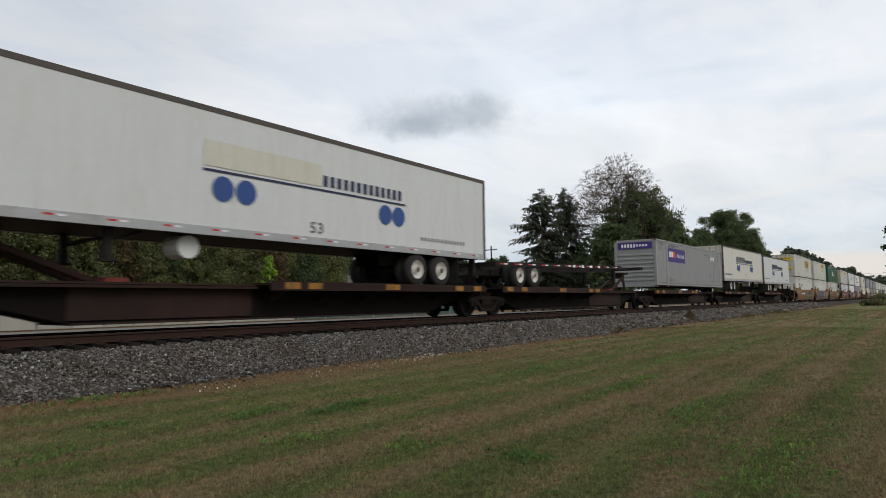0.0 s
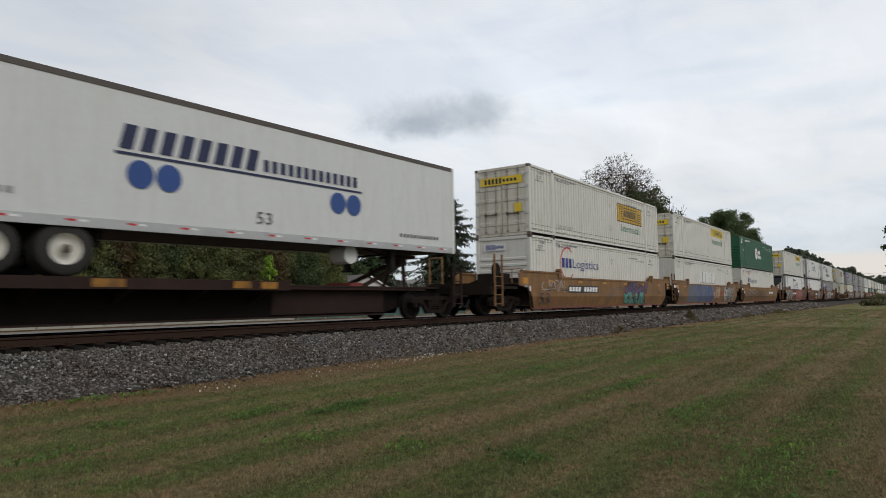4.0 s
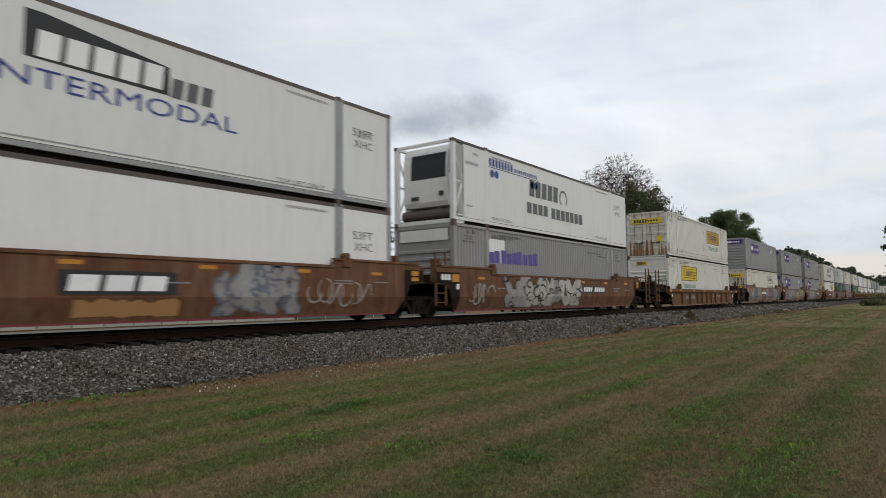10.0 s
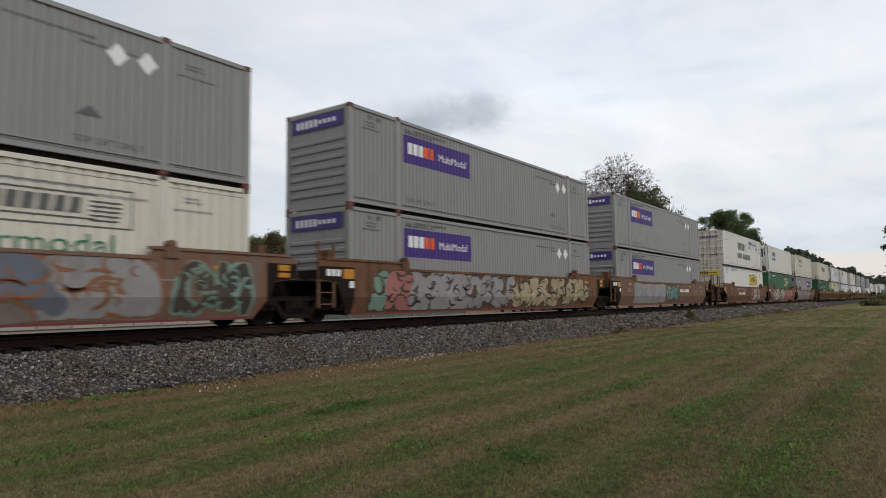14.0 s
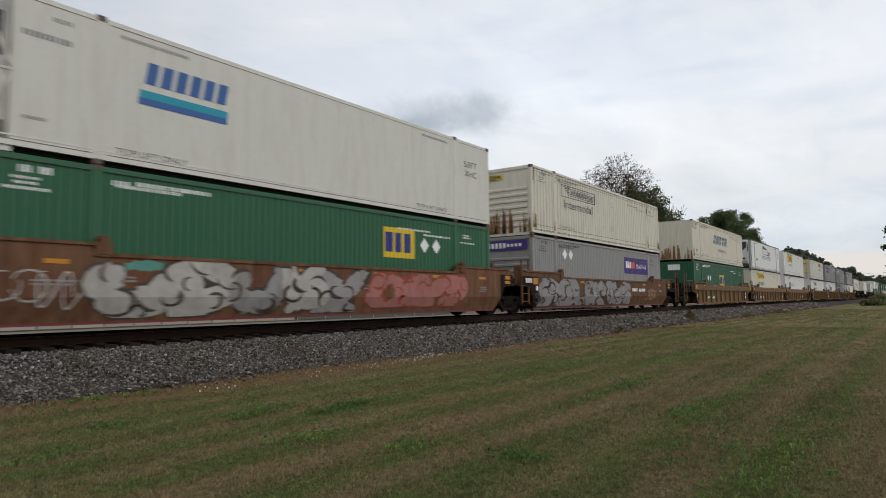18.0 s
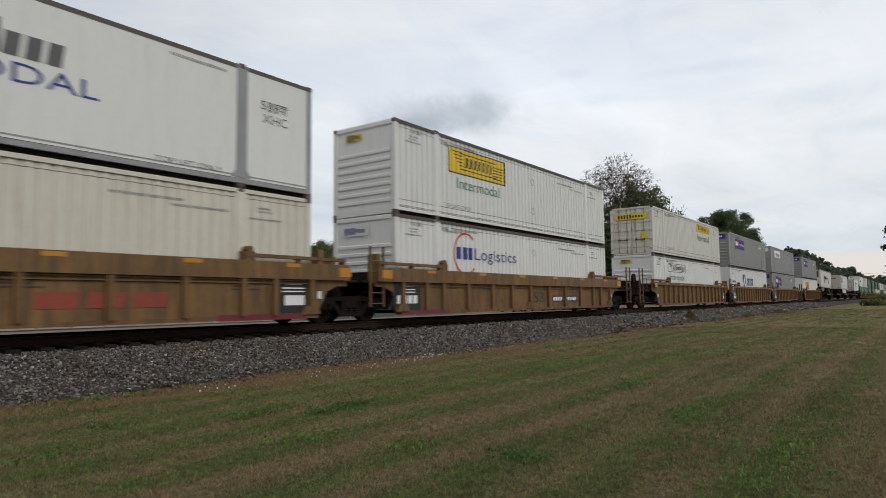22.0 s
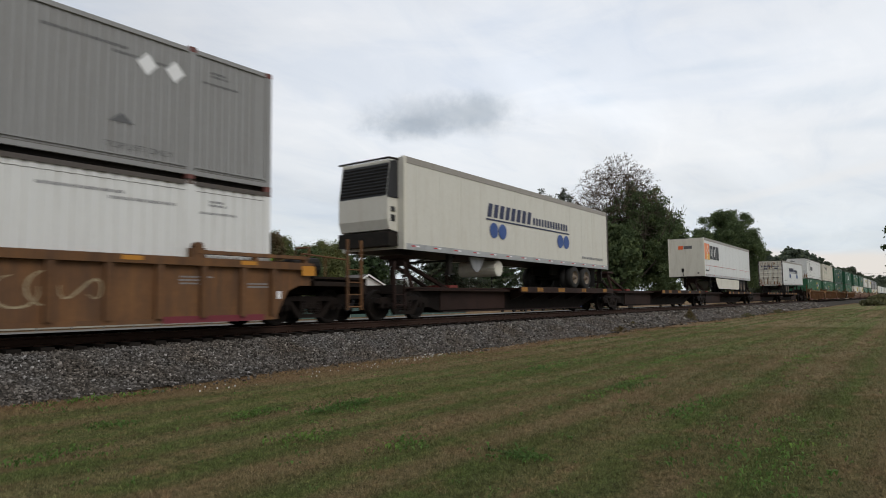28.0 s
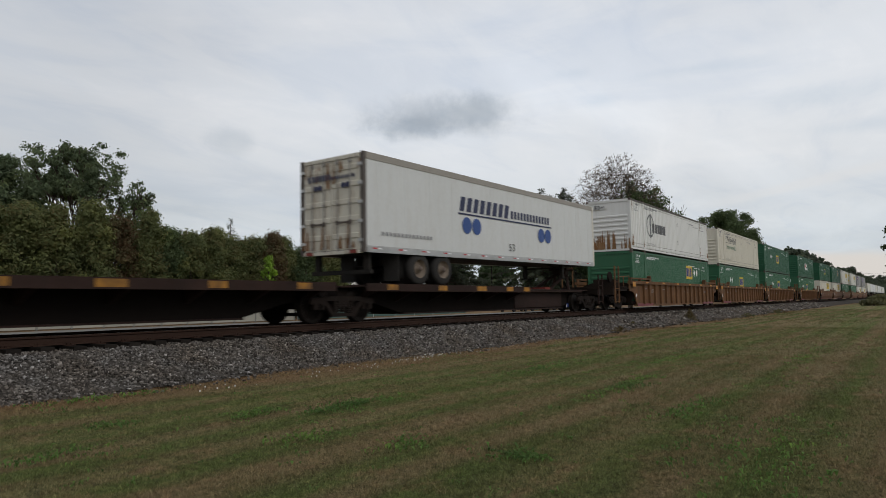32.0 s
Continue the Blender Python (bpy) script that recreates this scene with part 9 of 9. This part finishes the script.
def squared(lg, b0):
    b0 -= 0.15
    lg.rect("panel", flat("orange_square", (0.78, 0.26, 0.10)), 0.14, 1.52, b0 + 1.42, b0 + 2.62, 0.006, "orange and yellow square emblem")
    lg.rect("panel", flat("gold_square", (0.80, 0.45, 0.08)), 0.6, 1.52, b0 + 1.42, b0 + 1.85, 0.009)
    part("emblem", ring(Mesher(), 1.35, b0 + 1.55, 0.55, 0.05, -CW - 0.012, radians(60), radians(200)), MARKW, lg.p)
    part("emblem", ring(Mesher(), 0.45, b0 + 2.55, 0.55, 0.05, -CW - 0.012, radians(270), radians(360)), MARKW, lg.p)
    lg.row("emblem", MARKB, 1.62, 4.5, b0 + 1.50, b0 + 2.52, 3, 0.008, 0.85, label="dark bars of a company name")
    mb = Mesher()
    for a in (1.62 + 0.3, 1.62 + 1.26):
        wall_strip(mb, "smooth", a, a + 0.22, b0 + 1.72, b0 + 2.28, 0.012)
    part("emblem_slot", mb, TRAILERW, lg.p)
    lg.rect("underline", MARKR, 0.27, 10.7, b0 + 0.98, b0 + 1.0, 0.006, "thin red line")
    lg.rect("underline", MARKR, 11.5, 15.8, b0 + 0.98, b0 + 1.0, 0.006)
    lg.rect("small_mark", MARKR, 1.35, 1.39, b0 + 0.55, b0 + 0.85, 0.006)
    lg.rect("small_mark", MARKR, 14.0, 14.04, b0 + 0.55, b0 + 0.98, 0.006)
    lg.row("number_bars", MARKB, 0.35, 1.2, b0 + 0.55, b0 + 0.66, 6, 0.006, 0.7)
    part("panel", Mesher().quad((-0.016, 0.55, b0 + 2.2), (-0.016, 0.20, b0 + 2.2), (-0.016, 0.20, b0 + 2.45), (-0.016, 0.55, b0 + 2.45)), ORANGE, lg.p)
    part("emblem", Mesher().quad((-0.016, 0.15, b0 + 2.22), (-0.016, -0.45, b0 + 2.22), (-0.016, -0.45, b0 + 2.44), (-0.016, 0.15, b0 + 2.44)), MARKG, lg.p)


trailer("cream refrigerated road trailer with blue discs and a black grille", 514.2, TRAILERC, True, 0.36, [bluedisc_side(13.0, None, True, -0.12)], roof=ROOFBAND, reefer=True, base=1.0, z=1.045 + 0.10, hub=HUBR)
trailer("white road trailer with an orange square emblem and side skirts", 548.9, TRAILERW, True, 0.22, [squared], skirt=True, roof=ROOFBAND, base=1.06, z=1.045 + 0.06, hub=HUBR)
def door_stains(lg, b0):
    rng = random.Random(31)
    runs, bars = Mesher(), Mesher()
    for i in range(26):
        y, h, w = rng.uniform(-1.2, 1.2), rng.uniform(0.12, 0.8), rng.uniform(0.015, 0.06)
        z = b0 + (0.14 if i % 3 else 2.70 - h)
        runs.quad((-0.034, y + w, z), (-0.034, y - w, z), (-0.034, y - w * 0.4, z + h), (-0.034, y + w * 0.4, z + h))
    for i in range(14):
        y = 0.95 - i * 0.14
        bars.quad((-0.036, y, b0 + 2.18), (-0.036, y - 0.09, b0 + 2.18), (-0.036, y - 0.09, b0 + (2.36 if i < 7 else 2.28)), (-0.036, y, b0 + (2.36 if i < 7 else 2.28)))
    part("rust_stain", runs, RUSTRUN, lg.p, "rust runs on the rear doors")["kind"] = "stuff"
    part("emblem", bars, NAVYINK, lg.p, "small navy bars of a company name")["kind"] = "stuff"
    for y in (0.62, 0.44, -0.52, -0.70):
        part("disc", Mesher().quad(*[(-0.036, y + 0.09 * math.cos(math.pi * k / 6), b0 + 1.98 + 0.09 * math.sin(math.pi * k / 6)) for k in range(12)]), NAVYINK, lg.p)


trailer("white road trailer with blue discs and rusty rear doors", 583.75, TRAILERW, False, -0.62, [bluedisc_side(0.75), door_stains], roof=ROOFBAND, base=0.92, hub=HUBR)
container("container", CLEAN, "wide", "ribs", "white corrugated container with a dark round emblem and rust-stained end", 605.1, HIGH, [dark_emblem, rust_runs])
green_box(605.1, LOW, MIDGREEN, [green_extra])
haul_box(624.5, HIGH, BUFF, "ribs", "left", outline=True, z=1.9, h=0.55, label="weathered buff corrugated container")
green_box(624.5, LOW, MIDGREEN, [green_mid])
green_box(643.9, HIGH, GREEN, [green_mid])
green_box(643.9, LOW, MIDGREEN, [green_mid])
green_box(667.4, HIGH, GREEN, [hexa_mark])
green_box(667.4, LOW, MIDGREEN, [green_mid])
green_box(691.0, HIGH, GREEN, [green_mid])
haul_box(691.0, LOW, CREAM, "ribs", "right", z=1.6)
green_box(710.5, HIGH, GREEN, [green_extra])
haul_box(710.5, LOW, CREAM, "ribs", "right", z=1.6)
haul_box(730.0, HIGH, WHITE)
green_box(730.0, LOW, MIDGREEN)
haul_box(753.5, HIGH, WHITE)
green_box(753.5, LOW, MIDGREEN)
for i, x in enumerate((773.0, 792.5)):
    parcel_box(x, HIGH)
    haul_box(x, LOW, WHITE)
for i in range(8):
    trailer("white road trailer far back in the train", 818.0 + i * PITCH, TRAILERW if i % 3 else TRAILERC, bool(i % 2), 0.0, [plain_side], base=0.95)


# ---------------------------------------------------------------- movement
def motions():
    for ob, x, z, tilt in MOVING:
        walk(ob, [(0, pose(x, TY, RAIL + z, 0, tilt, 0)), (SECONDS, pose(x - V * SECONDS, TY, RAIL + z, 0, tilt, 0))])
    # wheels roll without slipping while they are near enough to be seen turning
    step = V / FPS / WR
    last = int(SECONDS * FPS)
    starts = {ob: x for ob, x, z, tilt in MOVING}
    for w, q in SPINNING:
        x = starts[w.parent.parent] + w.parent.matrix_local.translation.x + q
        f0, f1 = int((x - 50) / V * FPS), int((x - 1) / V * FPS)
        f0, f1 = max(0, f0), min(last, f1)
        if f1 <= f0:
            continue
        turns = sorted({0, last, *range(f0, f1 + 1)})
        at = Matrix.Translation((q, 0, WR))
        walk(w, [(f / FPS, at @ Matrix.Rotation(-step * (min(max(f, f0), f1) - f0), 4, "Y")) for f in turns])


motions()
